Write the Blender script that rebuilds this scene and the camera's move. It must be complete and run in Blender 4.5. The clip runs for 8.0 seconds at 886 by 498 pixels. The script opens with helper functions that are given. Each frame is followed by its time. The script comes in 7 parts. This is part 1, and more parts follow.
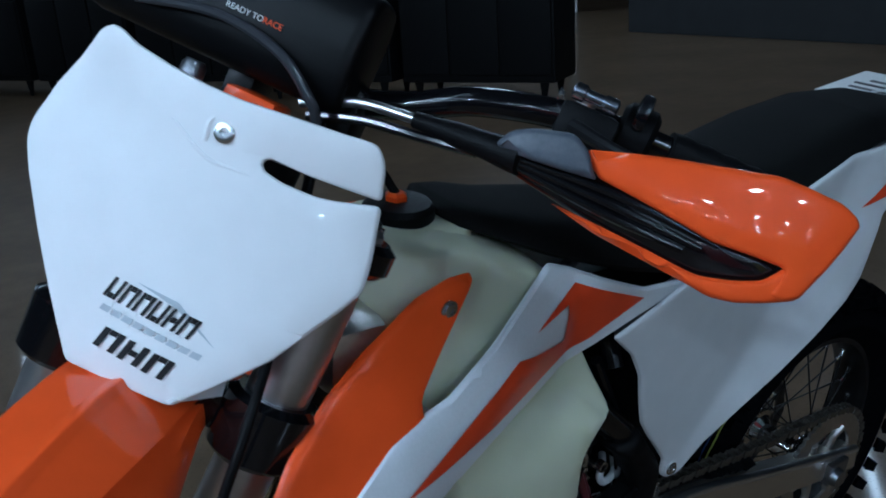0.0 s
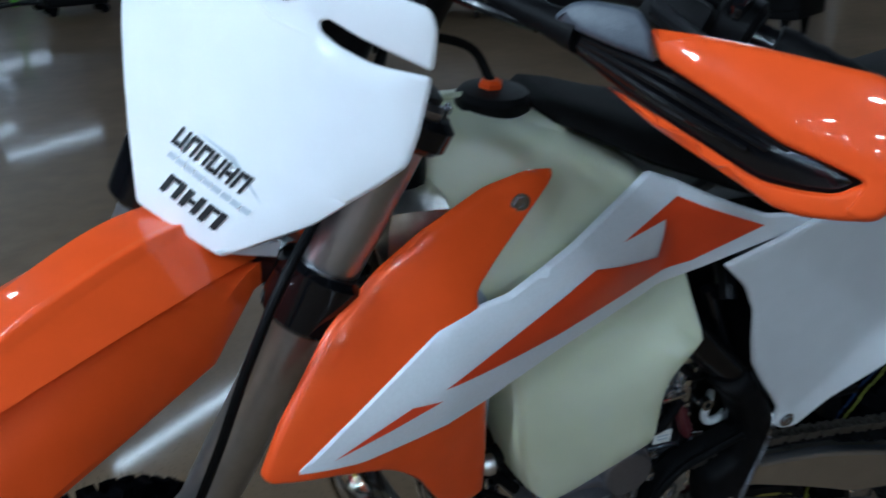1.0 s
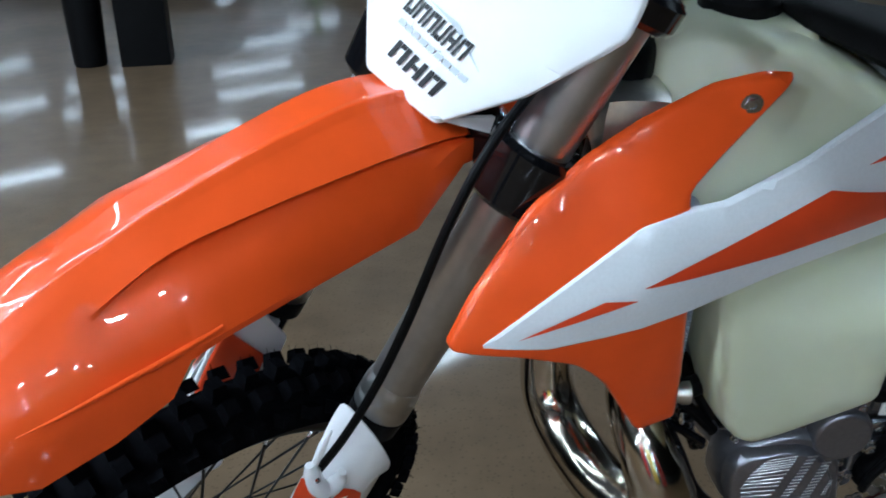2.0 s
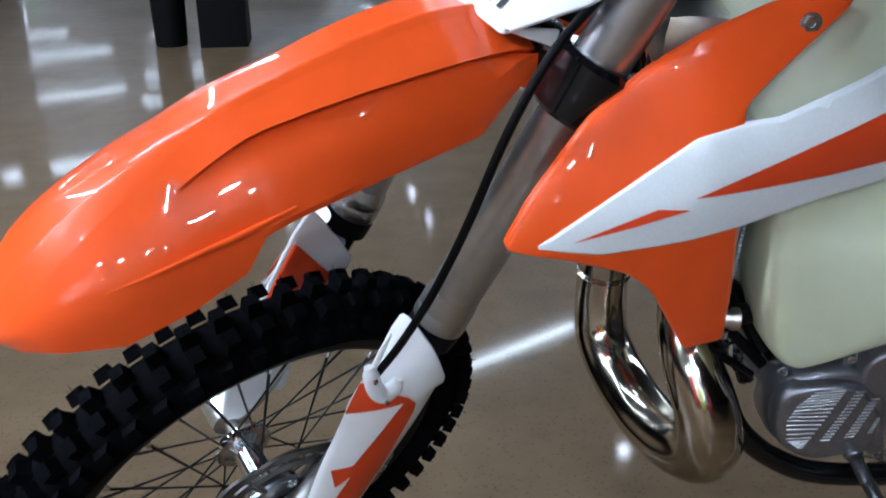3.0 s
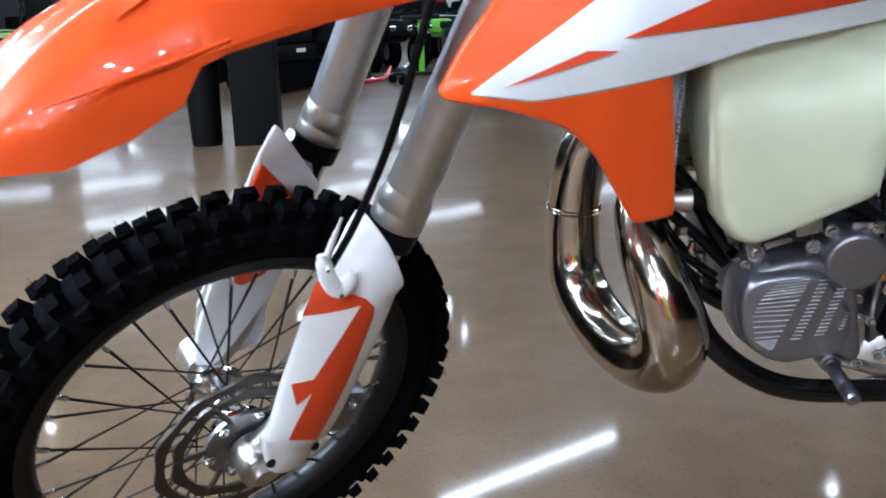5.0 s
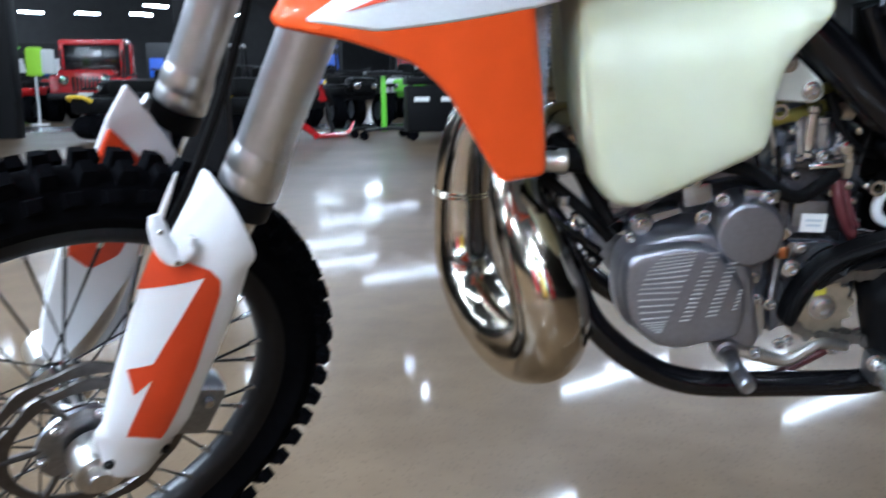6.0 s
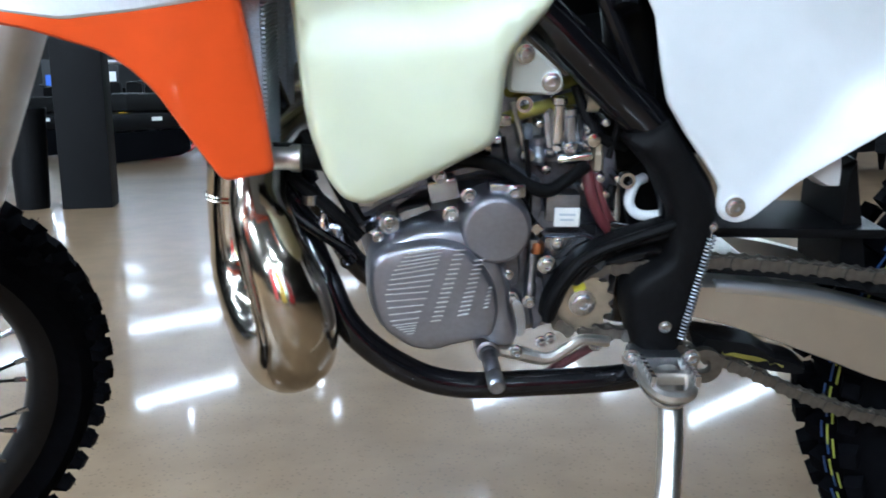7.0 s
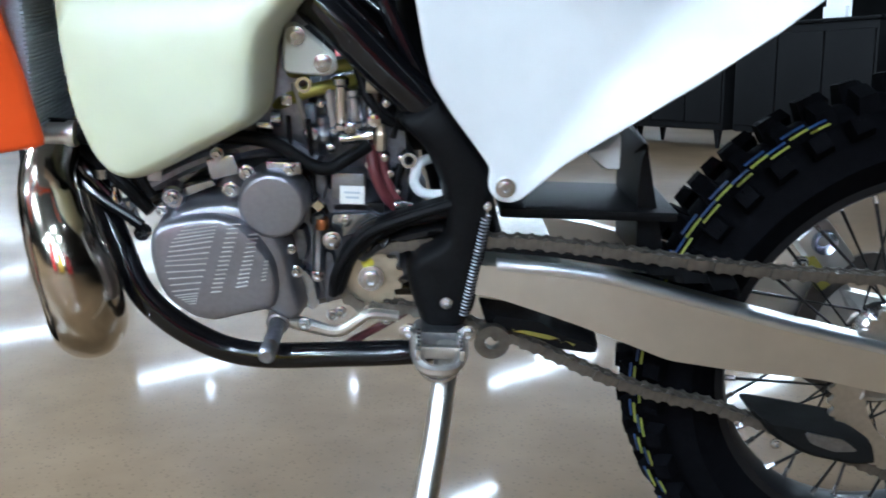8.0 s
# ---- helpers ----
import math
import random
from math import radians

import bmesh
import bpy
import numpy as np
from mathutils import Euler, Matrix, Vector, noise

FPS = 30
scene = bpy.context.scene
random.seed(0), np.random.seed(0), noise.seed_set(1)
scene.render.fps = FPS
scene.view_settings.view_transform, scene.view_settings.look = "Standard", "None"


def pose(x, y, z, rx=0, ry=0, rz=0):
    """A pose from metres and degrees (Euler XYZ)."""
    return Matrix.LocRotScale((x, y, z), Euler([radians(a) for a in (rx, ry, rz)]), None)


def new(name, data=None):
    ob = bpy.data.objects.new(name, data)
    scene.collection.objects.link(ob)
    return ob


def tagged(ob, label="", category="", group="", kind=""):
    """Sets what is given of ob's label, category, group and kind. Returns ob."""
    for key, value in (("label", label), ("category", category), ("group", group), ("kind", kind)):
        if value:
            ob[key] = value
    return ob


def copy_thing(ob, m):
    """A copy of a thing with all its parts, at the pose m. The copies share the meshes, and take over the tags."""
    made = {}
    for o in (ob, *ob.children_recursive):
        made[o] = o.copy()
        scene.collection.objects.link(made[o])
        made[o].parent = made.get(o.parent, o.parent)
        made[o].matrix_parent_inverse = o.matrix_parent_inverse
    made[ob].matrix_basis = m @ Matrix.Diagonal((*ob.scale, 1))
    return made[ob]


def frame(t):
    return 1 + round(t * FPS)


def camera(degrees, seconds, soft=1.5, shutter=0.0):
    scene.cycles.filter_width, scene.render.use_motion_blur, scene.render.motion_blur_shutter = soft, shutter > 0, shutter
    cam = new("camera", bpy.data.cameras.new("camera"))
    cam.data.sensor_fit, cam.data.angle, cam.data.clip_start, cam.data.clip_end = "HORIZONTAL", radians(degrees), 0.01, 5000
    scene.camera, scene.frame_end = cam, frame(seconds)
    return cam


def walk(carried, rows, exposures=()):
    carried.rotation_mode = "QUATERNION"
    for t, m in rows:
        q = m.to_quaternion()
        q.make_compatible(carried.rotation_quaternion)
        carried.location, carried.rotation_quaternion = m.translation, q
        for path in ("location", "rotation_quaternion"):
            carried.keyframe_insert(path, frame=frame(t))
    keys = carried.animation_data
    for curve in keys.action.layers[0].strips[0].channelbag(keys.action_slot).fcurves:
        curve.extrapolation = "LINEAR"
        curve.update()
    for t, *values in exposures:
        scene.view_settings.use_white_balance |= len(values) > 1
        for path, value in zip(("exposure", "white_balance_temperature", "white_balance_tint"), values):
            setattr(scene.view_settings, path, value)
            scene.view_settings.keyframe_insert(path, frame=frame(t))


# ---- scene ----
cam = camera(52.97, 8.0, soft=1.7, shutter=0.35)
PATH = [
    (0.0, -0.7389, -0.9513, 1.2997, 71.67, 3.51, -36.26),
    (0.5, -0.6784, -0.9865, 1.2723, 70.30, 3.05, -32.22),
    (1.0, -0.6129, -1.0055, 1.2429, 68.08, 2.04, -20.94),
    (1.5, -0.5831, -1.0171, 1.2095, 66.61, 1.28, -9.62),
    (1.7, -0.5860, -1.0273, 1.1828, 67.39, 1.07, -6.62),
    (2.8, -0.5832, -1.0718, 1.1136, 67.07, 1.07, 0.35),
    (3.0, -0.5864, -1.1106, 1.0905, 67.43, 0.30, 1.08),
    (3.5, -0.5760, -1.1893, 1.0621, 68.68, 0.16, 2.65),
    (4.0, -0.5873, -1.2358, 0.9981, 74.12, -3.92, 6.66),
    (4.5, -0.5793, -1.2266, 0.9058, 74.39, 2.17, 4.77),
    (4.7, -0.5444, -1.2143, 0.8798, 74.98, 2.40, 3.59),
    (5.8, -0.4044, -1.1413, 0.7423, 76.78, 0.77, 3.21),
    (6.0, -0.3802, -1.1154, 0.7197, 79.62, 0.58, 1.52),
    (6.5, -0.2839, -1.0837, 0.7083, 81.60, -0.09, -3.93),
    (7.0, -0.2062, -1.0828, 0.6972, 80.45, 1.18, -3.98),
    (7.5, -0.0823, -1.1024, 0.6955, 80.03, 0.64, -2.95),
    (8.0, 0.0520, -1.1277, 0.6945, 79.23, 0.42, -1.70),
]
walk(cam, [(t, pose(x, y, z, rx, ry, rz)) for t, x, y, z, rx, ry, rz in PATH],
     exposures=[(0.0, -0.66, 4750, 0), (1.5, 0.14, 5200, 0), (2.8, 0.5, 5400, 5), (3.5, 0.75, 5450, 7), (4.7, 1.13, 5550, 8), (6.0, 1.52, 5300, 6), (7.0, 1.77, 5250, 3), (8.0, 1.77, 5250, 2)])

# ---- world and lamps ----
world = bpy.data.worlds.new("hall_air")
scene.world = world
world.use_nodes = True
world.node_tree.nodes["Background"].inputs[0].default_value = (0.55, 0.6, 0.7, 1)
world.node_tree.nodes["Background"].inputs[1].default_value = 0.008

LAMP_POWER = 46.0     # emission of the ceiling tubes
FRONT_POWER = 270.0   # emission of the bay lights added behind the viewer
SPOT_POWER = 150.0    # emission of the round ceiling lamps
ADDED_SPOT_POWER = 7000.0  # emission of the small unseen spots added to light the left side

# ---- materials ----
def material(name, color, rough=0.5, metal=0.0, grain=0.0, scale=60.0, bump=0.0, bump_scale=200.0, spec=0.5,
             coat=0.0, rough_var=0.0, dirt=None, dirt_scale=4.0, dirt_amount=0.3):
    """A surface whose colour varies at two scales, with fine relief."""
    m = bpy.data.materials.new(name)
    m.use_nodes = True
    t = m.node_tree
    b = t.nodes["Principled BSDF"]
    b.inputs["Roughness"].default_value = rough
    b.inputs["Metallic"].default_value = metal
    b.inputs["Specular IOR Level"].default_value = spec
    b.inputs["Coat Weight"].default_value = coat
    b.inputs["Coat Roughness"].default_value = 0.035
    b.inputs["Base Color"].default_value = (*color, 1)
    co = t.nodes.new("ShaderNodeTexCoord")
    out = None
    if grain > 0:
        n = t.nodes.new("ShaderNodeTexNoise")
        n.inputs["Scale"].default_value, n.inputs["Detail"].default_value = scale, 6
        t.links.new(co.outputs["Object"], n.inputs["Vector"])
        r = t.nodes.new("ShaderNodeValToRGB")
        lo = tuple(max(0, c * (1 - grain)) for c in color)
        hi = tuple(min(1, c * (1 + grain)) for c in color)
        r.color_ramp.elements[0].position, r.color_ramp.elements[1].position = 0.3, 0.7
        r.color_ramp.elements[0].color, r.color_ramp.elements[1].color = (*lo, 1), (*hi, 1)
        t.links.new(n.outputs["Fac"], r.inputs["Fac"])
        out = r.outputs["Color"]
    if dirt:
        n2 = t.nodes.new("ShaderNodeTexNoise")
        n2.inputs["Scale"].default_value, n2.inputs["Detail"].default_value = dirt_scale, 8
        t.links.new(co.outputs["Object"], n2.inputs["Vector"])
        r2 = t.nodes.new("ShaderNodeValToRGB")
        r2.color_ramp.elements[0].position, r2.color_ramp.elements[1].position = 0.45, 0.75
        r2.color_ramp.elements[1].color = (dirt_amount,) * 3 + (1,)
        t.links.new(n2.outputs["Fac"], r2.inputs["Fac"])
        mix = t.nodes.new("ShaderNodeMix")
        mix.data_type = "RGBA"
        t.links.new(r2.outputs["Color"], mix.inputs["Factor"])
        if out:
            t.links.new(out, mix.inputs["A"])
        else:
            mix.inputs["A"].default_value = (*color, 1)
        mix.inputs["B"].default_value = (*dirt, 1)
        out = mix.outputs["Result"]
    if out:
        t.links.new(out, b.inputs["Base Color"])
    if rough_var:
        n3 = t.nodes.new("ShaderNodeTexNoise")
        n3.inputs["Scale"].default_value, n3.inputs["Detail"].default_value = 25, 5
        t.links.new(co.outputs["Object"], n3.inputs["Vector"])
        mr = t.nodes.new("ShaderNodeMapRange")
        mr.inputs["To Min"].default_value, mr.inputs["To Max"].default_value = max(0.02, rough - rough_var), rough + rough_var
        t.links.new(n3.outputs["Fac"], mr.inputs["Value"])
        t.links.new(mr.outputs["Result"], b.inputs["Roughness"])
    if bump:
        n4 = t.nodes.new("ShaderNodeTexNoise")
        n4.inputs["Scale"].default_value, n4.inputs["Detail"].default_value = bump_scale, 4
        t.links.new(co.outputs["Object"], n4.inputs["Vector"])
        bp = t.nodes.new("ShaderNodeBump")
        bp.inputs["Strength"].default_value, bp.inputs["Distance"].default_value = bump, 0.002
        t.links.new(n4.outputs["Fac"], bp.inputs["Height"])
        t.links.new(bp.outputs["Normal"], b.inputs["Normal"])
    return m


def emitter(name, color, power):
    m = bpy.data.materials.new(name)
    m.use_nodes = True
    t = m.node_tree
    t.nodes.remove(t.nodes["Principled BSDF"])
    e = t.nodes.new("ShaderNodeEmission")
    e.inputs["Color"].default_value, e.inputs["Strength"].default_value = (*color, 1), power
    t.links.new(e.outputs[0], t.nodes["Material Output"].inputs["Surface"])
    return m


ORANGE = material("orange_plastic", (0.84, 0.094, 0.012), 0.3, grain=0.04, scale=25, rough_var=0.012, spec=0.15, coat=0.62)
ORANGE_INK = material("orange_film", (0.66, 0.06, 0.012), 0.32, grain=0.05, scale=25)
WHITE = material("white_plastic", (0.87, 0.88, 0.9), 0.3, grain=0.02, scale=20, rough_var=0.05, spec=0.2, coat=0.4)
WHITE_MATT = material("white_matt_plastic", (0.62, 0.635, 0.65), 0.42, grain=0.03, scale=30, bump=0.05, bump_scale=500)
WHITE_FILM = material("white_film", (0.74, 0.77, 0.8), 0.3, grain=0.03, scale=300)
TANK = material("natural_tank_plastic", (0.65, 0.675, 0.51), 0.36, grain=0.05, scale=9, rough_var=0.06, bump=0.04, bump_scale=120,
                dirt=(0.52, 0.52, 0.33), dirt_scale=5, dirt_amount=0.5)
_b = TANK.node_tree.nodes["Principled BSDF"]
_b.inputs["Subsurface Weight"].default_value = 0.4
_b.inputs["Subsurface Radius"].default_value = (0.03, 0.03, 0.02)
SEAT = material("black_seat_vinyl", (0.005, 0.005, 0.005), 0.7, grain=0.3, scale=400, bump=0.5, bump_scale=900, spec=0.12)
PAD_VINYL = material("smooth_pad_vinyl", (0.004, 0.004, 0.0045), 0.33, spec=0.12, rough_var=0.05, bump=0.05)
TYRE = material("black_tyre_rubber", (0.0034, 0.0035, 0.0044), 0.65, grain=0.3, scale=80, bump=0.3, bump_scale=300, spec=0.006, dirt=(0.004, 0.004, 0.0048), dirt_scale=30)
BLACK = material("black_paint", (0.004, 0.004, 0.005), 0.16, spec=0.3, coat=0.3, rough_var=0.03)
BLACK_SATIN = material("black_satin_metal", (0.007, 0.007, 0.008), 0.38, spec=0.25, rough_var=0.08, grain=0.2, scale=90)
BLACK_PLASTIC = material("black_plastic", (0.0045, 0.0045, 0.005), 0.45, spec=0.09, grain=0.2, scale=200, bump=0.25, bump_scale=700)
GREY_PLASTIC = material("grey_blue_plastic", (0.075, 0.085, 0.105), 0.45, grain=0.15, scale=200, bump=0.2, bump_scale=500)
ALU = material("brushed_aluminium", (0.62, 0.6, 0.57), 0.34, 1.0, grain=0.08, scale=140, rough_var=0.08, bump=0.06, bump_scale=400)
ALU_DARK = material("cast_aluminium", (0.3, 0.31, 0.335), 0.36, 1.0, grain=0.15, scale=150, rough_var=0.1, bump=0.25, bump_scale=500,
                    dirt=(0.12, 0.11, 0.1), dirt_scale=25)
SWING_ALU = material("satin_swingarm_aluminium", (0.8, 0.77, 0.72), 0.36, 1.0, grain=0.03, scale=40, rough_var=0.04)
# lighter, bluer copy of the arm's metal: the edge's lamp reflection as colour
ARM_EDGE = material("lit_arm_edge", (0.84, 0.87, 0.93), 0.3, 1.0, rough_var=0.05)
CABLE = material("glossy_grey_cable_sheath", (0.05, 0.052, 0.06), 0.22, 0.2, spec=0.6, rough_var=0.04)
ANODISED = material("anodised_fork_tube", (0.56, 0.56, 0.58), 0.33, 1.0, grain=0.06, scale=60, rough_var=0.05)
COLLAR = material("turned_collar_metal", (0.55, 0.545, 0.54), 0.32, 1.0, rough_var=0.05)
CHROME = material("polished_steel", (0.75, 0.75, 0.76), 0.12, 1.0, rough_var=0.05)
NICKEL = material("nickel_plate", (0.55, 0.49, 0.4), 0.14, 1.0, grain=0.06, scale=14, rough_var=0.06)
CASE_GREY = material("grey_engine_enamel", (0.29, 0.29, 0.325), 0.36, 0.9, grain=0.06, scale=200, bump=0.05, bump_scale=700, rough_var=0.04)
CASE_LIGHT = material("light_grey_engine_enamel", (0.48, 0.475, 0.49), 0.32, 0.75, grain=0.05, scale=200)
CHAIN_STEEL = material("chain_steel", (0.17, 0.155, 0.135), 0.4, 0.9, grain=0.25, scale=80, rough_var=0.1)
SPROCKET_STEEL = material("sprocket_steel", (0.5, 0.44, 0.34), 0.4, 0.9, grain=0.15, scale=70)
DARK_CAST = material("dark_cast_alloy", (0.17, 0.175, 0.205), 0.34, 0.85, grain=0.2, scale=120, rough_var=0.1, bump=0.2, bump_scale=500)
RADIATOR = material("grey_blue_radiator_core", (0.4, 0.45, 0.53), 0.45, 0.2, grain=0.25, scale=700, bump=0.4, bump_scale=900)
ZINC = material("zinc_bolt", (0.6, 0.61, 0.63), 0.25, 1.0, grain=0.1, scale=300)
DISC_STEEL = material("brown_grey_disc_steel", (0.11, 0.1, 0.094), 0.42, 0.9, grain=0.15, scale=90, rough_var=0.08)
SPOKE = material("black_spoke", (0.015, 0.015, 0.016), 0.35, 0.6)
FILM_BLACK = material("black_film", (0.012, 0.012, 0.014), 0.35)
GREY_FILM = material("pale_grey_film", (0.5, 0.55, 0.6), 0.4)
PAPER = material("white_paper", (0.8, 0.8, 0.78), 0.7, grain=0.03, scale=200)
YELLOW = material("yellow_paint_mark", (0.25, 0.27, 0.04), 0.6)
YELLOW_DAB = material("yellow_paint_dab", (0.6, 0.55, 0.04), 0.5)
BLUE_MARK = material("blue_paint_mark", (0.01, 0.035, 0.12), 0.5)
OLIVE = material("olive_metal", (0.3, 0.27, 0.06), 0.35, 0.7)
# bare alloy; the blue of its highlights is put into the base colour
BLUE_GLINT_ALLOY = material("alloy_with_bluish_glints", (0.5, 0.54, 0.62), 0.22, 1.0, grain=0.1, scale=90, rough_var=0.08, bump=0.08, bump_scale=300)
COPPER = material("copper_washer", (0.6, 0.26, 0.12), 0.3, 1.0)
PALE_STAY = material("pale_painted_bracket", (0.66, 0.68, 0.63), 0.35, 0.1, grain=0.04, scale=60)
RED_RUBBER = material("dark_red_hose", (0.1, 0.022, 0.026), 0.4)

# ---- mesh helpers ----
from mathutils.geometry import delaunay_2d_cdt


def part(name, bm, mat, parent, label="", smooth=35, m=None):
    """Links a bmesh as one mesh object under a thing or under a part."""
    if m is not None:
        bmesh.ops.transform(bm, matrix=m, verts=bm.verts)
    bmesh.ops.recalc_face_normals(bm, faces=bm.faces)
    me = bpy.data.meshes.new(name)
    bm.to_mesh(me)
    bm.free()
    me.materials.append(mat)
    if smooth:
        me.polygons.foreach_set("use_smooth", [True] * len(me.polygons))
        me.set_sharp_from_angle(angle=radians(smooth))
    ob = new(name, me)
    if parent:
        ob.parent = parent
    if label:
        tagged(ob, label)
    return ob


def again(ob, m, parent):
    """Another piece on the same mesh, moved by m."""
    o = new(ob.name.split(".")[0], ob.data)
    o.parent = parent
    o.matrix_basis = m
    return o


def curve_points(pts, step=6):
    """A smooth line through the points."""
    p = [Vector(q) for q in pts]
    p = [2 * p[0] - p[1]] + p + [2 * p[-1] - p[-2]]
    out = []
    for i in range(1, len(p) - 2):
        for k in range(step):
            t = k / step
            a, b, c, d = p[i - 1], p[i], p[i + 1], p[i + 2]
            out.append(0.5 * (2 * b + (c - a) * t + (2 * a - 5 * b + 4 * c - d) * t * t + (3 * b - a - 3 * c + d) * t ** 3))
    out.append(p[-2])
    return out


def tube(bm, pts, r, n=12, step=6, caps=True, flat=1.0):
    """A tube along a smooth line; r is a number or one radius a point."""
    radii = r if isinstance(r, (list, tuple)) else [r] * len(pts)
    line = curve_points(pts, step)
    rr = []
    for i in range(len(radii) - 1):
        for k in range(step):
            s = k / step
            s = s * s * (3 - 2 * s)
            rr.append(radii[i] * (1 - s) + radii[i + 1] * s)
    rr.append(radii[-1])
    rings, side = [], None
    for i, q in enumerate(line):
        d = (line[min(i + 1, len(line) - 1)] - line[max(i - 1, 0)]).normalized()
        if side is None:
            side = d.orthogonal().normalized()
        side = (side - d * side.dot(d)).normalized()
        up = d.cross(side)
        rings.append([bm.verts.new(q + (side * math.cos(a) + up * math.sin(a) * flat) * rr[i])
                      for a in (2 * math.pi * k / n for k in range(n))])
    for a, b in zip(rings, rings[1:]):
        for k in range(n):
            bm.faces.new((a[k], a[(k + 1) % n], b[(k + 1) % n], b[k]))
    if caps:
        bm.faces.new(rings[0][::-1])
        bm.faces.new(rings[-1])
    return bm


def tube_bm(*a, **k):
    return tube(bmesh.new(), *a, **k)


def lathe(profile, n=32, axis="y", at=(0, 0, 0), bm=None, closed=False, caps=True):
    """Turns a profile of (along, radius) round an axis."""
    bm = bm or bmesh.new()
    rings = []
    for along, r in profile:
        ring = []
        for k in range(n):
            a = 2 * math.pi * k / n
            u, v = r * math.cos(a), r * math.sin(a)
            co = {"x": (along, u, v), "y": (u, along, v), "z": (u, v, along)}[axis]
            ring.append(bm.verts.new(Vector(co) + Vector(at)))
        rings.append(ring)
    pairs = list(zip(rings, rings[1:])) + ([(rings[-1], rings[0])] if closed else [])
    for a, b in pairs:
        for k in range(n):
            bm.faces.new((a[k], a[(k + 1) % n], b[(k + 1) % n], b[k]))
    if caps and not closed:
        for ring in (rings[0], rings[-1]):
            if len({tuple(round(c, 6) for c in v.co) for v in ring}) > 2:
                bm.faces.new(ring)
    return bm


def box(size, at=(0, 0, 0), bevel=0.0, bm=None, m=None):
    bm = bm or bmesh.new()
    mat = (m or Matrix()) @ Matrix.Translation(at) @ Matrix.Diagonal((*size, 1))
    vs = bmesh.ops.create_cube(bm, size=1, matrix=mat)["verts"]
    if bevel:
        es = {e for v in vs for e in v.link_edges}
        bmesh.ops.bevel(bm, geom=list(es), offset=bevel, segments=2, affect="EDGES", profile=0.6)
    return bm


def rounded(poly, r, n=4):
    """A polygon with its corners rounded off."""
    out, k = [], len(poly)
    for i in range(k):
        a, b, c = Vector(poly[i - 1]), Vector(poly[i]), Vector(poly[(i + 1) % k])
        ra = min(r, (a - b).length * 0.4, (c - b).length * 0.4)
        p, q = b + (a - b).normalized() * ra, b + (c - b).normalized() * ra
        for j in range(n + 1):
            t = j / n
            out.append((p * (1 - t) ** 2 + b * 2 * t * (1 - t) + q * t * t)[:])
    return out


def inner_points(poly, r, cell, steps):
    """Points inside an outline: rings along its rim, and a grid; each with its distance from the rim."""
    p = np.array(poly)
    q = np.roll(p, -1, 0)
    area = 0.5 * np.sum(p[:, 0] * q[:, 1] - q[:, 0] * p[:, 1])
    t = np.roll(p, -1, 0) - np.roll(p, 1, 0)
    t /= np.linalg.norm(t, axis=1)[:, None] + 1e-12
    inward = np.stack([-t[:, 1], t[:, 0]], 1) * (1 if area > 0 else -1)

    def away(c):
        d = q - p
        k = np.clip(((c[:, None] - p) * d).sum(2) / ((d * d).sum(1) + 1e-15), 0, 1)
        dist = np.linalg.norm(c[:, None] - (p + k[..., None] * d), axis=2).min(1)
        cross = ((p[:, 1] > c[:, 1:2]) != (q[:, 1] > c[:, 1:2])) & (c[:, :1] < d[:, 0] * (c[:, 1:2] - p[:, 1]) / (d[:, 1] + 1e-15) + p[:, 0])
        return dist, cross.sum(1) % 2 == 1

    out = []
    for k in range(1, steps + 1):
        dk = r * (1 - math.cos(math.pi / 2 * k / steps))
        c = p + inward * dk
        dist, ins = away(c)
        keep = ins & (dist > 0.85 * dk)
        last = None
        for point, dd in zip(c[keep], dist[keep]):
            if last is None or np.linalg.norm(point - last) > 0.35 * max(dk, 0.002):
                out.append((point, dd))
                last = point
    lo, hi = p.min(0), p.max(0)
    g = np.stack(np.meshgrid(np.arange(lo[0] + cell / 2, hi[0], cell), np.arange(lo[1] + cell / 2, hi[1], cell)), -1).reshape(-1, 2)
    if len(g):
        dist, ins = away(g)
        keep = ins & (dist > r + cell * 0.35)
        out += list(zip(g[keep], dist[keep]))
    return out


def filled(poly, r, cell, steps):
    """Triangles over an outline, with the distance of every corner from the rim."""
    fine = []
    for a, b in zip(poly, list(poly[1:]) + [poly[0]]):
        k = max(1, int(math.hypot(b[0] - a[0], b[1] - a[1]) / cell + 0.5))
        fine += [(a[0] + (b[0] - a[0]) * j / k, a[1] + (b[1] - a[1]) * j / k) for j in range(k)]
    poly = fine
    inside = inner_points(poly, r, cell, steps)
    pts = [Vector(c) for c in poly] + [Vector(c) for c, _ in inside]
    far = [0.0] * len(poly) + [d for _, d in inside]
    n = len(poly)
    co, _, faces, origin, _, _ = delaunay_2d_cdt(pts, [(i, (i + 1) % n) for i in range(n)], [], 1, 1e-6)
    return co, faces, [max((far[i] for i in o), default=0.0) for o in origin]


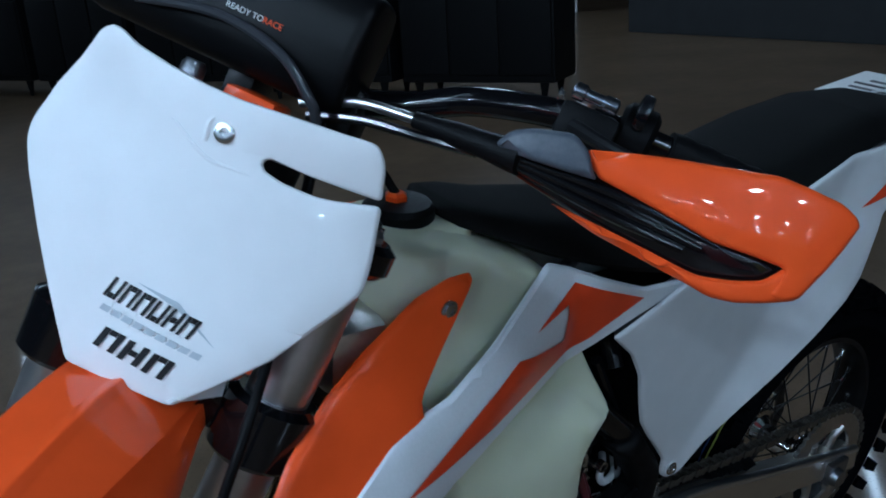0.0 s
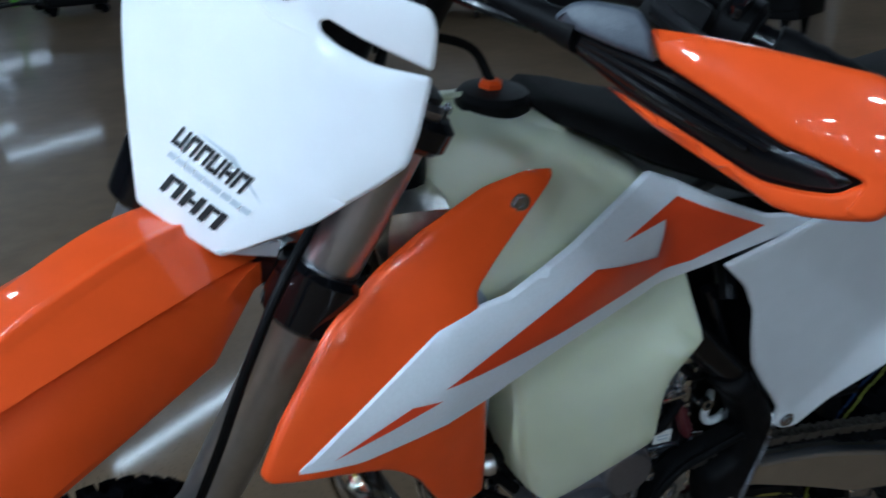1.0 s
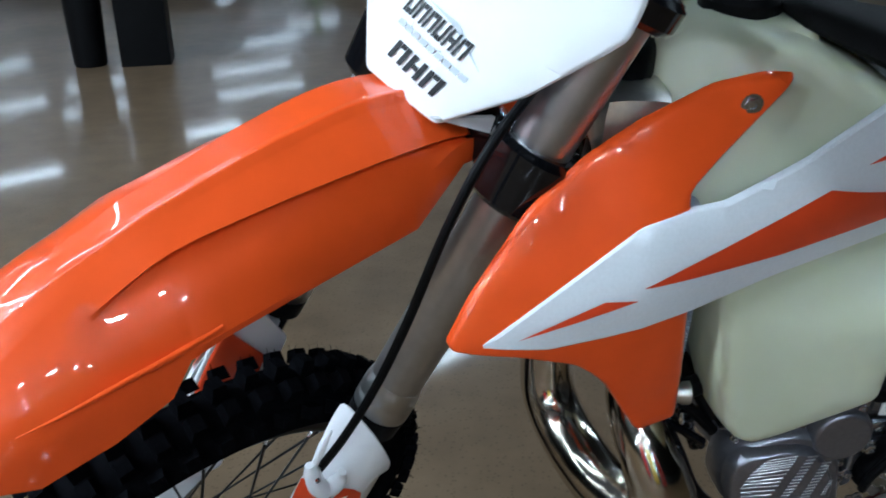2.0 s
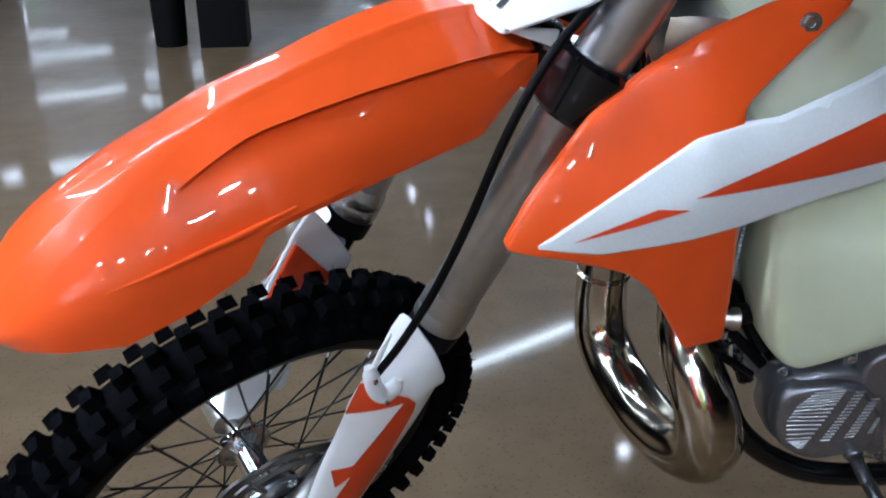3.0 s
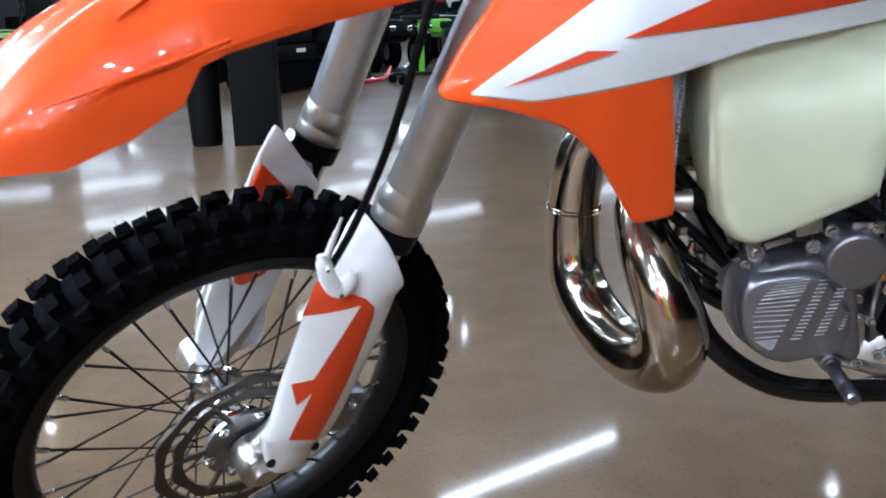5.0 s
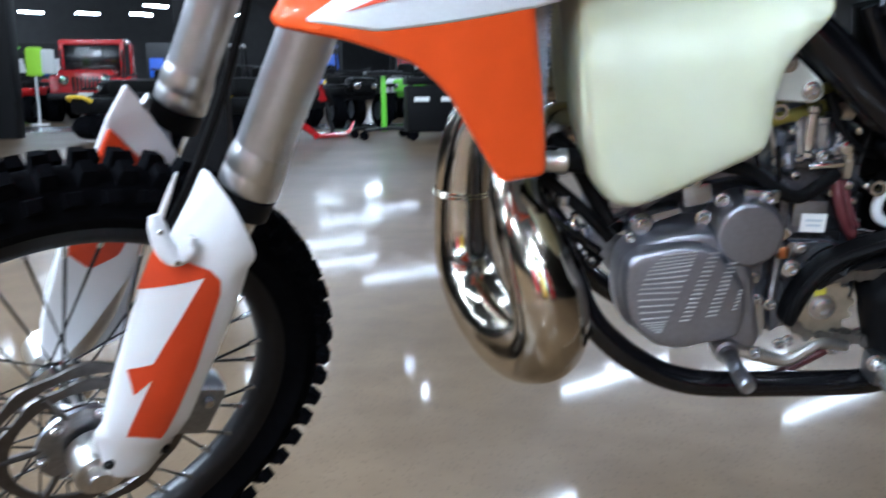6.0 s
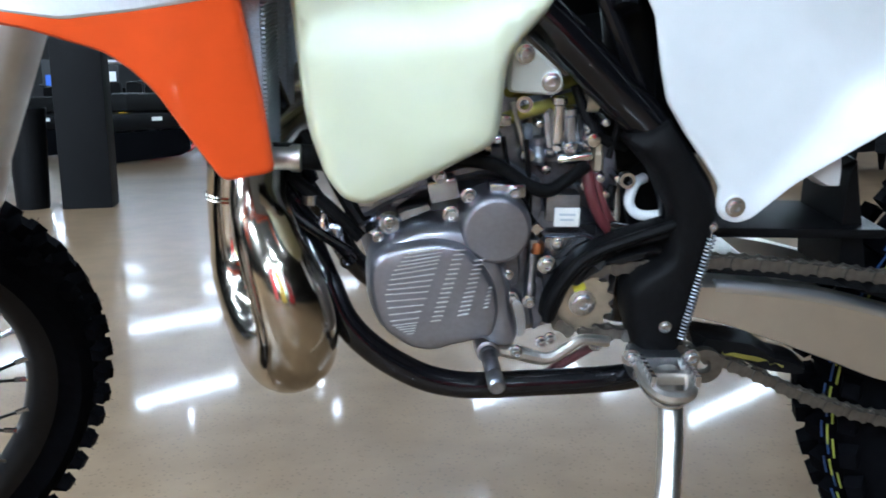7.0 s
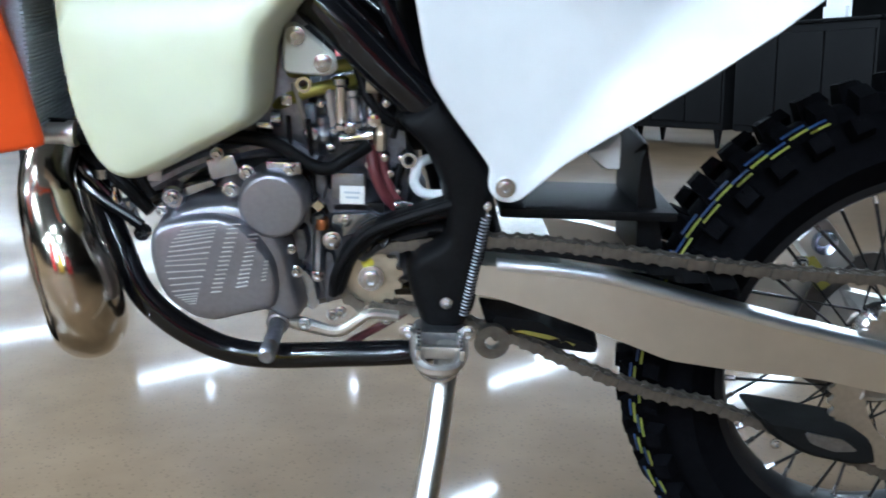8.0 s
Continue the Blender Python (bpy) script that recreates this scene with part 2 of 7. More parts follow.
def pillow(poly, base, top, r=0.01, cell=0.03, steps=3, back=True):
    """A body over an outline in x and z: from the depth base out to the depth top, each a number or a function of x and z, with its rim rounded by r."""
    co, faces, far = filled(poly, r, cell, steps)
    bm = bmesh.new()
    at = lambda f, c: f(c[0], c[1]) if callable(f) else f
    vs = []
    for c, d in zip(co, far):
        s = math.sqrt(max(0.0, 1 - (1 - min(d / r, 1)) ** 2))
        b = at(base, c)
        vs.append(bm.verts.new((c[0], b + (at(top, c) - b) * s, c[1])))
    for f in faces:
        bm.faces.new([vs[i] for i in f])
    if back:
        ws = [bm.verts.new((c[0], at(base, c) + 1e-5, c[1])) if d > 0 else v for c, d, v in zip(co, far, vs)]
        for f in faces:
            g = [ws[i] for i in reversed(f)]
            if any(a is not b for a, b in zip(g, [vs[i] for i in reversed(f)])):
                bm.faces.new(g)
    return bm


def sheet(poly, depth, cell=0.03):
    """A thin film over an outline in x and z, lying at depth(x, z)."""
    co, faces, _ = filled(poly, 0.0, cell, 0)
    bm = bmesh.new()
    vs = [bm.verts.new((c[0], depth(c[0], c[1]), c[1])) for c in co]
    for f in faces:
        bm.faces.new([vs[i] for i in f])
    return bm


def loft(rings, closed=True, caps=True, bm=None):
    bm = bm or bmesh.new()
    vs = [[bm.verts.new(p) for p in ring] for ring in rings]
    n = len(vs[0])
    for a, b in zip(vs, vs[1:]):
        for k in range(n if closed else n - 1):
            bm.faces.new((a[k], a[(k + 1) % n], b[(k + 1) % n], b[k]))
    if caps and closed:
        bm.faces.new(vs[0][::-1])
        bm.faces.new(vs[-1])
    return bm


def thicken(bm, t):
    """Gives a sheet a back side, t deep."""
    bmesh.ops.recalc_face_normals(bm, faces=bm.faces)
    bm.normal_update()
    back = {v: bm.verts.new(v.co - v.normal * t) for v in list(bm.verts)}
    rim = [(e.verts[0], e.verts[1]) for e in bm.edges if len(e.link_faces) == 1]
    for f in list(bm.faces):
        bm.faces.new([back[v] for v in reversed(f.verts)])
    for a, b in rim:
        bm.faces.new((a, b, back[b], back[a]))
    return bm


def bolt_bm(r=0.008, h=0.006, bm=None, at=(0, 0, 0), washer=True):
    """A hexagon head with a flange, pointing to -y."""
    bm = bm or bmesh.new()
    if washer:
        lathe([(0, r * 1.35), (-h * 0.3, r * 1.35), (-h * 0.4, r * 1.0)], 14, "y", at, bm)
    lathe([(-h * 0.2, r), (-h * 0.9, r), (-h, r * 0.82), (-h, r * 0.5), (-h * 0.6, r * 0.42)], 6, "y", at, bm)
    return bm


def thing(name, label, category, m=None, group=""):
    ob = new(name)
    ob.empty_display_size = 0.1
    if m is not None:
        ob.matrix_basis = m
    return tagged(ob, label, category, group)


def lerp_table(x, table):
    for (a, p), (b, q) in zip(table, table[1:]):
        if x <= b:
            t = min(1, max(0, (x - a) / (b - a)))
            return p + (q - p) * t
    return table[-1][1]

# ---- the hall ----
HALL = 38.0           # the hall's own grid is turned by 38 degrees against the motorcycle
HD, HN = Vector((math.cos(radians(HALL)), math.sin(radians(HALL)), 0)), Vector((-math.sin(radians(HALL)), math.cos(radians(HALL)), 0))
TURN = pose(0, 0, 0, 0, 0, HALL)
CEIL = 5.0


def floor_material():
    m = bpy.data.materials.new("polished_concrete")
    m.use_nodes = True
    t = m.node_tree
    b = t.nodes["Principled BSDF"]
    co = t.nodes.new("ShaderNodeTexCoord")

    def noise_node(scale, detail):
        n = t.nodes.new("ShaderNodeTexNoise")
        n.inputs["Scale"].default_value, n.inputs["Detail"].default_value = scale, detail
        t.links.new(co.outputs["Object"], n.inputs["Vector"])
        return n

    def ramp(src, p0, c0, p1, c1):
        r = t.nodes.new("ShaderNodeValToRGB")
        r.color_ramp.elements[0].position, r.color_ramp.elements[0].color = p0, (*c0, 1)
        r.color_ramp.elements[1].position, r.color_ramp.elements[1].color = p1, (*c1, 1)
        t.links.new(src, r.inputs["Fac"])
        return r

    big = ramp(noise_node(1.1, 6).outputs["Fac"], 0.3, (0.098, 0.066, 0.038), 0.72, (0.15, 0.105, 0.064))
    small = ramp(noise_node(7, 9).outputs["Fac"], 0.35, (0.62, 0.6, 0.58), 0.65, (1, 1, 1))
    mix = t.nodes.new("ShaderNodeMix")
    mix.data_type, mix.blend_type = "RGBA", "MULTIPLY"
    mix.inputs["Factor"].default_value = 0.55
    t.links.new(big.outputs["Color"], mix.inputs["A"])
    t.links.new(small.outputs["Color"], mix.inputs["B"])
    specks = t.nodes.new("ShaderNodeTexVoronoi")
    specks.inputs["Scale"].default_value = 75
    t.links.new(co.outputs["Object"], specks.inputs["Vector"])
    dots = ramp(specks.outputs["Distance"], 0.12, (0.4, 0.38, 0.36), 0.3, (1, 1, 1))
    mix2 = t.nodes.new("ShaderNodeMix")
    mix2.data_type, mix2.blend_type = "RGBA", "MULTIPLY"
    mix2.inputs["Factor"].default_value = 0.5
    t.links.new(mix.outputs["Result"], mix2.inputs["A"])
    t.links.new(dots.outputs["Color"], mix2.inputs["B"])
    t.links.new(mix2.outputs["Result"], b.inputs["Base Color"])
    mr = t.nodes.new("ShaderNodeMapRange")
    mr.inputs["To Min"].default_value, mr.inputs["To Max"].default_value = 0.3, 0.36
    t.links.new(noise_node(1.2, 1).outputs["Fac"], mr.inputs["Value"])
    t.links.new(mr.outputs["Result"], b.inputs["Roughness"])
    b.inputs["Specular IOR Level"].default_value = 0.05
    b.inputs["Coat Weight"].default_value = 0.22       # sealed and polished top
    b.inputs["Coat Roughness"].default_value = 0.064
    b.inputs["Coat IOR"].default_value = 1.8
    return m


FLOOR = floor_material()
WALL_DARK = material("dark_grey_wall_paint", (0.016, 0.0165, 0.018), 0.7, grain=0.2, scale=3, bump=0.1)
CEILING_BLACK = material("black_ceiling_paint", (0.012, 0.012, 0.013), 0.8, grain=0.2, scale=5)
LAMP_TUBE = emitter("lamp_tube", (0.93, 0.97, 1.0), LAMP_POWER)
LAMP_FAR = emitter("far_lamp_tube", (0.93, 0.97, 1.0), 0.62 * LAMP_POWER)
LAMP_DIM = emitter("fender_streak_tube", (0.93, 0.97, 1.0), 0.5 * LAMP_POWER)
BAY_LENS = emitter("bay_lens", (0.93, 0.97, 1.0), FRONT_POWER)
LAMP_SPOT = emitter("round_lamp", (0.97, 0.98, 1.0), SPOT_POWER)
HOUSING = material("lamp_housing", (0.5, 0.5, 0.5), 0.5, grain=0.05)

S = 76.0
floor = part("floor", box((S, S, 0.2), (0, 0, -0.1), m=Matrix.Translation((0, 8, 0)) @ TURN), FLOOR, None, smooth=0)
tagged(floor, "polished tan concrete showroom floor with glossy reflections", "floor", kind="structure")
ceiling = part("ceiling", box((S, S, 0.2), (0, 0, CEIL + 0.7), m=Matrix.Translation((0, 8, 0)) @ TURN), CEILING_BLACK, None, smooth=0)
tagged(ceiling, "black painted open showroom ceiling", "ceiling", kind="structure")
for k, nm in enumerate(("wall_north", "wall_west", "wall_south", "wall_east")):
    w = part(nm, box((S, 0.3, CEIL + 0.6), (0, S / 2 - 0.16, CEIL / 2 + 0.3), m=Matrix.Translation((0, 8, 0)) @ TURN @ pose(0, 0, 0, 0, 0, 90 * k)), WALL_DARK, None, smooth=0)
    tagged(w, "dark grey painted showroom wall", "wall", kind="structure")


def ceiling_strip(label, glow):
    t = thing("ceiling_strip_light", label, "ceiling light", group="strip lights on the ceiling")
    part("housing", box((3.1, 0.16, 0.06), (0, 0, 0.05), 0.01), HOUSING, t)
    part("diffuser", box((3.04, 0.075, 0.03), (0, 0, 0.004)), glow, t, "glowing white tube")
    for x in (-1.2, 1.2):
        part("hanger", tube_bm([(x, 0, 0.08), (x, 0, 0.64)], 0.008, 6, 1), HOUSING, t)
    return t


first = ceiling_strip("long white glowing strip light hung under the ceiling", LAMP_TUBE)
first.matrix_basis = Matrix.Translation((-0.1, 9.7, CEIL)) @ TURN
STRIPS = [(-0.1, 9.7), (-4.6, 16.2), (-6.0, 22.3), (-9.6, 18.6), (2.5, 28.7), (2.6, 16.0), (-12.5, 26.0), (-15.5, 33.0), (5.5, 22.0), (-13.0, 12.5), (-9.5, 6.0), (10.5, 13.5),
          (-4.4, 3.2), (3.8, 3.4), (9.0, 4.0), (-10.0, -1.5), (-24.0, 38.0), (-4.0, 42.0), (-10.0, 29.5),
          # the next three are unseen, added to brighten the floor behind the bike
          (5.5, 5.8), (7.5, 8.5), (9.6, 11.2), (5.2, 16.4), (6.3, 14.6), (-5.5, 31.3), (-4.7, 27.6), (-5.5, 37.2), (-18.5, 31.0), (-19.0, 37.2), (-8.9, 25.9), (-2.3, 25.9)]
INDOOR = len(STRIPS)
# rows over the open floor behind the viewer, unseen, added to light the motorcycle
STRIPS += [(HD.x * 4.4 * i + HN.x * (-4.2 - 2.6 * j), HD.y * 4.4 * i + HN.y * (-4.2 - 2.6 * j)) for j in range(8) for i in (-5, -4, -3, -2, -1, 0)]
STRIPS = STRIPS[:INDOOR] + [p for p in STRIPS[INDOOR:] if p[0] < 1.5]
far_strip = ceiling_strip("long white strip light far off under the ceiling", LAMP_FAR)
far_strip.matrix_basis = Matrix.Translation((-8.0, 44.0, CEIL)) @ TURN
for x, y in STRIPS[1:INDOOR]:
    copy_thing(far_strip if y > 24 else first, Matrix.Translation((x, y, CEIL)) @ TURN)


def unseen_bay_light():
    t = thing("unseen_bay_light", "small square bay light under the ceiling, added out of view", "ceiling light", group="bay lights near the shop front")
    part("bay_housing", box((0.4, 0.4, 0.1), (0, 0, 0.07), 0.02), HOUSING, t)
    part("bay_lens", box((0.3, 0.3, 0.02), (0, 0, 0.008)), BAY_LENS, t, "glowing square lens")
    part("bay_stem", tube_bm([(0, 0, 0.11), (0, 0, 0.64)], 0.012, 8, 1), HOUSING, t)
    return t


bright = unseen_bay_light()
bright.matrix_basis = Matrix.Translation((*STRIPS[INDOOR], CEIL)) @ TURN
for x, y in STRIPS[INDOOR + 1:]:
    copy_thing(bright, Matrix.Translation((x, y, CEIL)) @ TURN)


# two rows ahead of the front wheel, unseen, added for streaks on the fender
dim = ceiling_strip("long soft strip light added out of view to draw a streak on the fender", LAMP_DIM)
dim.matrix_basis = Matrix.Translation((-3.2, -1.3, CEIL)) @ pose(0, 0, 0, 0, 0, 6)
copy_thing(dim, Matrix.Translation((-6.35, -1.63, CEIL)) @ pose(0, 0, 0, 0, 0, 6))
for x, y in ((-5.6, 0.6), (-7.9, 2.75)):
    copy_thing(first, Matrix.Translation((x, y, CEIL)) @ pose(0, 0, 0, 0, 0, 137))


def round_lamp():
    t = thing("ceiling_downlight", "round black ceiling downlight with a bright lens", "ceiling light", group="downlights on the ceiling")
    part("housing", lathe([(0.0, 0.08), (0.2, 0.08), (0.28, 0.06)], 20, "z"), BLACK_SATIN, t)
    part("lens", lathe([(-0.004, 0.0001), (-0.004, 0.05), (0.006, 0.05)], 20, "z"), LAMP_SPOT, t, "glowing round lens")
    part("stem", tube_bm([(0, 0, 0.28), (0, 0, 0.62)], 0.012, 8, 1), BLACK_SATIN, t)
    return t


SPOTS = ((1.3, 7.5), (3.6, 9.1), (-7.4, 10.9), (-3.9, 15.0), (-1.6, 16.6), (-1.2, 15.0), (2.5, 16.4), (-2.5, 3.0), (2.0, -3.5), (-4.5, -1.5))
lamp0 = round_lamp()
lamp0.matrix_basis = pose(*SPOTS[0], CEIL)
for x, y in SPOTS[1:]:
    copy_thing(lamp0, pose(x, y, CEIL))

LAMP_ADDED = emitter("added_spot_lamp", (0.95, 0.98, 1.0), ADDED_SPOT_POWER)


def added_spot(m):
    t = thing("added_spot", "small black spotlight added out of view to light the left side", "ceiling light", m, "track spots")
    part("spot_body", lathe([(0.0, 0.055), (0.14, 0.055), (0.17, 0.03)], 16, "z"), BLACK_SATIN, t)
    part("spot_lens", lathe([(-0.004, 0.0001), (-0.004, 0.045), (0.004, 0.045)], 12, "z"), LAMP_ADDED, t, "glowing round lens")
    part("spot_stem", tube_bm([(0, 0, 0.17), (0, 0, 0.9)], 0.012, 8, 1), BLACK_SATIN, t)


# unseen spots, added for directional light and crisp highlights from the left
for x, y in ((-6.2, 0.6), (-7.4, -2.6), (-9.6, -0.8), (-5.6, -4.2), (-6.8, -1.3), (-5.0, -1.0)):
    added_spot(pose(x, y, CEIL - 0.25))


def banner(m, paint, label):
    t = thing("unseen_banner", label, "banner", m, "banners behind the viewer")
    part("cloth", box((1.1, 0.02, 1.9), (0, 0, 1.15), 0.004), paint, t)
    part("foot", box((1.2, 0.3, 0.08), (0, 0, 0.12), 0.02), BLACK_SATIN, t)
    part("foot_pad", box((1.0, 0.2, 0.08), (0, 0, 0.04), 0.01), BLACK_SATIN, t)


def pendant(m):
    t = thing("pendant_tube", "short white tube lamp hung on two wires", "ceiling light", m, "pendant tubes far off")
    part("tube_body", box((1.0, 0.12, 0.05), (0, 0, 0), 0.01), LAMP_TUBE, t, "glowing white tube")
    for x in (-0.4, 0.4):
        part("wire", tube_bm([(x, 0, 0.025), (x, 0, 1.98)], 0.006, 6, 1), BLACK_SATIN, t)


for x, y in ((-16.84, 33.14), (-15.02, 33.95), (-13.19, 34.66), (-9.65, 35.74), (-7.2, 36.4), (-11.4, 31.2), (-4.4, 36.8)):
    pendant(pose(x, y, 3.62, 0, 0, 60))

# ---- the motorcycle: its own space has x to the rear, y to its far side, z up along its leaning middle plane ----
bike = thing("motorcycle", "orange and white off-road motorcycle leaning on its side stand", "motorcycle",
             pose(-0.0201, -0.0005, -0.0246, 9.162, 2.3, -0.044))
RAKE, STEER, HEAD = radians(26.32), radians(40.34), -0.9856
_u, _f, _y = Vector((math.sin(RAKE), 0, math.cos(RAKE))), Vector((-math.cos(RAKE), 0, math.sin(RAKE))), Vector((0, 1, 0))
_ex = -(math.cos(STEER) * _f - math.sin(STEER) * _y)
_ey = math.sin(STEER) * _f + math.cos(STEER) * _y
FRONT = Matrix(((_ex.x, _ey.x, _u.x, HEAD), (_ex.y, _ey.y, _u.y, 0), (_ex.z, _ey.z, _u.z, 0), (0, 0, 0, 1)))


def fpart(name, bm, mat, parent=None, label="", smooth=35):
    """A part of the steered front: x to the rear, y to the far side, z up along the steering axis."""
    return part(name, bm, mat, parent or bike, label, smooth, FRONT)


# -- wheels --
def knob(bm, m, sx, sy, sz):
    vs = [bm.verts.new(m @ Vector((x * sx / 2 * k, y * sy / 2 * k, z * sz)))
          for z, k in ((-0.35, 1.12), (1, 0.86)) for x, y in ((-1, -1), (1, -1), (1, 1), (-1, 1))]
    for q in ((4, 5, 6, 7), (0, 1, 5, 4), (1, 2, 6, 5), (2, 3, 7, 6), (3, 0, 4, 7)):
        bm.faces.new([vs[i] for i in q])


def tyre_bm(r_in, r_out, half, knob_h):
    """A knobbly tyre round the y axis."""
    prof = []
    rc = r_out - knob_h
    for k in range(15):
        a = math.pi * k / 14
        y = -half * math.cos(a)
        r = r_in + (rc - r_in) * (math.sin(a) ** 0.62)
        prof.append((y * (1.0 if 0.15 < a < 2.99 else 0.55), r))
    bm = lathe(prof, 96, "y", caps=False)
    return bm


def knob_poses(r_out, half, count, knob_h):
    """Where the knobs of a tyre stand: their pose and whether they are shoulder knobs."""
    rc = r_out - knob_h
    for i in range(count):
        for row in range(4):
            ang = 2 * math.pi * (i + (0.5 if row in (1, 2) else 0.0)) / count
            y = (-0.9, -0.34, 0.34, 0.9)[row] * half
            tilt = (56, 13, -13, -56)[row]
            rr = rc - (0.011, -0.001, -0.001, 0.011)[row]
            yield Matrix.Rotation(ang, 4, "Y") @ Matrix.Translation((0, y, rr)) @ Matrix.Rotation(radians(tilt), 4, "X"), row in (0, 3)


def wheel(name, label, centre, r_in, r_out, half, count, knob_h, hub_r, hub_half, front):
    m = (FRONT if front else Matrix()) @ Matrix.Translation(centre)
    deep = 1.0 if front else 0.7
    rim = part(name, lathe([(-half * 0.55, r_in + 0.006), (-half * 0.55, r_in - 0.01), (-half * 0.42, r_in - 0.022 * deep), (-half * 0.14, r_in - 0.03 * deep),
                            (half * 0.14, r_in - 0.03 * deep), (half * 0.42, r_in - 0.022 * deep), (half * 0.55, r_in - 0.01), (half * 0.55, r_in + 0.006)], 72, "y", closed=True),
               BLACK_SATIN, bike, label, 35, m)
    part("tyre", tyre_bm(r_in, r_out, half, knob_h), TYRE, rim, "black knobbly off-road tyre", 40, m)
    first_knob = {}
    w = 2 * math.pi * r_out / count
    for km, shoulder in knob_poses(r_out, half, count, knob_h):
        if shoulder not in first_knob:
            kb = bmesh.new()
            knob(kb, Matrix(), w * (0.46 if shoulder else 0.45), half * (0.34 if shoulder else 0.48), knob_h * (0.8 if shoulder else 1.0))
            first_knob[shoulder] = part("tread_knob", kb, TYRE, rim, "", 0)
            first_knob[shoulder].matrix_basis = m @ km
        else:
            again(first_knob[shoulder], m @ km, rim)
    rnd = random.Random(7)
    wb = bmesh.new()
    for km, shoulder in knob_poses(r_out, half, count, knob_h):   # moulding whiskers left on the knobs
        for q in range(2):
            p = km @ Vector(((rnd.random() - 0.5) * w * 0.36, (rnd.random() - 0.5) * half * 0.3, knob_h * 0.74))
            tip = p + km.to_3x3() @ Vector(((rnd.random() - 0.5) * 0.006, (rnd.random() - 0.5) * 0.006, 0.004 + 0.005 * rnd.random()))
            tube(wb, [p, tip], [0.0005, 0.00025], 3, 1)
    tagged(part("tyre_whiskers", wb, TYRE, rim, "fine rubber moulding whiskers", 0, m), kind="stuff")
    part("hub", lathe([(-hub_half, 0.012), (-hub_half, hub_r), (-hub_half * 0.8, hub_r), (-hub_half * 0.55, hub_r * 0.55), (hub_half * 0.55, hub_r * 0.55),
                       (hub_half * 0.8, hub_r), (hub_half, hub_r), (hub_half, 0.012)], 28, "y"), CHROME, rim, "polished aluminium hub", 35, m)
    for s in (-1, 1):
        part("hub_flange", lathe([(s * hub_half * 0.72, hub_r * 0.6), (s * hub_half * 0.74, hub_r * 1.12), (s * hub_half * 0.86, hub_r * 1.16), (s * hub_half * 0.98, hub_r * 1.1), (s * hub_half * 1.02, hub_r * 0.6)], 36, "y"), CHROME, rim, "machined spoke flange", 35, m)
    sp = nip = None
    for i in range(36):
        side = -1 if i % 2 else 1
        a0 = 2 * math.pi * i / 36
        a1 = a0 + (0.62 if (i // 2) % 2 else -0.62)
        p = Vector((hub_r * 0.92 * math.cos(a1), side * hub_half * 0.9, hub_r * 0.92 * math.sin(a1)))
        q = Vector(((r_in - 0.029 * deep) * math.cos(a0), side * half * 0.1, (r_in - 0.029 * deep) * math.sin(a0)))
        if sp is None:
            bm = tube_bm([(0, 0, 0), (0, 0, 0.5), (0, 0, 0.94), (0, 0, 1)], 0.0015, 6, 1)
            for v in bm.verts:
                if v.co.z > 0.93:
                    v.co.x *= 1.5
                    v.co.y *= 1.5
            sp = part("spoke", bm, SPOKE, rim, "thin black steel spoke")
            o = sp
        else:
            o = again(sp, Matrix(), rim)
        d = q - p
        o.matrix_basis = m @ Matrix.LocRotScale(p, d.to_track_quat("Z", "Y"), (1, 1, d.length))
        if nip is None:
            nip = part("spoke_nipple", lathe([(0.93, 0.0034), (0.985, 0.0034), (1.0, 0.005)], 6, "z"), ZINC, rim)
            o = nip
        else:
            o = again(nip, Matrix(), rim)
        o.matrix_basis = m @ Matrix.LocRotScale(p, d.to_track_quat("Z", "Y"), (1, 1, d.length))
    return rim, m


front_wheel, FWM = wheel("front_wheel", "black rimmed front wheel with a knobbly tyre", (-0.052, 0, 0.353), 0.277, 0.35, 0.044, 54, 0.014, 0.037, 0.048, True)
rear_wheel, RWM = wheel("rear_wheel", "black rimmed rear wheel with a knobbly tyre", (0.66, 0, 0.41), 0.243, 0.352, 0.064, 44, 0.017, 0.04, 0.06, False)


def disc_bm(r0, r1, y, t=0.003, holes=10):
    bm = bmesh.new()
    n = 60
    outer = [(r1 * (1 + 0.025 * math.cos(a * holes)), a) for a in (2 * math.pi * k / n for k in range(n))]
    rings = []
    for r_of, yy in ((lambda k: r0, y - t), (lambda k: outer[k][0], y - t), (lambda k: outer[k][0], y + t), (lambda k: r0, y + t)):
        rings.append([bm.verts.new((r_of(k) * math.cos(outer[k][1]), yy, r_of(k) * math.sin(outer[k][1]))) for k in range(n)])
    for a, b in zip(rings, rings[1:] + rings[:1]):
        for k in range(n):
            bm.faces.new((a[k], a[(k + 1) % n], b[(k + 1) % n], b[k]))
    return bm


disc = part("brake_disc", disc_bm(0.108, 0.122, -0.062, 0.0022), DISC_STEEL, front_wheel, "wavy slotted steel brake disc", 35, FWM)
part("disc_ring", disc_bm(0.084, 0.099, -0.062, 0.0022), DISC_STEEL, disc, "", 35, FWM)
for k in range(24):
    a = 2 * math.pi * k / 24
    part("disc_bridge", tube_bm([(0.096 * math.cos(a), -0.062, 0.096 * math.sin(a)), (0.11 * math.cos(a + 0.06), -0.062, 0.11 * math.sin(a + 0.06))], 0.0024, 6, 1), DISC_STEEL, disc, "", 35, FWM)
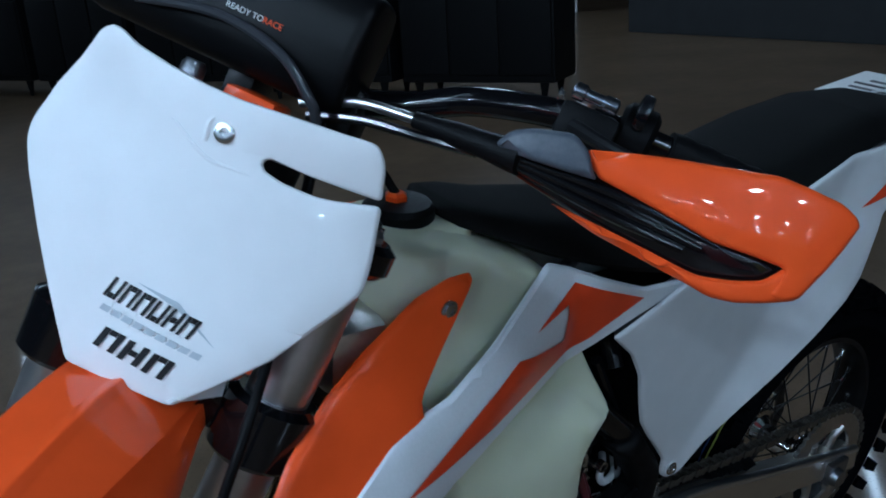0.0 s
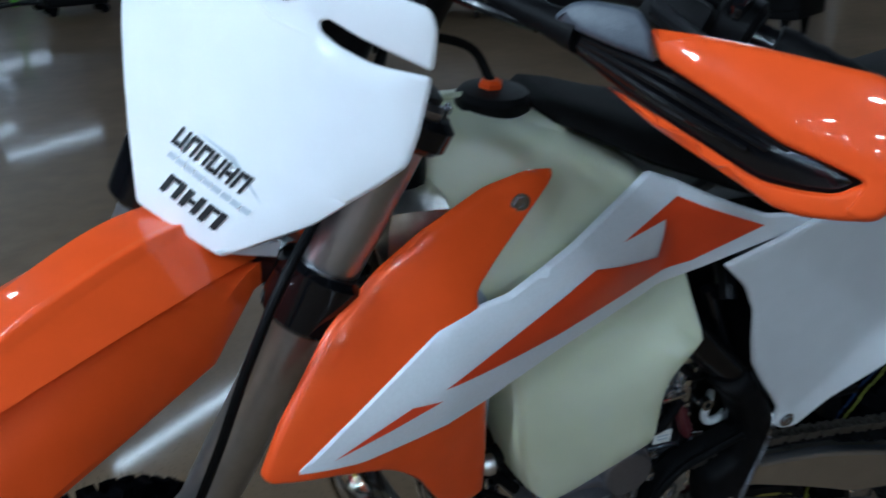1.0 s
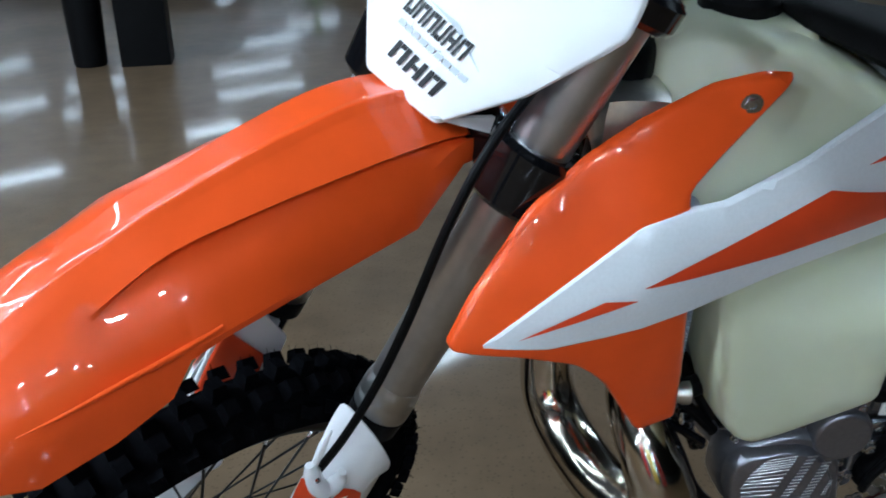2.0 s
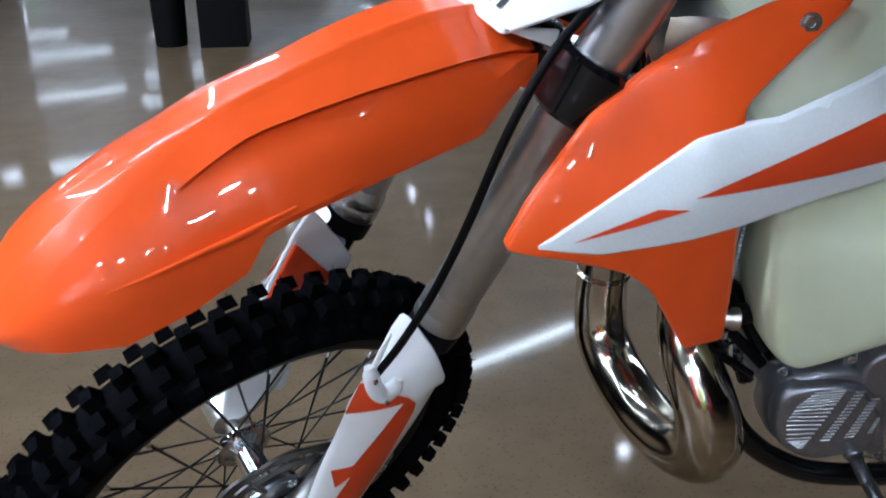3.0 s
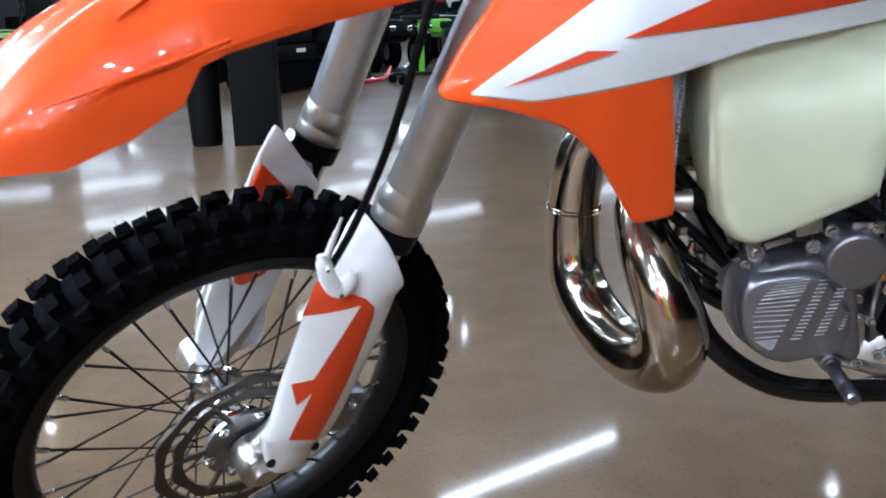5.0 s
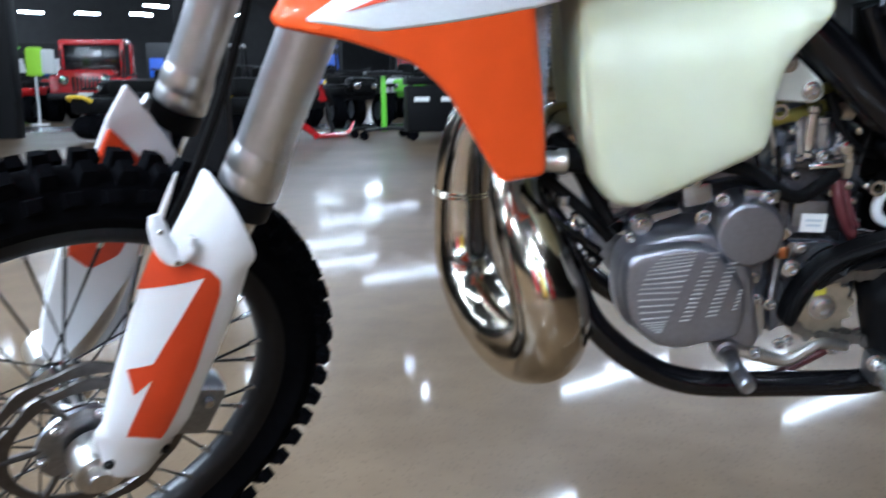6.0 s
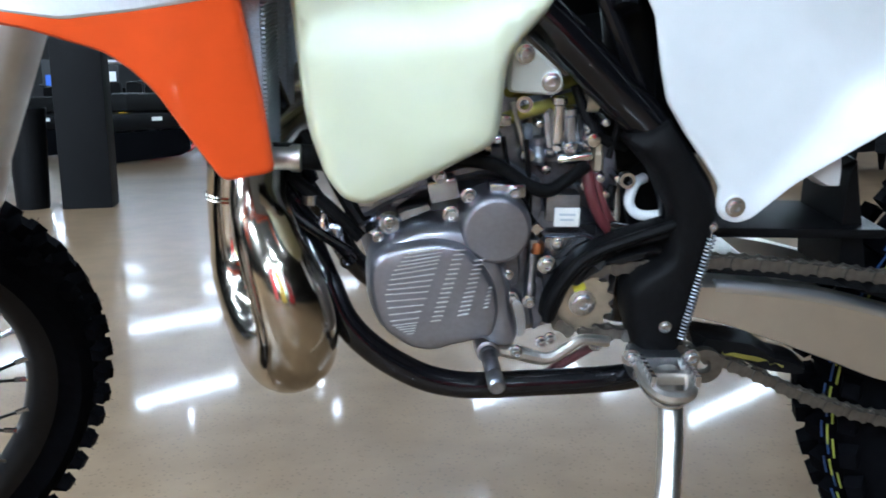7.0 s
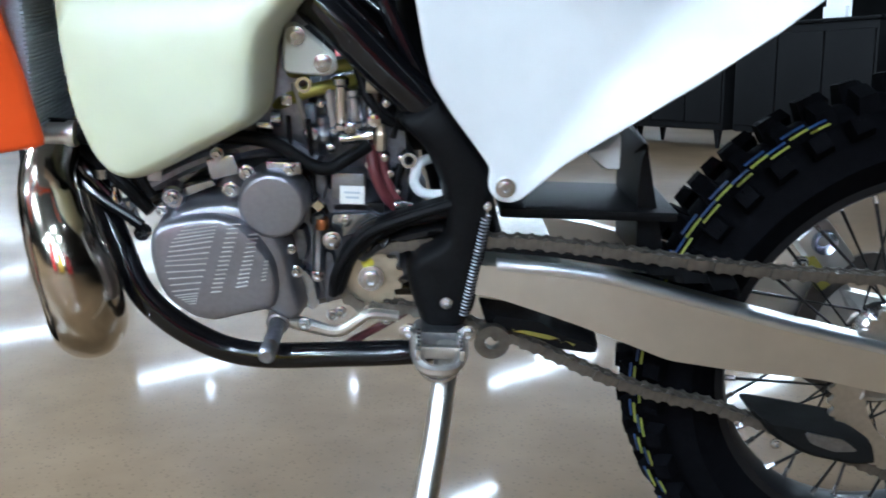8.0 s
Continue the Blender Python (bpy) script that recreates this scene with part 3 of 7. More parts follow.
for k in range(6):
    a = 2 * math.pi * k / 6
    part("disc_arm", tube_bm([(0.03 * math.cos(a), -0.058, 0.03 * math.sin(a)), (0.06 * math.cos(a + 0.25), -0.062, 0.06 * math.sin(a + 0.25)), (0.096 * math.cos(a + 0.3), -0.062, 0.096 * math.sin(a + 0.3))], 0.0045, 6, 3),
         DISC_STEEL, front_wheel, "", 35, FWM)
for k in range(6):
    a = 2 * math.pi * (k + 0.5) / 6
    part("disc_bolt", bolt_bm(0.006, 0.006, at=(0.05 * math.cos(a), -0.066, 0.05 * math.sin(a))), ZINC, front_wheel, "", 35, FWM)
part("disc_carrier", lathe([(-0.05, 0.03), (-0.058, 0.056), (-0.064, 0.056), (-0.066, 0.044), (-0.066, 0.018)], 36, "y"), ALU_DARK, front_wheel, "machined disc carrier", 35, FWM)
part("wheel_spacer", lathe([(-0.066, 0.022), (-0.09, 0.022), (-0.094, 0.016)], 24, "y"), BLACK, front_wheel, "black rubber seal", 35, FWM)
part("axle", lathe([(-0.13, 0.008), (-0.13, 0.013), (-0.115, 0.016), (-0.1, 0.011), (0.1, 0.011), (0.115, 0.016), (0.13, 0.013)], 18, "y"), ALU, front_wheel, "", 35, FWM)

# -- fork, clamps, guards --
def leg(name, bm, mat, parent=None, label=""):
    """A part of the fork legs and clamps, which stand a little steeper than the head."""
    for v in bm.verts:
        up = min(max(v.co.z, 0.72), 1.16) - 0.85
        v.co.x -= 0.009 + 0.11 * up
        v.co.y -= 0.045 * up
    return fpart(name, bm, mat, parent, label)


for s, nm in ((-1, "near"), (1, "far")):
    y = 0.1 * s
    leg("fork_tube", lathe([(0.735, 0.0255), (0.735, 0.0295), (0.797, 0.0292),
                              (1.03, 0.0292), (1.16, 0.0292), (1.27, 0.0278), (1.275, 0.024)], 32, "z", (-0.022, y, 0)), ANODISED, None, "grey anodised upper fork tube")
    leg("fork_collar", lathe([(0.734, 0.03), (0.7355, 0.0322), (0.739, 0.0327), (0.752, 0.0325), (0.7535, 0.0319), (0.757, 0.0319), (0.7585, 0.0324), (0.768, 0.0322), (0.776, 0.031), (0.782, 0.0296)], 36, "z", (-0.022, y, 0)), COLLAR, None, "bright turned collar at the tube's end")
    leg("dust_seal", lathe([(0.708, 0.0245), (0.708, 0.031), (0.732, 0.032), (0.7345, 0.029)], 28, "z", (-0.022, y, 0)), BLACK_PLASTIC, None, "black rubber dust seal")
    leg("fork_slider", lathe([(0.46, 0.0235), (0.71, 0.0235)], 24, "z", (-0.022, y, 0)), CHROME)
    lug = bmesh.new()
    tube(lug, [(-0.022, y, 0.5), (-0.024, y, 0.42), (-0.046, y, 0.36), (-0.052, y, 0.335)], [0.027, 0.028, 0.03, 0.026], 14, 4)
    lathe([(y - 0.022, 0.03), (y + 0.022, 0.03)], 20, "y", (-0.052, 0, 0.353), lug)
    leg("fork_lug", lug, ALU, None, "cast aluminium axle clamp")
    leg("fork_cap", lathe([(1.275, 0.022), (1.28, 0.022), (1.286, 0.012), (1.288, 0.006)], 12, "z", (-0.022, y, 0)), BLACK_SATIN)

# clamps
for h0, h1, nm in ((1.037, 1.102, "lower_triple_clamp"), (1.235, 1.265, "upper_triple_clamp")):
    bm = box((0.06, 0.16, h1 - h0 - 0.02), (-0.01, 0, (h0 + h1) / 2), 0.008)
    for s in (-1, 1):
        lathe([(h0, 0.038), (h0 + 0.006, 0.044), (h1 - 0.006, 0.044), (h1, 0.036)], 28, "z", (-0.022, 0.1 * s, 0), bm)
        box((0.045, 0.03, h1 - h0 - 0.01), (-0.022 + 0.042, 0.1 * s, (h0 + h1) / 2), 0.004, bm)
    clamp = leg(nm, bm, BLACK, None, "gloss black fork clamp")
    for s in (-1, 1):
        for dz in (-0.018, 0.018):
            leg("clamp_bolt", bolt_bm(0.005, 0.006, at=(0.02, 0.1 * s - 0.012, (h0 + h1) / 2 + dz)), ZINC, clamp)
leg("steering_stem", lathe([(1.1, 0.03), (1.29, 0.03)], 20, "z"), BLACK_SATIN)


def guard_depth(x, z):
    """The outward face of a fork guard, curved round the leg."""
    f = max(0.0, -x - 0.03) if z > 0.66 else -x - 0.03
    return -0.141 + lerp_table(z, ((0.6, 6.5), (0.66, 9.0), (0.74, 32.0))) * f * f + (0.012 if z < 0.42 else 0)


GUARD = rounded([(-0.07, 0.745), (-0.05, 0.73), (-0.004, 0.683), (0.007, 0.635), (0.028, 0.45), (0.032, 0.39), (0.005, 0.352), (-0.045, 0.358), (-0.075, 0.405),
                 (-0.088, 0.51), (-0.096, 0.615), (-0.093, 0.652), (-0.079, 0.695)], 0.008, 3)
GFX_A = [(-0.097, 0.652), (-0.068, 0.655), (-0.048, 0.655), (-0.033, 0.646), (-0.026, 0.63), (-0.011, 0.529), (-0.008, 0.47), (-0.009, 0.44), (-0.016, 0.415), (-0.03, 0.409), (-0.053, 0.411), (-0.055, 0.45), (-0.055, 0.509),
         (-0.065, 0.485), (-0.081, 0.513), (-0.061, 0.529), (-0.05, 0.645), (-0.099, 0.605)]
WRAP = [(-0.095, 0.746), (-0.08, 0.737), (-0.015, 0.686), (-0.008, 0.6), (-0.012, 0.5), (-0.03, 0.42), (-0.045, 0.372), (-0.07, 0.362), (-0.085, 0.42), (-0.094, 0.52), (-0.098, 0.62), (-0.099, 0.7)]
WRAP_GFX = [(-0.0955, 0.691), (-0.037, 0.659), (-0.03, 0.6), (-0.035, 0.54), (-0.06, 0.51), (-0.09, 0.52), (-0.095, 0.62)]
for s in (-1, 1):
    flip = Matrix.Diagonal((1, -s, 1, 1))
    bm = pillow(GUARD, lambda x, z: guard_depth(x, z) + 0.006, guard_depth, 0.004, 0.02, 2)
    bmesh.ops.transform(bm, matrix=flip, verts=bm.verts)
    g = fpart("fork_guard", bm, WHITE, None, "white plastic fork guard with orange graphics")
    # the far guard goes on round the front of the leg to its inner side
    if s > 0:
        inner = lambda x, z: 0.098 - 0.327 * (x + 0.0951) - 0.007 * math.sin(math.pi * min(1, max(0, (x + 0.097) / 0.09)))
        for nm, poly, mat, lift in (("guard_wrap", WRAP, WHITE, 0.0), ("graphic", WRAP_GFX, ORANGE_INK, 0.0045)):
            bm = pillow(rounded(poly, 0.006, 3), lambda x, z: inner(x, z) - lift, lambda x, z: inner(x, z) - 0.0035 - lift, 0.002, 0.015, 2)
            fpart(nm, bm, mat, g)
    bm = sheet(rounded(GFX_A, 0.0015, 2), lambda x, z: guard_depth(x, z) - 0.0012, 0.015)
    bmesh.ops.transform(bm, matrix=flip, verts=bm.verts)
    fpart("graphic", bm, ORANGE_INK, g, "orange printed film")
    for x, z in ((-0.052, 0.378), (0.018, 0.388)):
        bm = bolt_bm(0.005, 0.005, at=(x, guard_depth(x, z), z))
        bmesh.ops.transform(bm, matrix=flip, verts=bm.verts)
        fpart("guard_bolt", bm, BLACK_SATIN, g)
    if s < 0:
        bm = tube_bm([(-0.119, -0.117, 0.696), (-0.113, -0.122, 0.686), (-0.101, -0.128, 0.669), (-0.088, -0.132, 0.662), (-0.078, -0.133, 0.672), (-0.079, -0.132, 0.688)], [0.0055, 0.0095, 0.0105, 0.0108, 0.0098, 0.005], 14, 5)
        tube(bm, [(-0.112, -0.119, 0.685), (-0.113, -0.117, 0.715), (-0.114, -0.115, 0.745)], [0.004, 0.0034, 0.0015], 8, 3)
        fpart("hose_clip", bm, WHITE, g, "white brake hose clip")
        for x, y, z in ((-0.114, -0.13, 0.687), (-0.09, -0.142, 0.662)):
            fpart("clip_screw", bolt_bm(0.003, 0.004, at=(x, y, z), washer=False), ZINC, g)

# brake hose along the near leg
fpart("brake_hose", tube_bm([(-0.1, -0.118, 0.68), (-0.101, -0.124, 0.74), (-0.108, -0.128, 0.82), (-0.122, -0.128, 0.91), (-0.142, -0.124, 1.02), (-0.135, -0.115, 1.1), (-0.08, -0.09, 1.17),
                             (-0.04, -0.06, 1.26), (-0.03, -0.03, 1.36), (-0.03, 0.03, 1.43)], 0.0046, 10), BLACK_PLASTIC, None, "black rubber brake hose")
cal = fpart("brake_caliper", box((0.1, 0.05, 0.075), (0.03, -0.075, 0.43), 0.012), ALU_DARK, None, "cast brake caliper")
fpart("caliper_pin", lathe([(-0.108, 0.006), (-0.1, 0.008), (-0.05, 0.008)], 10, "y", (0.055, 0, 0.45)), ZINC, cal)

# -- front fender --
FENDER = (  # middle line (forward, up), crease half-width and drop, side line forward, up, half-width, rim forward, up, half-width
    (0.02, 1.088, 0.042, 0.02, 0.012, 1.066, 0.05, 0.01, 1.06, 0.053), (0.1, 1.078, 0.05, 0.016, 0.085, 1.052, 0.066, 0.083, 1.047, 0.068), (0.17, 1.056, 0.052, 0.018, 0.128, 0.9925, 0.085, 0.122, 0.9865, 0.086),
    (0.245, 1.0101, 0.045, 0.016, 0.224, 0.9434, 0.092, 0.218, 0.9378, 0.093), (0.31, 0.9588, 0.0355, 0.011, 0.3, 0.8954, 0.094, 0.297, 0.8903, 0.095), (0.34, 0.9334, 0.0337, 0.009, 0.324, 0.8762, 0.092, 0.32, 0.8707, 0.095),
    (0.362, 0.9081, 0.0342, 0.009, 0.345, 0.8591, 0.087, 0.325, 0.8334, 0.1), (0.4, 0.8665, 0.0369, 0.012, 0.378, 0.8229, 0.087, 0.36, 0.7917, 0.1), (0.437, 0.8163, 0.0381, 0.014, 0.418, 0.7714, 0.084, 0.406, 0.7481, 0.094),
    (0.462, 0.7665, 0.0337, 0.014, 0.452, 0.7332, 0.066, 0.446, 0.7219, 0.071), (0.477, 0.7171, 0.0268, 0.007, 0.468, 0.706, 0.042, 0.463, 0.6998, 0.046), (0.481, 0.6791, 0.0111, 0.0005, 0.477, 0.684, 0.018, 0.4745, 0.6859, 0.021))
rings = []
WA = ((0.0, 0.01), (0.3, 0.009), (0.34, 0.0085), (0.362, 0.01), (0.4, 0.019), (0.437, 0.028), (0.462, 0.033), (0.477, 0.0285), (0.481, 0.01))   # half-width of the ridged back
for k in range(len(FENDER) - 1):
    for j in range(5 if k < len(FENDER) - 2 else 6):
        t = j / 5
        a, b, c, d = FENDER[max(k - 1, 0)], FENDER[k], FENDER[k + 1], FENDER[min(k + 2, len(FENDER) - 1)]
        glide = [0.5 * (2 * q + (r - p) * t + (2 * p - 5 * q + 4 * r - w) * t * t + (3 * q - p - 3 * r + w) * t ** 3) for p, q, r, w in zip(a, b, c, d)]
        cx, cz, w1, d1, ex, ez, w2 = glide[:7]
        rx_, rz_, w3 = (p + (q - p) * t for p, q in zip(b[7:], c[7:]))
        mx = cx * 0.72 + ex * 0.28
        st = lerp_table(cx, ((0.0, 1.0), (0.335, 1.0), (0.395, 0.0)))   # an overhanging crease that fades out to the front
        wa = lerp_table(cx, WA)
        w1 = max(w1, wa + 0.25 * (w2 - wa))
        da = d1 * 0.75 * min(1, wa / w1)
        fold = Vector((cx, cz + 0.003 - da, wa))
        flank = Vector((ex, ez, w2)) - fold
        bow = Vector((0.3, 0.3, 1.0)) * 0.007 * min(1, w2 / 0.08)
        back = ((0.1, Vector((cx * 0.95 + mx * 0.05, cz + 0.001 - da * 0.6 - d1 * 0.3, (wa + w1) / 2))), (0.26, Vector((mx * 0.3 + cx * 0.7, cz - d1 * 0.8, w1 + 0.003))),
                (0.31, Vector((mx * 0.3 + cx * 0.7 - 0.003, cz - d1 * 0.8 - 0.007, w1 - 0.003))), (0.5, Vector((cx * 0.66 + ex * 0.34, (cz - d1) * 0.8 + ez * 0.2, w1 + 0.2 * (w2 - w1)))),
                (0.76, Vector((cx * 0.4 + ex * 0.6, cz * 0.42 + ez * 0.58, w1 + 0.6 * (w2 - w1)))))
        half = [(cx, cz + 0.006, 0.0), (cx, cz + 0.0058, 0.0016), (cx, cz + 0.0034 - 0.9 * da, wa - 0.0016)]
        for u, q in back:
            p = fold + flank * u + bow * math.sin(math.pi * u)
            if u == 0.1:
                half.append((fold + (p.lerp(q, st) - fold) * 0.08)[:])
            half.append(p.lerp(q, st)[:])
        half += [(ex, ez, w2), (rx_, rz_, w3)]
        ring = [Vector((-x, -y, z)) for x, z, y in reversed(half)] + [Vector((-x, y, z)) for x, z, y in half[1:]]
        rings.append(ring)
fender = fpart("front_fender", thicken(loft(rings, closed=False), 0.0035), ORANGE, None, "long glossy orange plastic front fender", 30)
bm = tube_bm([(-0.432, -0.078, 0.797), (-0.404, -0.0835, 0.82), (-0.364, -0.0865, 0.85), (-0.335, -0.089, 0.872), (-0.3, -0.0905, 0.9)], [0.0006, 0.0018, 0.0026, 0.003, 0.002], 10, 6)
fpart("fender_rib", bm, ORANGE, fender, "moulded stiffening rib")

# -- number plate --
def plate_depth(fy, h):
    return 0.127 - (1.15 if fy < 0 else 0.6) * fy * fy + (0.012 if h > 1.3 else 0) * (h - 1.3) / 0.04


PLATE = [(0.054, 1.067), (-0.046, 1.073), (-0.105, 1.142), (-0.14, 1.205), (-0.15, 1.226), (-0.147, 1.251), (-0.136, 1.2985), (-0.1, 1.287), (-0.087, 1.284), (-0.058, 1.283), (-0.04, 1.286),
         (-0.036, 1.292), (-0.041, 1.297), (-0.072, 1.297), (-0.1, 1.299), (-0.135, 1.302), (-0.127, 1.333), (-0.117, 1.344), (-0.086, 1.34), (-0.04, 1.335), (-0.007, 1.331), (0.027, 1.33), (0.062, 1.332),
         (0.096, 1.336), (0.112, 1.342), (0.123, 1.342), (0.132, 1.335), (0.16, 1.277), (0.171, 1.237), (0.169, 1.222), (0.156, 1.199), (0.127, 1.159), (0.1, 1.124)]
bm = pillow(rounded(PLATE, 0.006, 3), lambda x, z: -plate_depth(x, z) + 0.004, lambda x, z: -plate_depth(x, z), 0.003, 0.03, 2)
SWAP = Matrix(((0, 1, 0, 0), (1, 0, 0, 0), (0, 0, 1, 0), (0, 0, 0, 1)))   # drawn in y and up, lying across the bike
bmesh.ops.transform(bm, matrix=SWAP, verts=bm.verts)
plate = fpart("number_plate", bm, WHITE, None, "blank white plastic front number plate with a slot")


def plate_film(name, poly, mat, label, lift=0.0012, r=0.002):
    b = sheet(rounded(poly, r, 2) if r else poly, lambda x, z: -plate_depth(x, z) - lift, 0.03)
    bmesh.ops.transform(b, matrix=SWAP, verts=b.verts)
    return fpart(name, b, mat, plate, label)


def bar_row(y0, y1, h, tall, count, mat, slant, seed, stroke=0.26):
    """Writing that stands for a brand: a row of slanting marks, each of two upright bars and a cross bar."""
    rnd = random.Random(seed)
    w = (y1 - y0) / count
    lean = tall * -0.3
    for k in range(count):
        a, b = y0 + w * (k + 0.06), y0 + w * (k + 0.9)
        z0 = h + slant * (a - y0)
        bar = lambda u0, u1, v0, v1: [(a + (b - a) * u0 + lean * v0, z0 + tall * v0), (a + (b - a) * u1 + lean * v0, z0 + tall * v0), (a + (b - a) * u1 + lean * v1, z0 + tall * v1), (a + (b - a) * u0 + lean * v1, z0 + tall * v1)]
        level = rnd.choice((0.0, 0.36, 0.74))
        for shape in (bar(0, stroke, 0, 1), bar(1 - stroke, 1, 0, 1), bar(stroke + 0.02, 0.98 - stroke, level, level + 0.26)):
            plate_film("lettering_bar", shape, mat, "", r=0)


bar_row(0.045, -0.04, 1.135, 0.019, 6, FILM_BLACK, 0.03, 3)
bar_row(0.037, -0.034, 1.093, 0.019, 3, FILM_BLACK, 0.03, 5, 0.3)
for k in range(9):
    a = 0.042 - 0.0108 * k
    z = 1.123 + 0.03 * (a - 0.042)
    plate_film("lettering_bar", [(a, z), (a - 0.0088, z), (a - 0.0105, z + 0.0055), (a - 0.0017, z + 0.0055)], GREY_FILM, "", r=0)
plate_film("swoosh", [(0.02, 1.158), (-0.02, 1.158), (-0.062, 1.135), (-0.018, 1.153)], GREY_FILM, "thin grey car outline")
bm = lathe([(0, 0.009), (-0.002, 0.009), (-0.003, 0.0065), (-0.003, 0.004), (-0.001, 0.0035)], 20, "x", (-plate_depth(0, 1.3) - 0.001, 0.0, 1.301))
fpart("plate_bolt", bm, ZINC, plate, "zinc screw in a moulded recess")
bm = tube_bm([(-plate_depth(0, 1.3) + 0.002, 0.014, 1.288), (-plate_depth(0, 1.3) - 0.001, 0.014, 1.306), (-plate_depth(0, 1.3) + 0.0, 0.0, 1.316), (-plate_depth(0, 1.3) + 0.002, -0.013, 1.308)], 0.003, 8, 4)
fpart("bolt_recess", bm, WHITE, plate)
bm = bmesh.new()
tabs = [[bm.verts.new((x, y + d, h)) for x, y, h in ((-0.132, -0.047, 1.079), (-0.081, -0.07, 1.1), (-0.075, -0.07, 1.083))] for d in (0.0, 0.004)]
bm.faces.new(tabs[0])
bm.faces.new(tabs[1][::-1])
for k in range(3):
    bm.faces.new((tabs[0][k - 1], tabs[0][k], tabs[1][k], tabs[1][k - 1]))
bmesh.ops.recalc_face_normals(bm, faces=bm.faces)
fpart("plate_tab", bm, WHITE, plate)
fpart("plate_crease", tube_bm([(-plate_depth(y, h) + 0.0012, y, h) for y, h in ((0.063, 1.302), (0.035, 1.288), (0.007, 1.276), (-0.02, 1.277), (-0.045, 1.279))], [0.0008, 0.0022, 0.0024, 0.002, 0.0008], 8, 5), WHITE, plate)

# -- handlebar, pad, controls --
bm = tube_bm([(0.055, -0.45, 1.447), (0.03, -0.34, 1.444), (0.005, -0.25, 1.436), (-0.01, -0.16, 1.412), (0.0, -0.1, 1.382), (0.012, -0.04, 1.365), (0.012, 0.04, 1.365), (0.0, 0.1, 1.382),
              (-0.01, 0.16, 1.412), (0.005, 0.25, 1.436), (0.03, 0.34, 1.444), (0.055, 0.45, 1.447)], 0.0135, 16)
bars = fpart("handlebar", bm, BLACK, None, "tapered satin black handlebar")
for s in (-1, 1):
    bm = tube_bm([(0.026, s * 0.33, 1.444), (0.055, s * 0.45, 1.447)], 0.0175, 16, 10)
    for k, v in enumerate(bm.verts):
        if (k // 16) % 2:
            v.co.z += 0.0015
    fpart("grip", bm, BLACK_PLASTIC, bars, "ribbed black rubber grip")
    fpart("bar_clamp", box((0.055, 0.03, 0.065), (0.005, s * 0.05, 1.345), 0.008), BLACK_SATIN, bars)
    fpart("clamp_screw", bolt_bm(0.006, 0.006, at=(-0.028, s * 0.05, 1.36)), ZINC, bars)
rings = []
for y, k in ((-0.0585, 0.84), (-0.057, 0.93), (-0.053, 0.975), (-0.045, 1.0), (0.03, 1.0), (0.11, 1.0), (0.185, 1.0), (0.2, 0.94), (0.207, 0.8)):
    ring = []
    for q in range(40):
        a = 2 * math.pi * q / 40
        c, n = math.cos(a), math.sin(a)
        ring.append((-0.03 + 0.0425 * k * math.copysign(abs(c) ** 0.55, c), y, 1.402 + 0.056 * k * math.copysign(abs(n) ** 0.55, n)))
    rings.append(ring)
pad = loft(rings)
pad = fpart("bar_pad", pad, SEAT, bars, "black foam handlebar pad with slogan", 50)
pad.data.materials[0] = PAD_VINYL


def pad_text(words, mat, y, label):
    cu = bpy.data.curves.new("lettering", "FONT")
    cu.body, cu.size, cu.extrude, cu.align_x = words, 0.0075, 0.0002, "LEFT"
    tmp = bpy.data.objects.new("lettering", cu)
    me = bpy.data.meshes.new_from_object(tmp)
    bpy.data.objects.remove(tmp)
    o = new("lettering", me)
    me.materials.append(mat)
    o.parent = pad
    o.matrix_basis = FRONT @ Matrix(((0, 0, -1, -0.0731), (-1, 0, 0, y), (0, 1, 0, 1.394), (0, 0, 0, 1)))
    return tagged(o, label)


pad_text("READY TO", PAPER, 0.066, "white printed words")
pad_text("RACE", ORANGE, 0.03, "orange printed word")
fpart("clutch_cable", tube_bm([(0.03, -0.04, 1.2), (-0.02, -0.05, 1.27), (-0.065, -0.046, 1.335), (-0.078, -0.031, 1.356), (-0.082, 0.0, 1.376), (-0.083, 0.044, 1.385), (-0.082, 0.083, 1.383), (-0.07, 0.141, 1.37), (-0.02, 0.2, 1.36)], 0.0048, 10), CABLE, bars, "looped black control cable")
fpart("steel_hose", tube_bm([(-0.045, -0.02, 1.345), (-0.055, -0.07, 1.366), (-0.064, -0.115, 1.373), (-0.074, -0.15, 1.376)], 0.0048, 12), COLLAR, bars, "thin braided steel hose")
fpart("hose_sleeve", tube_bm([(-0.066, -0.125, 1.3735), (-0.085, -0.18, 1.378), (-0.097, -0.222, 1.381)], [0.0075, 0.0115, 0.0145], 12), BLACK_PLASTIC, bars, "black rubber hose sleeve")
fpart("second_hose", tube_bm([(-0.045, -0.03, 1.337), (-0.053, -0.08, 1.354), (-0.066, -0.135, 1.362), (-0.085, -0.185, 1.37)], 0.0046, 10), BLACK, bars, "thin black hose")
fpart("plate_clip", box((0.02, 0.03, 0.012), (-0.085, 0.098, 1.322), 0.003), CHROME, bars)
fpart("lever_perch", box((0.04, 0.055, 0.035), (0.005, -0.255, 1.43), 0.008), BLACK_PLASTIC, bars)
fpart("clutch_lever", tube_bm([(-0.03, -0.245, 1.425), (-0.062, -0.3, 1.418), (-0.06, -0.38, 1.42), (-0.045, -0.44, 1.425)], [0.007, 0.006, 0.005, 0.006], 10), BLACK_SATIN, bars, "black lever")
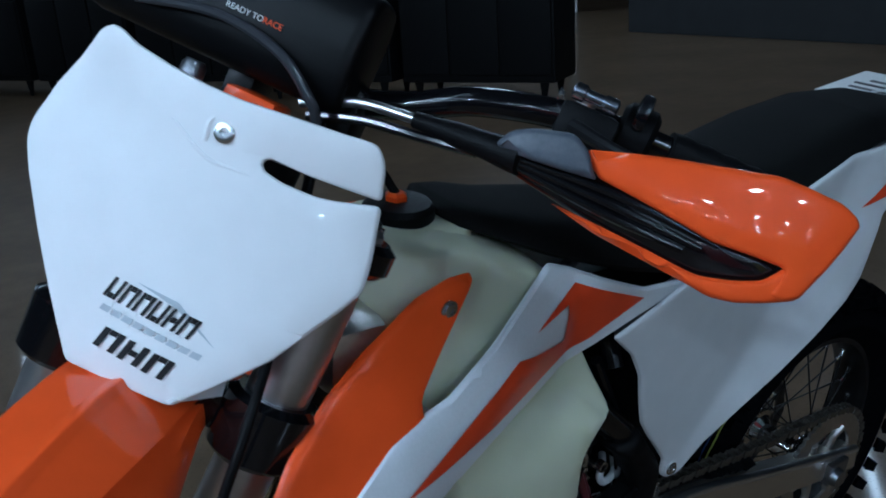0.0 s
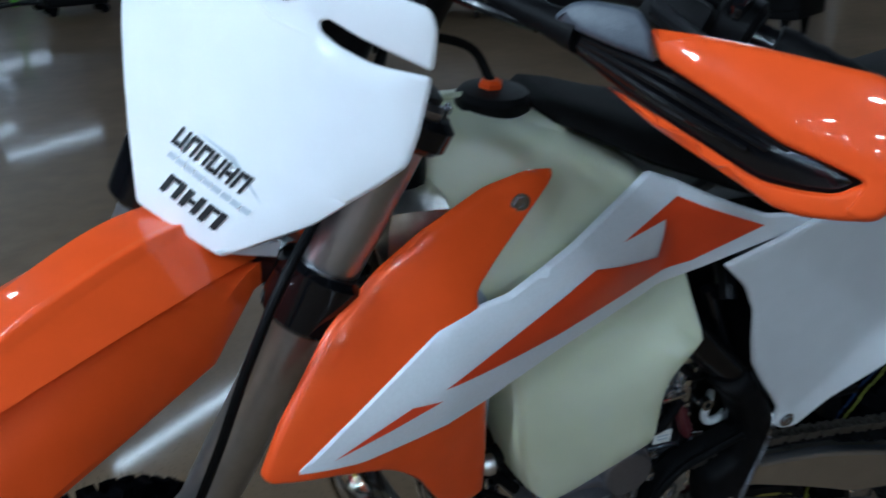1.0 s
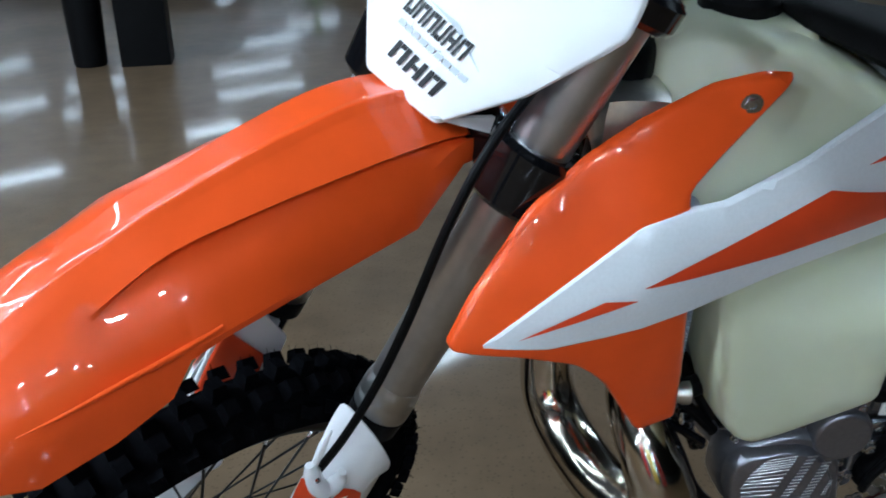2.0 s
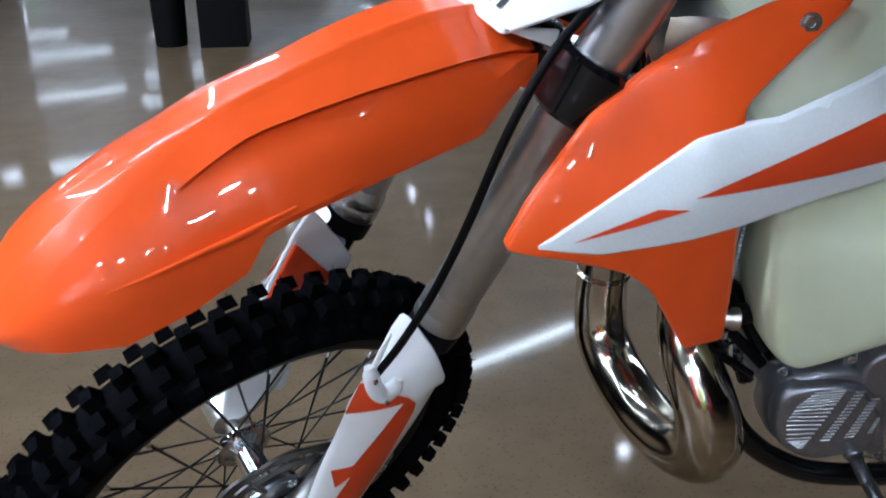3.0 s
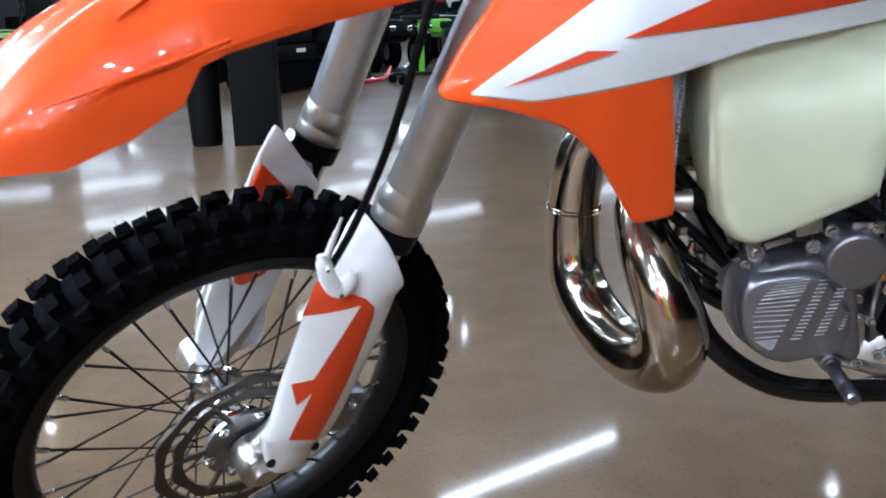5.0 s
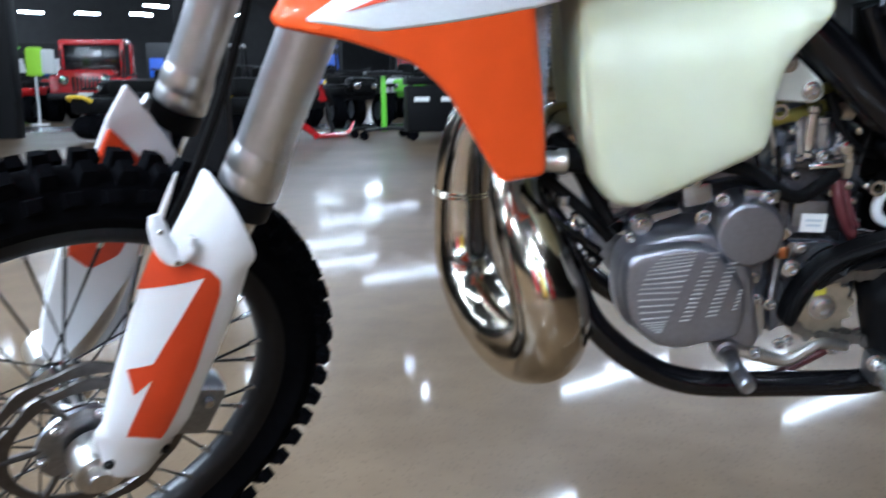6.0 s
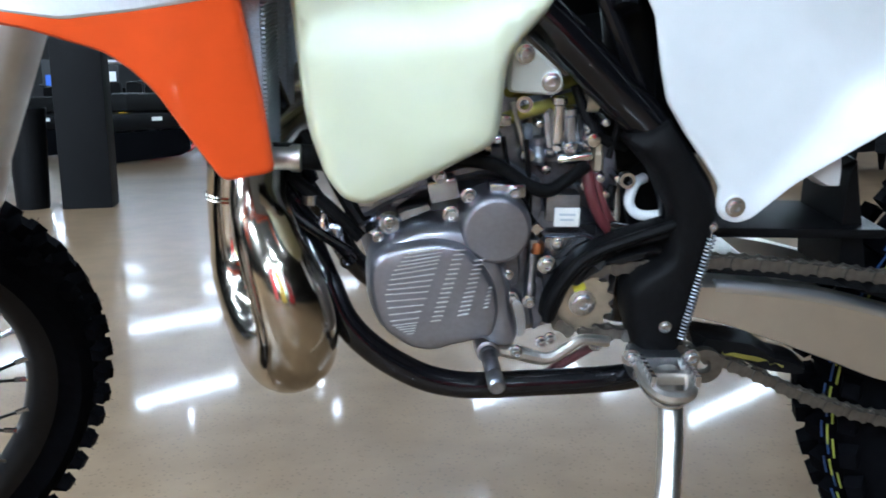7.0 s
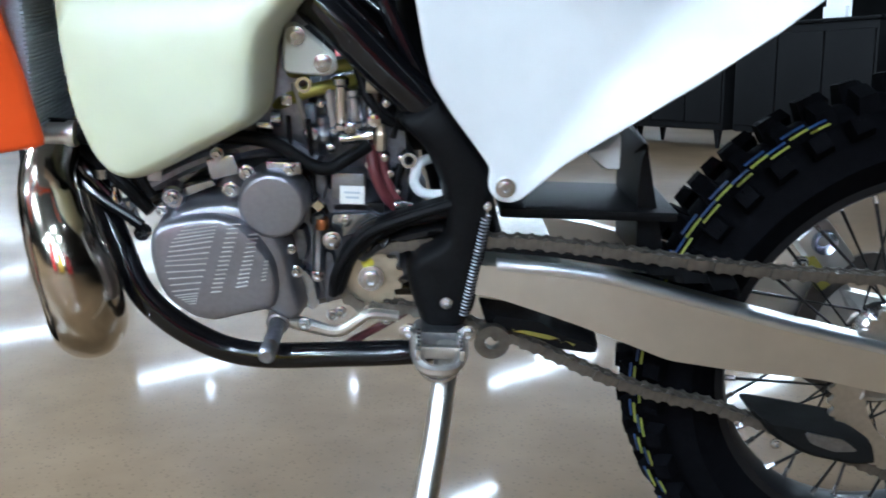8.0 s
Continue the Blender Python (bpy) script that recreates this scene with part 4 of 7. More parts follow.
fpart("switch_block", lathe([(-0.315, 0.02), (-0.31, 0.026), (-0.285, 0.026), (-0.28, 0.02)], 16, "y", (0.022, 0, 1.445)), BLACK_PLASTIC, bars)
fpart("cable_adjuster", lathe([(-0.275, 0.004), (-0.273, 0.0075), (-0.262, 0.0075), (-0.26, 0.0055), (-0.245, 0.0055), (-0.243, 0.008), (-0.234, 0.008), (-0.232, 0.004)], 16, "y", (-0.022, 0, 1.455)), BLUE_GLINT_ALLOY, bars, "bright cable adjuster")
fpart("adjuster_wheel", lathe([(-0.303, 0.006), (-0.301, 0.0165), (-0.296, 0.018), (-0.291, 0.0165), (-0.289, 0.006)], 20, "y", (0.0, 0, 1.462)), BLACK, bars)
fpart("perch_screw", bolt_bm(0.0045, 0.005, at=(-0.016, -0.222, 1.447)), ZINC, bars)
fpart("reservoir", lathe([(1.44, 0.008), (1.453, 0.009), (1.456, 0.006)], 16, "z", (0.0, -0.247, 0)), ALU, bars)
fpart("fork_adjuster", lathe([(1.315, 0.011), (1.336, 0.011), (1.341, 0.008), (1.341, 0.003)], 16, "z", (-0.075, 0.07, 0)), ALU_DARK, bars)
fpart("bar_mount_cap", box((0.05, 0.05, 0.02), (-0.05, 0.014, 1.326), 0.006), ORANGE, bars, "orange anodised bar mount")

# hand guards
HG_TOP = [(-0.264, 1.408), (-0.303, 1.422), (-0.332, 1.431), (-0.373, 1.442), (-0.392, 1.447), (-0.409, 1.452), (-0.432, 1.453), (-0.462, 1.453), (-0.477, 1.448), (-0.482, 1.443), (-0.478, 1.424), (-0.471, 1.398),
          (-0.462, 1.371), (-0.452, 1.364), (-0.439, 1.364), (-0.443, 1.389), (-0.414, 1.387), (-0.383, 1.384), (-0.353, 1.387), (-0.318, 1.39), (-0.284, 1.392), (-0.277, 1.397)]
HG_LOW = [(-0.256, 1.359), (-0.295, 1.359), (-0.329, 1.358), (-0.369, 1.356), (-0.386, 1.356), (-0.412, 1.364), (-0.431, 1.373), (-0.444, 1.392), (-0.472, 1.404), (-0.463, 1.37), (-0.44, 1.357), (-0.42, 1.348), (-0.401, 1.344),
          (-0.383, 1.346), (-0.349, 1.348), (-0.299, 1.351)]
HG_SLOT = [(-0.194, 1.375), (-0.2, 1.382), (-0.234, 1.388), (-0.286, 1.394), (-0.355, 1.39), (-0.385, 1.387), (-0.416, 1.389), (-0.445, 1.391), (-0.441, 1.38), (-0.432, 1.37), (-0.408, 1.361), (-0.384, 1.353), (-0.36, 1.353),
           (-0.32, 1.355), (-0.269, 1.36), (-0.232, 1.365), (-0.206, 1.368)]
HG_MOUNT = [(-0.198, 1.382), (-0.206, 1.398), (-0.22, 1.406), (-0.253, 1.416), (-0.268, 1.408), (-0.277, 1.396), (-0.283, 1.39), (-0.257, 1.386), (-0.23, 1.383)]


def hg_depth(fy, h):
    a = abs(fy)
    d = 0.104 - 1.2 * max(0, a - 0.36) ** 2 - 3.0 * max(0, 0.25 - a) ** 2
    return d - 0.2 * max(0, h - 1.41) - 0.25 * max(0, 1.375 - h)


for s in (-1, 1):
    flip = Matrix.Diagonal((1, -s, 1, 1))
    hg = None
    for nm, poly, mat, lift, lab in (("hand_guard", HG_TOP, ORANGE, 0.006, "orange plastic hand guard shield"), ("lower_shield", HG_LOW, ORANGE, 0.004, "orange lower lip of the guard"),
                                     ("vent_insert", HG_SLOT, BLACK, -0.006, "ribbed black insert"), ("guard_mount", HG_MOUNT, GREY_PLASTIC, 0.014, "grey-blue plastic mount")):
        bm = pillow(rounded(poly, 0.006, 3), lambda x, z: -hg_depth(x, z) + 0.006 - lift, lambda x, z: -hg_depth(x, z) - lift, 0.005, 0.03, 3)
        bmesh.ops.transform(bm, matrix=flip @ SWAP, verts=bm.verts)
        o = fpart(nm, bm, mat, hg or bike, lab)
        hg = hg or o
    for k in range(3):
        pts = [(-hg_depth(y, h) + 0.0042, y, h) for y, h in ((-0.215, 1.379 - 0.003 * k), (-0.3, 1.386 - 0.0085 * k), (-0.39 + 0.012 * k, 1.383 - 0.007 * k))]
        bm = tube_bm(pts, [0.0028, 0.0042, 0.0028], 10, 6)
        bmesh.ops.transform(bm, matrix=flip, verts=bm.verts)
        fpart("rib", bm, BLACK, hg)

# -- shrouds (both sides) --
def shroud_depth(x, z):
    ridge = lerp_table(x, ((-0.56, 0.228), (-0.38, 0.205), (-0.25, 0.168), (-0.1, 0.118), (0.1, 0.12)))
    d = z - (0.80 + (x + 0.55) * 0.37)
    k = 0.47 if d > 0 else 0.14
    return -(ridge - k * (math.sqrt(d * d + 0.0004) - 0.02))


SHROUD = [(-0.559, 0.826), (-0.538, 0.865), (-0.488, 0.934), (-0.439, 0.977), (-0.389, 1.008), (-0.327, 1.033), (-0.279, 1.041), (-0.249, 1.039), (-0.256, 1.028), (-0.315, 0.977), (-0.344, 0.949),
          (-0.34, 0.9), (-0.331, 0.83), (-0.318, 0.751), (-0.31, 0.68), (-0.355, 0.674), (-0.404, 0.758), (-0.421, 0.776), (-0.439, 0.79), (-0.494, 0.808), (-0.552, 0.818)]
WING = [(-0.531, 0.824), (-0.388, 0.926), (-0.346, 0.937), (-0.312, 0.941), (-0.236, 0.972), (-0.138, 1.022), (-0.1, 1.008), (0.025, 0.955), (0.086, 0.948), (0.135, 0.944), (0.1, 0.931), (0.028, 0.914),
        (-0.045, 0.895), (-0.125, 0.878), (-0.2, 0.867), (-0.249, 0.86), (-0.334, 0.837), (-0.413, 0.823), (-0.466, 0.816)]
STRIPE = [(-0.386, 0.876), (-0.31, 0.906), (-0.212, 0.946), (-0.12, 0.93), (-0.119, 0.975), (-0.177, 0.964), (-0.103, 0.995), (0.022, 0.944), (-0.066, 0.912), (-0.171, 0.898), (-0.255, 0.888)]
STRIPE2 = [(-0.495, 0.832), (-0.419, 0.865), (-0.389, 0.865), (-0.44, 0.848)]
for s in (-1, 1):
    flip = Matrix.Diagonal((1, -s, 1, 1))
    bm = pillow(rounded(SHROUD, 0.008, 2), lambda x, z: shroud_depth(x, z) + 0.008, shroud_depth, 0.006, 0.014, 3)
    bmesh.ops.transform(bm, matrix=flip, verts=bm.verts)
    sh = part("radiator_shroud", bm, ORANGE, bike, "glossy orange radiator shroud", 30)
    bm = pillow(rounded(WING, 0.006, 2), lambda x, z: shroud_depth(x, z) + 0.004, lambda x, z: shroud_depth(x, z) - 0.0022, 0.003, 0.014, 2)
    bmesh.ops.transform(bm, matrix=flip, verts=bm.verts)
    wing = part("shroud_wing", bm, WHITE_FILM, sh, "white wing with orange stripes", 30)
    for st in (STRIPE, STRIPE2):
        bm = sheet(st, lambda x, z: shroud_depth(x, z) - 0.0042, 0.01)
        bmesh.ops.transform(bm, matrix=flip, verts=bm.verts)
        part("graphic", bm, ORANGE_INK, sh, "orange printed stripe")
    bm = bolt_bm(0.0075, 0.004, at=(-0.293, shroud_depth(-0.293, 1.018) - 0.001, 1.018))
    bmesh.ops.transform(bm, matrix=flip, verts=bm.verts)
    part("shroud_bolt", bm, ZINC, sh, "zinc shroud screw")

# -- tank, cap, seat --
def tank_half(x, z):
    # the upper part stays under the shroud's wing
    rim = 0.89 + 0.24 * (x + 0.07)
    k = min(1, max(0, (z - rim + 0.05) / 0.04)) if x > -0.3 else 0
    low = lerp_table(z, ((0.64, 0.175), (0.72, 0.18), (0.85, 0.167), (0.93, 0.13), (1.0, 0.105), (1.06, 0.08)))
    low -= 0.9 * max(0, -0.27 - x) * 0.35
    return -min(low, low * (1 - k) + (abs(shroud_depth(x, z)) - 0.012) * k)


TANK_LINE = rounded([(-0.3, 0.834), (-0.293, 0.775), (-0.285, 0.723), (-0.267, 0.672), (-0.25, 0.651), (-0.227, 0.645), (-0.2, 0.656), (-0.102, 0.709), (-0.095, 0.787), (-0.055, 0.832), (-0.04, 0.88), (-0.05, 0.95), (-0.13, 1.015), (-0.23, 1.062), (-0.335, 1.07),
                     (-0.372, 1.045), (-0.368, 0.99), (-0.34, 0.93), (-0.318, 0.88)], 0.018, 4)
tank = None
for s in (-1, 1):
    bm = pillow(TANK_LINE, lambda x, z: lerp_table(z, ((0.7, -0.1), (0.82, -0.06), (0.9, -0.02))), tank_half, 0.017, 0.022, 6)
    bmesh.ops.transform(bm, matrix=Matrix.Diagonal((1, -s, 1, 1)), verts=bm.verts)
    o = part("fuel_tank" if tank is None else "far_tank_lobe", bm, TANK, tank or bike, "translucent off-white plastic fuel tank" if tank is None else "", 70)
    tank = tank or o
part("tank_neck", box((0.16, 0.12, 0.08), (-0.28, 0, 1.025), 0.025), TANK, tank, "", 60)
part("tank_seam", tube_bm([(-0.37, -0.0, 1.0), (-0.36, 0.0, 1.065), (-0.3, 0.0, 1.078), (-0.22, 0, 1.066)], 0.003, 8, 4), TANK, tank)
part("filler_cap", lathe([(0.0, 0.037), (0.006, 0.04), (0.02, 0.04), (0.026, 0.035), (0.029, 0.018)], 30, "z", (-0.268, 0, 1.055)), BLACK_PLASTIC, tank, "black filler cap")
part("cap_button", lathe([(0.0, 0.013), (0.005, 0.013), (0.008, 0.009)], 6, "z", (-0.272, 0, 1.084)), ORANGE, tank, "orange cap insert")
part("vent_hose", tube_bm([(-0.272, 0, 1.09), (-0.29, 0.02, 1.12), (-0.34, 0.03, 1.13), (-0.39, 0.03, 1.12)], 0.005, 8), BLACK_PLASTIC, tank)

rings = []
SEATS = ((-0.238, 1.07, 1.078, 0.03, 0.035), (-0.222, 1.058, 1.083, 0.046, 0.058), (-0.18, 1.042, 1.074, 0.06, 0.09), (-0.12, 1.016, 1.058, 0.068, 0.11), (0.0, 0.972, 1.04, 0.076, 0.122), (0.08, 0.95, 1.037, 0.082, 0.125),
         (0.18, 0.965, 1.043, 0.086, 0.125), (0.3, 1.005, 1.064, 0.088, 0.122), (0.42, 1.035, 1.09, 0.086, 0.115), (0.54, 1.058, 1.107, 0.08, 0.105), (0.67, 1.068, 1.104, 0.07, 0.09), (0.75, 1.068, 1.09, 0.045, 0.07), (0.78, 1.066, 1.076, 0.03, 0.05))
for x, lo, hi, wt, wb in SEATS:
    r = []
    for k in range(20):
        a = 2 * math.pi * k / 20
        c, sn = math.cos(a), math.sin(a)
        sq = lambda q: math.copysign(abs(q) ** 0.5, q)
        h = (sq(sn) + 1) / 2
        r.append((x, sq(c) * (wb + (wt - wb) * h), lo + (hi - lo) * h))
    rings.append(r)
seat = part("seat", loft(rings), SEAT, bike, "long flat black vinyl seat", 50)

# -- side panels, rear fender --
SIDE_LOW = ((0.0406, 0.826), (0.059, 0.747), (0.104, 0.686), (0.13, 0.63), (0.156, 0.634), (0.194, 0.67), (0.25, 0.711), (0.319, 0.761), (0.383, 0.811), (0.42, 0.843), (0.47, 0.885), (0.52, 0.97), (0.86, 1.075))


def side_depth(x, z):
    """The panel hugs the frame in front and bends outward behind a slanting crease."""
    behind = max(0.0, (x - 0.155) * 0.799 - (z - 0.65) * 0.602)
    fade = max(0.0, 1.0 - max(0.0, z - lerp_table(x, SIDE_LOW)) / 0.3) * lerp_table(x, ((0.0, 1.0), (0.43, 1.0), (0.62, 0.2), (0.86, 0.0)))
    return -(lerp_table(z, ((0.64, 0.124), (0.75, 0.122), (0.86, 0.118), (0.95, 0.12), (1.08, 0.112))) - 0.3 * max(0, x - 0.35) ** 2 + min(0.05, 0.47 * behind) * fade)


SIDE = [(-0.02, 0.898), (0.02, 0.862), (0.0406, 0.826), (0.05, 0.779), (0.059, 0.747), (0.08, 0.716), (0.104, 0.686), (0.121, 0.663), (0.1195, 0.65), (0.1215, 0.638), (0.13, 0.629), (0.142, 0.6268), (0.155, 0.6325), (0.194, 0.67), (0.25, 0.711), (0.319, 0.761), (0.383, 0.811), (0.42, 0.843), (0.47, 0.885), (0.52, 0.97), (0.7, 1.03), (0.86, 1.075),
        (0.86, 1.095), (0.66, 1.075), (0.45, 1.062), (0.3, 1.02), (0.18, 0.975), (0.1, 0.945), (0.04, 0.92)]
for s in (-1, 1):
    flip = Matrix.Diagonal((1, -s, 1, 1))
    bm = pillow(rounded(SIDE, 0.005, 2), lambda x, z: side_depth(x, z) + 0.006, side_depth, 0.003, 0.011, 3)
    bmesh.ops.transform(bm, matrix=flip, verts=bm.verts)
    sp_ = part("side_panel", bm, WHITE_MATT, bike, "white plastic side panel with a flared lower edge", 40)
    bm = lathe([(0.0, 0.0118), (-0.0016, 0.0112), (-0.0016, 0.0092), (-0.0002, 0.0088)], 24, "y", (0.1375, side_depth(0.137, 0.644) - 0.0004, 0.6445))
    bmesh.ops.transform(bm, matrix=flip, verts=bm.verts)
    part("screw_collar", bm, WHITE_MATT, sp_)
    bm = bolt_bm(0.0078, 0.005, at=(0.1375, side_depth(0.137, 0.644) - 0.001, 0.6445))
    bmesh.ops.transform(bm, matrix=flip, verts=bm.verts)
    part("panel_bolt", bm, ZINC, sp_, "zinc panel screw")
    bm = sheet([(0.47, 0.985), (0.56, 1.03), (0.7, 1.055), (0.66, 1.035), (0.55, 1.0)], lambda x, z: side_depth(x, z) - 0.0015, 0.03)
    bmesh.ops.transform(bm, matrix=flip, verts=bm.verts)
    part("graphic", bm, ORANGE_INK, sp_, "orange printed stripe")
rings = []
for x, z, w in ((0.45, 1.03, 0.1), (0.6, 1.044, 0.1), (0.75, 1.06, 0.095), (0.9, 1.072, 0.085), (1.0, 1.072, 0.06)):
    rings.append([(x, -w, z - 0.045), (x, -w * 0.95, z - 0.01), (x, -w * 0.6, z), (x, 0, z + 0.004), (x, w * 0.6, z), (x, w * 0.95, z - 0.01), (x, w, z - 0.045)])
part("rear_fender", thicken(loft(rings, closed=False), 0.004), WHITE_MATT, bike, "white plastic rear fender", 40)

# -- frame --
frame_ = part("main_frame", tube_bm([(-0.36, -0.04, 0.98), (-0.24, -0.05, 0.93), (-0.12, -0.07, 0.865), (-0.05, -0.086, 0.812), (0.01, -0.09, 0.757), (0.06, -0.09, 0.71), (0.09, -0.088, 0.65), (0.1, -0.085, 0.58), (0.085, -0.085, 0.5), (0.082, -0.085, 0.44)],
                                  0.022, 16), BLACK, bike, "gloss black tubular steel frame")
part("far_frame_tube", tube_bm([(-0.36, 0.06, 0.98), (-0.24, 0.085, 0.93), (-0.12, 0.09, 0.865), (-0.05, 0.09, 0.812), (0.06, 0.09, 0.71), (0.1, 0.085, 0.58), (0.082, 0.085, 0.44)], 0.022, 12), BLACK, frame_)
part("down_tube", tube_bm([(-0.42, 0.0, 0.98), (-0.37, 0, 0.82), (-0.325, 0, 0.7), (-0.3, 0, 0.63)], 0.02, 14), BLACK, frame_)
for s in (-1, 1):
    part("cradle_tube", tube_bm([(-0.315, 0.01 * s, 0.66), (-0.3, 0.05 * s, 0.61), (-0.272, 0.085 * s, 0.557), (-0.249, 0.1 * s, 0.51), (-0.216, 0.105 * s, 0.477), (-0.176, 0.105 * s, 0.452), (-0.142, 0.105 * s, 0.441), (-0.105, 0.105 * s, 0.438), (-0.05, 0.104 * s, 0.44), (0.045, 0.1 * s, 0.444), (0.09, 0.09 * s, 0.45)],
                                 0.0145, 14), BLACK, frame_)
    part("subframe_tube", tube_bm([(0.02, 0.07 * s, 0.86), (0.2, 0.08 * s, 0.95), (0.5, 0.07 * s, 1.03)], 0.01, 8), ALU_DARK, frame_)
part("cross_tube", tube_bm([(0.02, -0.09, 0.83), (0.025, -0.06, 0.87), (0.02, 0, 0.9)], 0.013, 10), BLACK, frame_)
part("rear_stay", tube_bm([(0.0, -0.075, 0.84), (0.035, -0.08, 0.77), (0.075, -0.08, 0.7)], 0.008, 10), BLACK, frame_)

GUARD_LINE = [(0.022, 0.708), (0.055, 0.675), (0.076, 0.632), (0.076, 0.585), (0.045, 0.565), (0.037, 0.548), (0.04, 0.525), (0.058, 0.475), (0.066, 0.462), (0.096, 0.464), (0.114, 0.5), (0.126, 0.58), (0.13, 0.64), (0.12, 0.666), (0.068, 0.733)]
fg = part("frame_guard", pillow(rounded(GUARD_LINE, 0.008, 3), -0.085, lambda x, z: -0.122, 0.014, 0.02, 4), BLACK_PLASTIC, bike, "matt black plastic frame guard", 50)
part("guard_screw", bolt_bm(0.005, 0.005, at=(0.082, -0.122, 0.514)), ZINC, fg)
part("guard_screw", bolt_bm(0.004, 0.004, at=(0.12, -0.118, 0.622)), ZINC, fg)

# head stay bracket
brk = part("head_stay", pillow(rounded([(-0.092, 0.748), (-0.09, 0.795), (-0.078, 0.8), (-0.065, 0.79), (-0.038, 0.768), (-0.036, 0.752), (-0.046, 0.746)], 0.008, 3), -0.088, -0.096, 0.003, 0.02, 2), PALE_STAY, bike, "pale painted engine bracket with two bolts")
for x, z in ((-0.077, 0.786), (-0.05, 0.76)):
    part("bracket_bolt", bolt_bm(0.0072, 0.007, at=(x, -0.096, z)), ZINC, brk)

# -- engine --
case = part("crankcase", pillow(rounded([(-0.245, 0.6), (-0.235, 0.54), (-0.195, 0.5), (-0.15, 0.463), (-0.1, 0.452), (-0.07, 0.462), (-0.02, 0.476), (0.06, 0.5), (0.06, 0.6), (0.0, 0.64), (-0.1, 0.675), (-0.2, 0.66)], 0.02, 3), 0.09, -0.078, 0.03, 0.03, 4), DARK_CAST, bike, "dark cast engine crankcase")
COVER = rounded([(-0.229, 0.566), (-0.225, 0.591), (-0.205, 0.61), (-0.18, 0.622), (-0.147, 0.626), (-0.117, 0.619), (-0.097, 0.599), (-0.083, 0.573), (-0.075, 0.53), (-0.067, 0.502), (-0.075, 0.486), (-0.092, 0.486), (-0.11, 0.497), (-0.128, 0.497), (-0.142, 0.488),
                 (-0.16, 0.485), (-0.184, 0.489), (-0.216, 0.51), (-0.227, 0.536)], 0.008, 2)
FACE = rounded([(-0.226, 0.566), (-0.2235, 0.588), (-0.21, 0.601), (-0.185, 0.608), (-0.157, 0.6117), (-0.131, 0.606), (-0.111, 0.584), (-0.097, 0.562), (-0.093, 0.532), (-0.098, 0.508), (-0.115, 0.503), (-0.138, 0.498), (-0.16, 0.491), (-0.184, 0.495), (-0.211, 0.515), (-0.222, 0.54)], 0.012, 3)


def cover_face(x, z):
    return -0.1385 - 0.004 * max(0, 1 - ((x + 0.16) ** 2 + (z - 0.555) ** 2) / 0.0075)


cover = part("ignition_cover", pillow(COVER, -0.08, -0.128, 0.011, 0.012, 5), CASE_GREY, bike, "grey ignition cover with rows of slanted louvres", 50)
part("cover_face", pillow(FACE, -0.12, cover_face, 0.007, 0.012, 5), CASE_GREY, cover, "raised louvred face", 50)
# four blocks of short ribs: left edge and right edge from the top down, number of ribs
LOUVRES = ((((-0.187, 0.598), (-0.2014, 0.5788), (-0.2084, 0.5554), (-0.2026, 0.5237), (-0.187, 0.5136)), ((-0.1531, 0.6037), (-0.158, 0.587), (-0.1664, 0.5596), (-0.176, 0.528), (-0.1795, 0.5146)), 19),
           (((-0.1415, 0.6022), (-0.1631, 0.5278)), ((-0.1306, 0.6031), (-0.1527, 0.5292)), 16),
           (((-0.1218, 0.5918), (-0.1369, 0.5339)), ((-0.112, 0.5929), (-0.1258, 0.5359)), 13),
           (((-0.107, 0.5628), (-0.1112, 0.542)), ((-0.1029, 0.5638), (-0.106, 0.5432)), 6))
for left, right, count in LOUVRES:
    for k in range(count):
        ends = []
        for edge in (left, right):
            t = k / (count - 1) * (len(edge) - 1)
            i = min(int(t), len(edge) - 2)
            ends.append(Vector(edge[i]).lerp(Vector(edge[i + 1]), t - i))
        row = [ends[0].lerp(ends[1], f) for f in (0.0, 0.33, 0.67, 1.0)]
        part("louvre", tube_bm([(p.x, cover_face(p.x, p.y) - 0.0002, p.y) for p in row], 0.0009, 6, 1), CASE_LIGHT, cover)
starter = part("starter_gear_cover", lathe([(-0.08, 0.037), (-0.119, 0.036), (-0.1255, 0.035), (-0.1285, 0.0335), (-0.1305, 0.0315), (-0.131, 0.029), (-0.131, 0.0)], 48, "y", (-0.1, 0, 0.6185)), CASE_GREY, bike, "round grey starter gear cover", 40)
part("cover_lug", box((0.036, 0.02, 0.014), (-0.089, -0.105, 0.655), 0.003), BLUE_GLINT_ALLOY, starter, "bright flat lug")
part("lug_bolt", bolt_bm(0.0056, 0.008, at=(-0.083, -0.115, 0.654)), ZINC, starter)

# bolts and bare castings between the round cover and the sprocket
for x, z, r in ((-0.084, 0.567, 0.0042), (-0.079, 0.542, 0.0052), (-0.085, 0.528, 0.0045), (-0.058, 0.532, 0.0052), (-0.042, 0.573, 0.0075), (-0.071, 0.481, 0.0052), (-0.042, 0.486, 0.0048), (-0.033, 0.49, 0.0048), (0.017, 0.483, 0.0055),
                (-0.144, 0.63, 0.0065), (-0.205, 0.62, 0.005), (-0.216, 0.606, 0.0045), (-0.127, 0.649, 0.006), (-0.156, 0.668, 0.005)):
    part("case_bolt", bolt_bm(r, 0.008, at=(x, -0.097 - (0.014 if x < -0.07 else 0.0), z)), ZINC, case)
part("bright_nut", lathe([(-0.09, 0.0078), (-0.103, 0.0078), (-0.1045, 0.0065)], 4, "y", (-0.056, 0, 0.613)), CHROME, case, "polished square nut", 20)
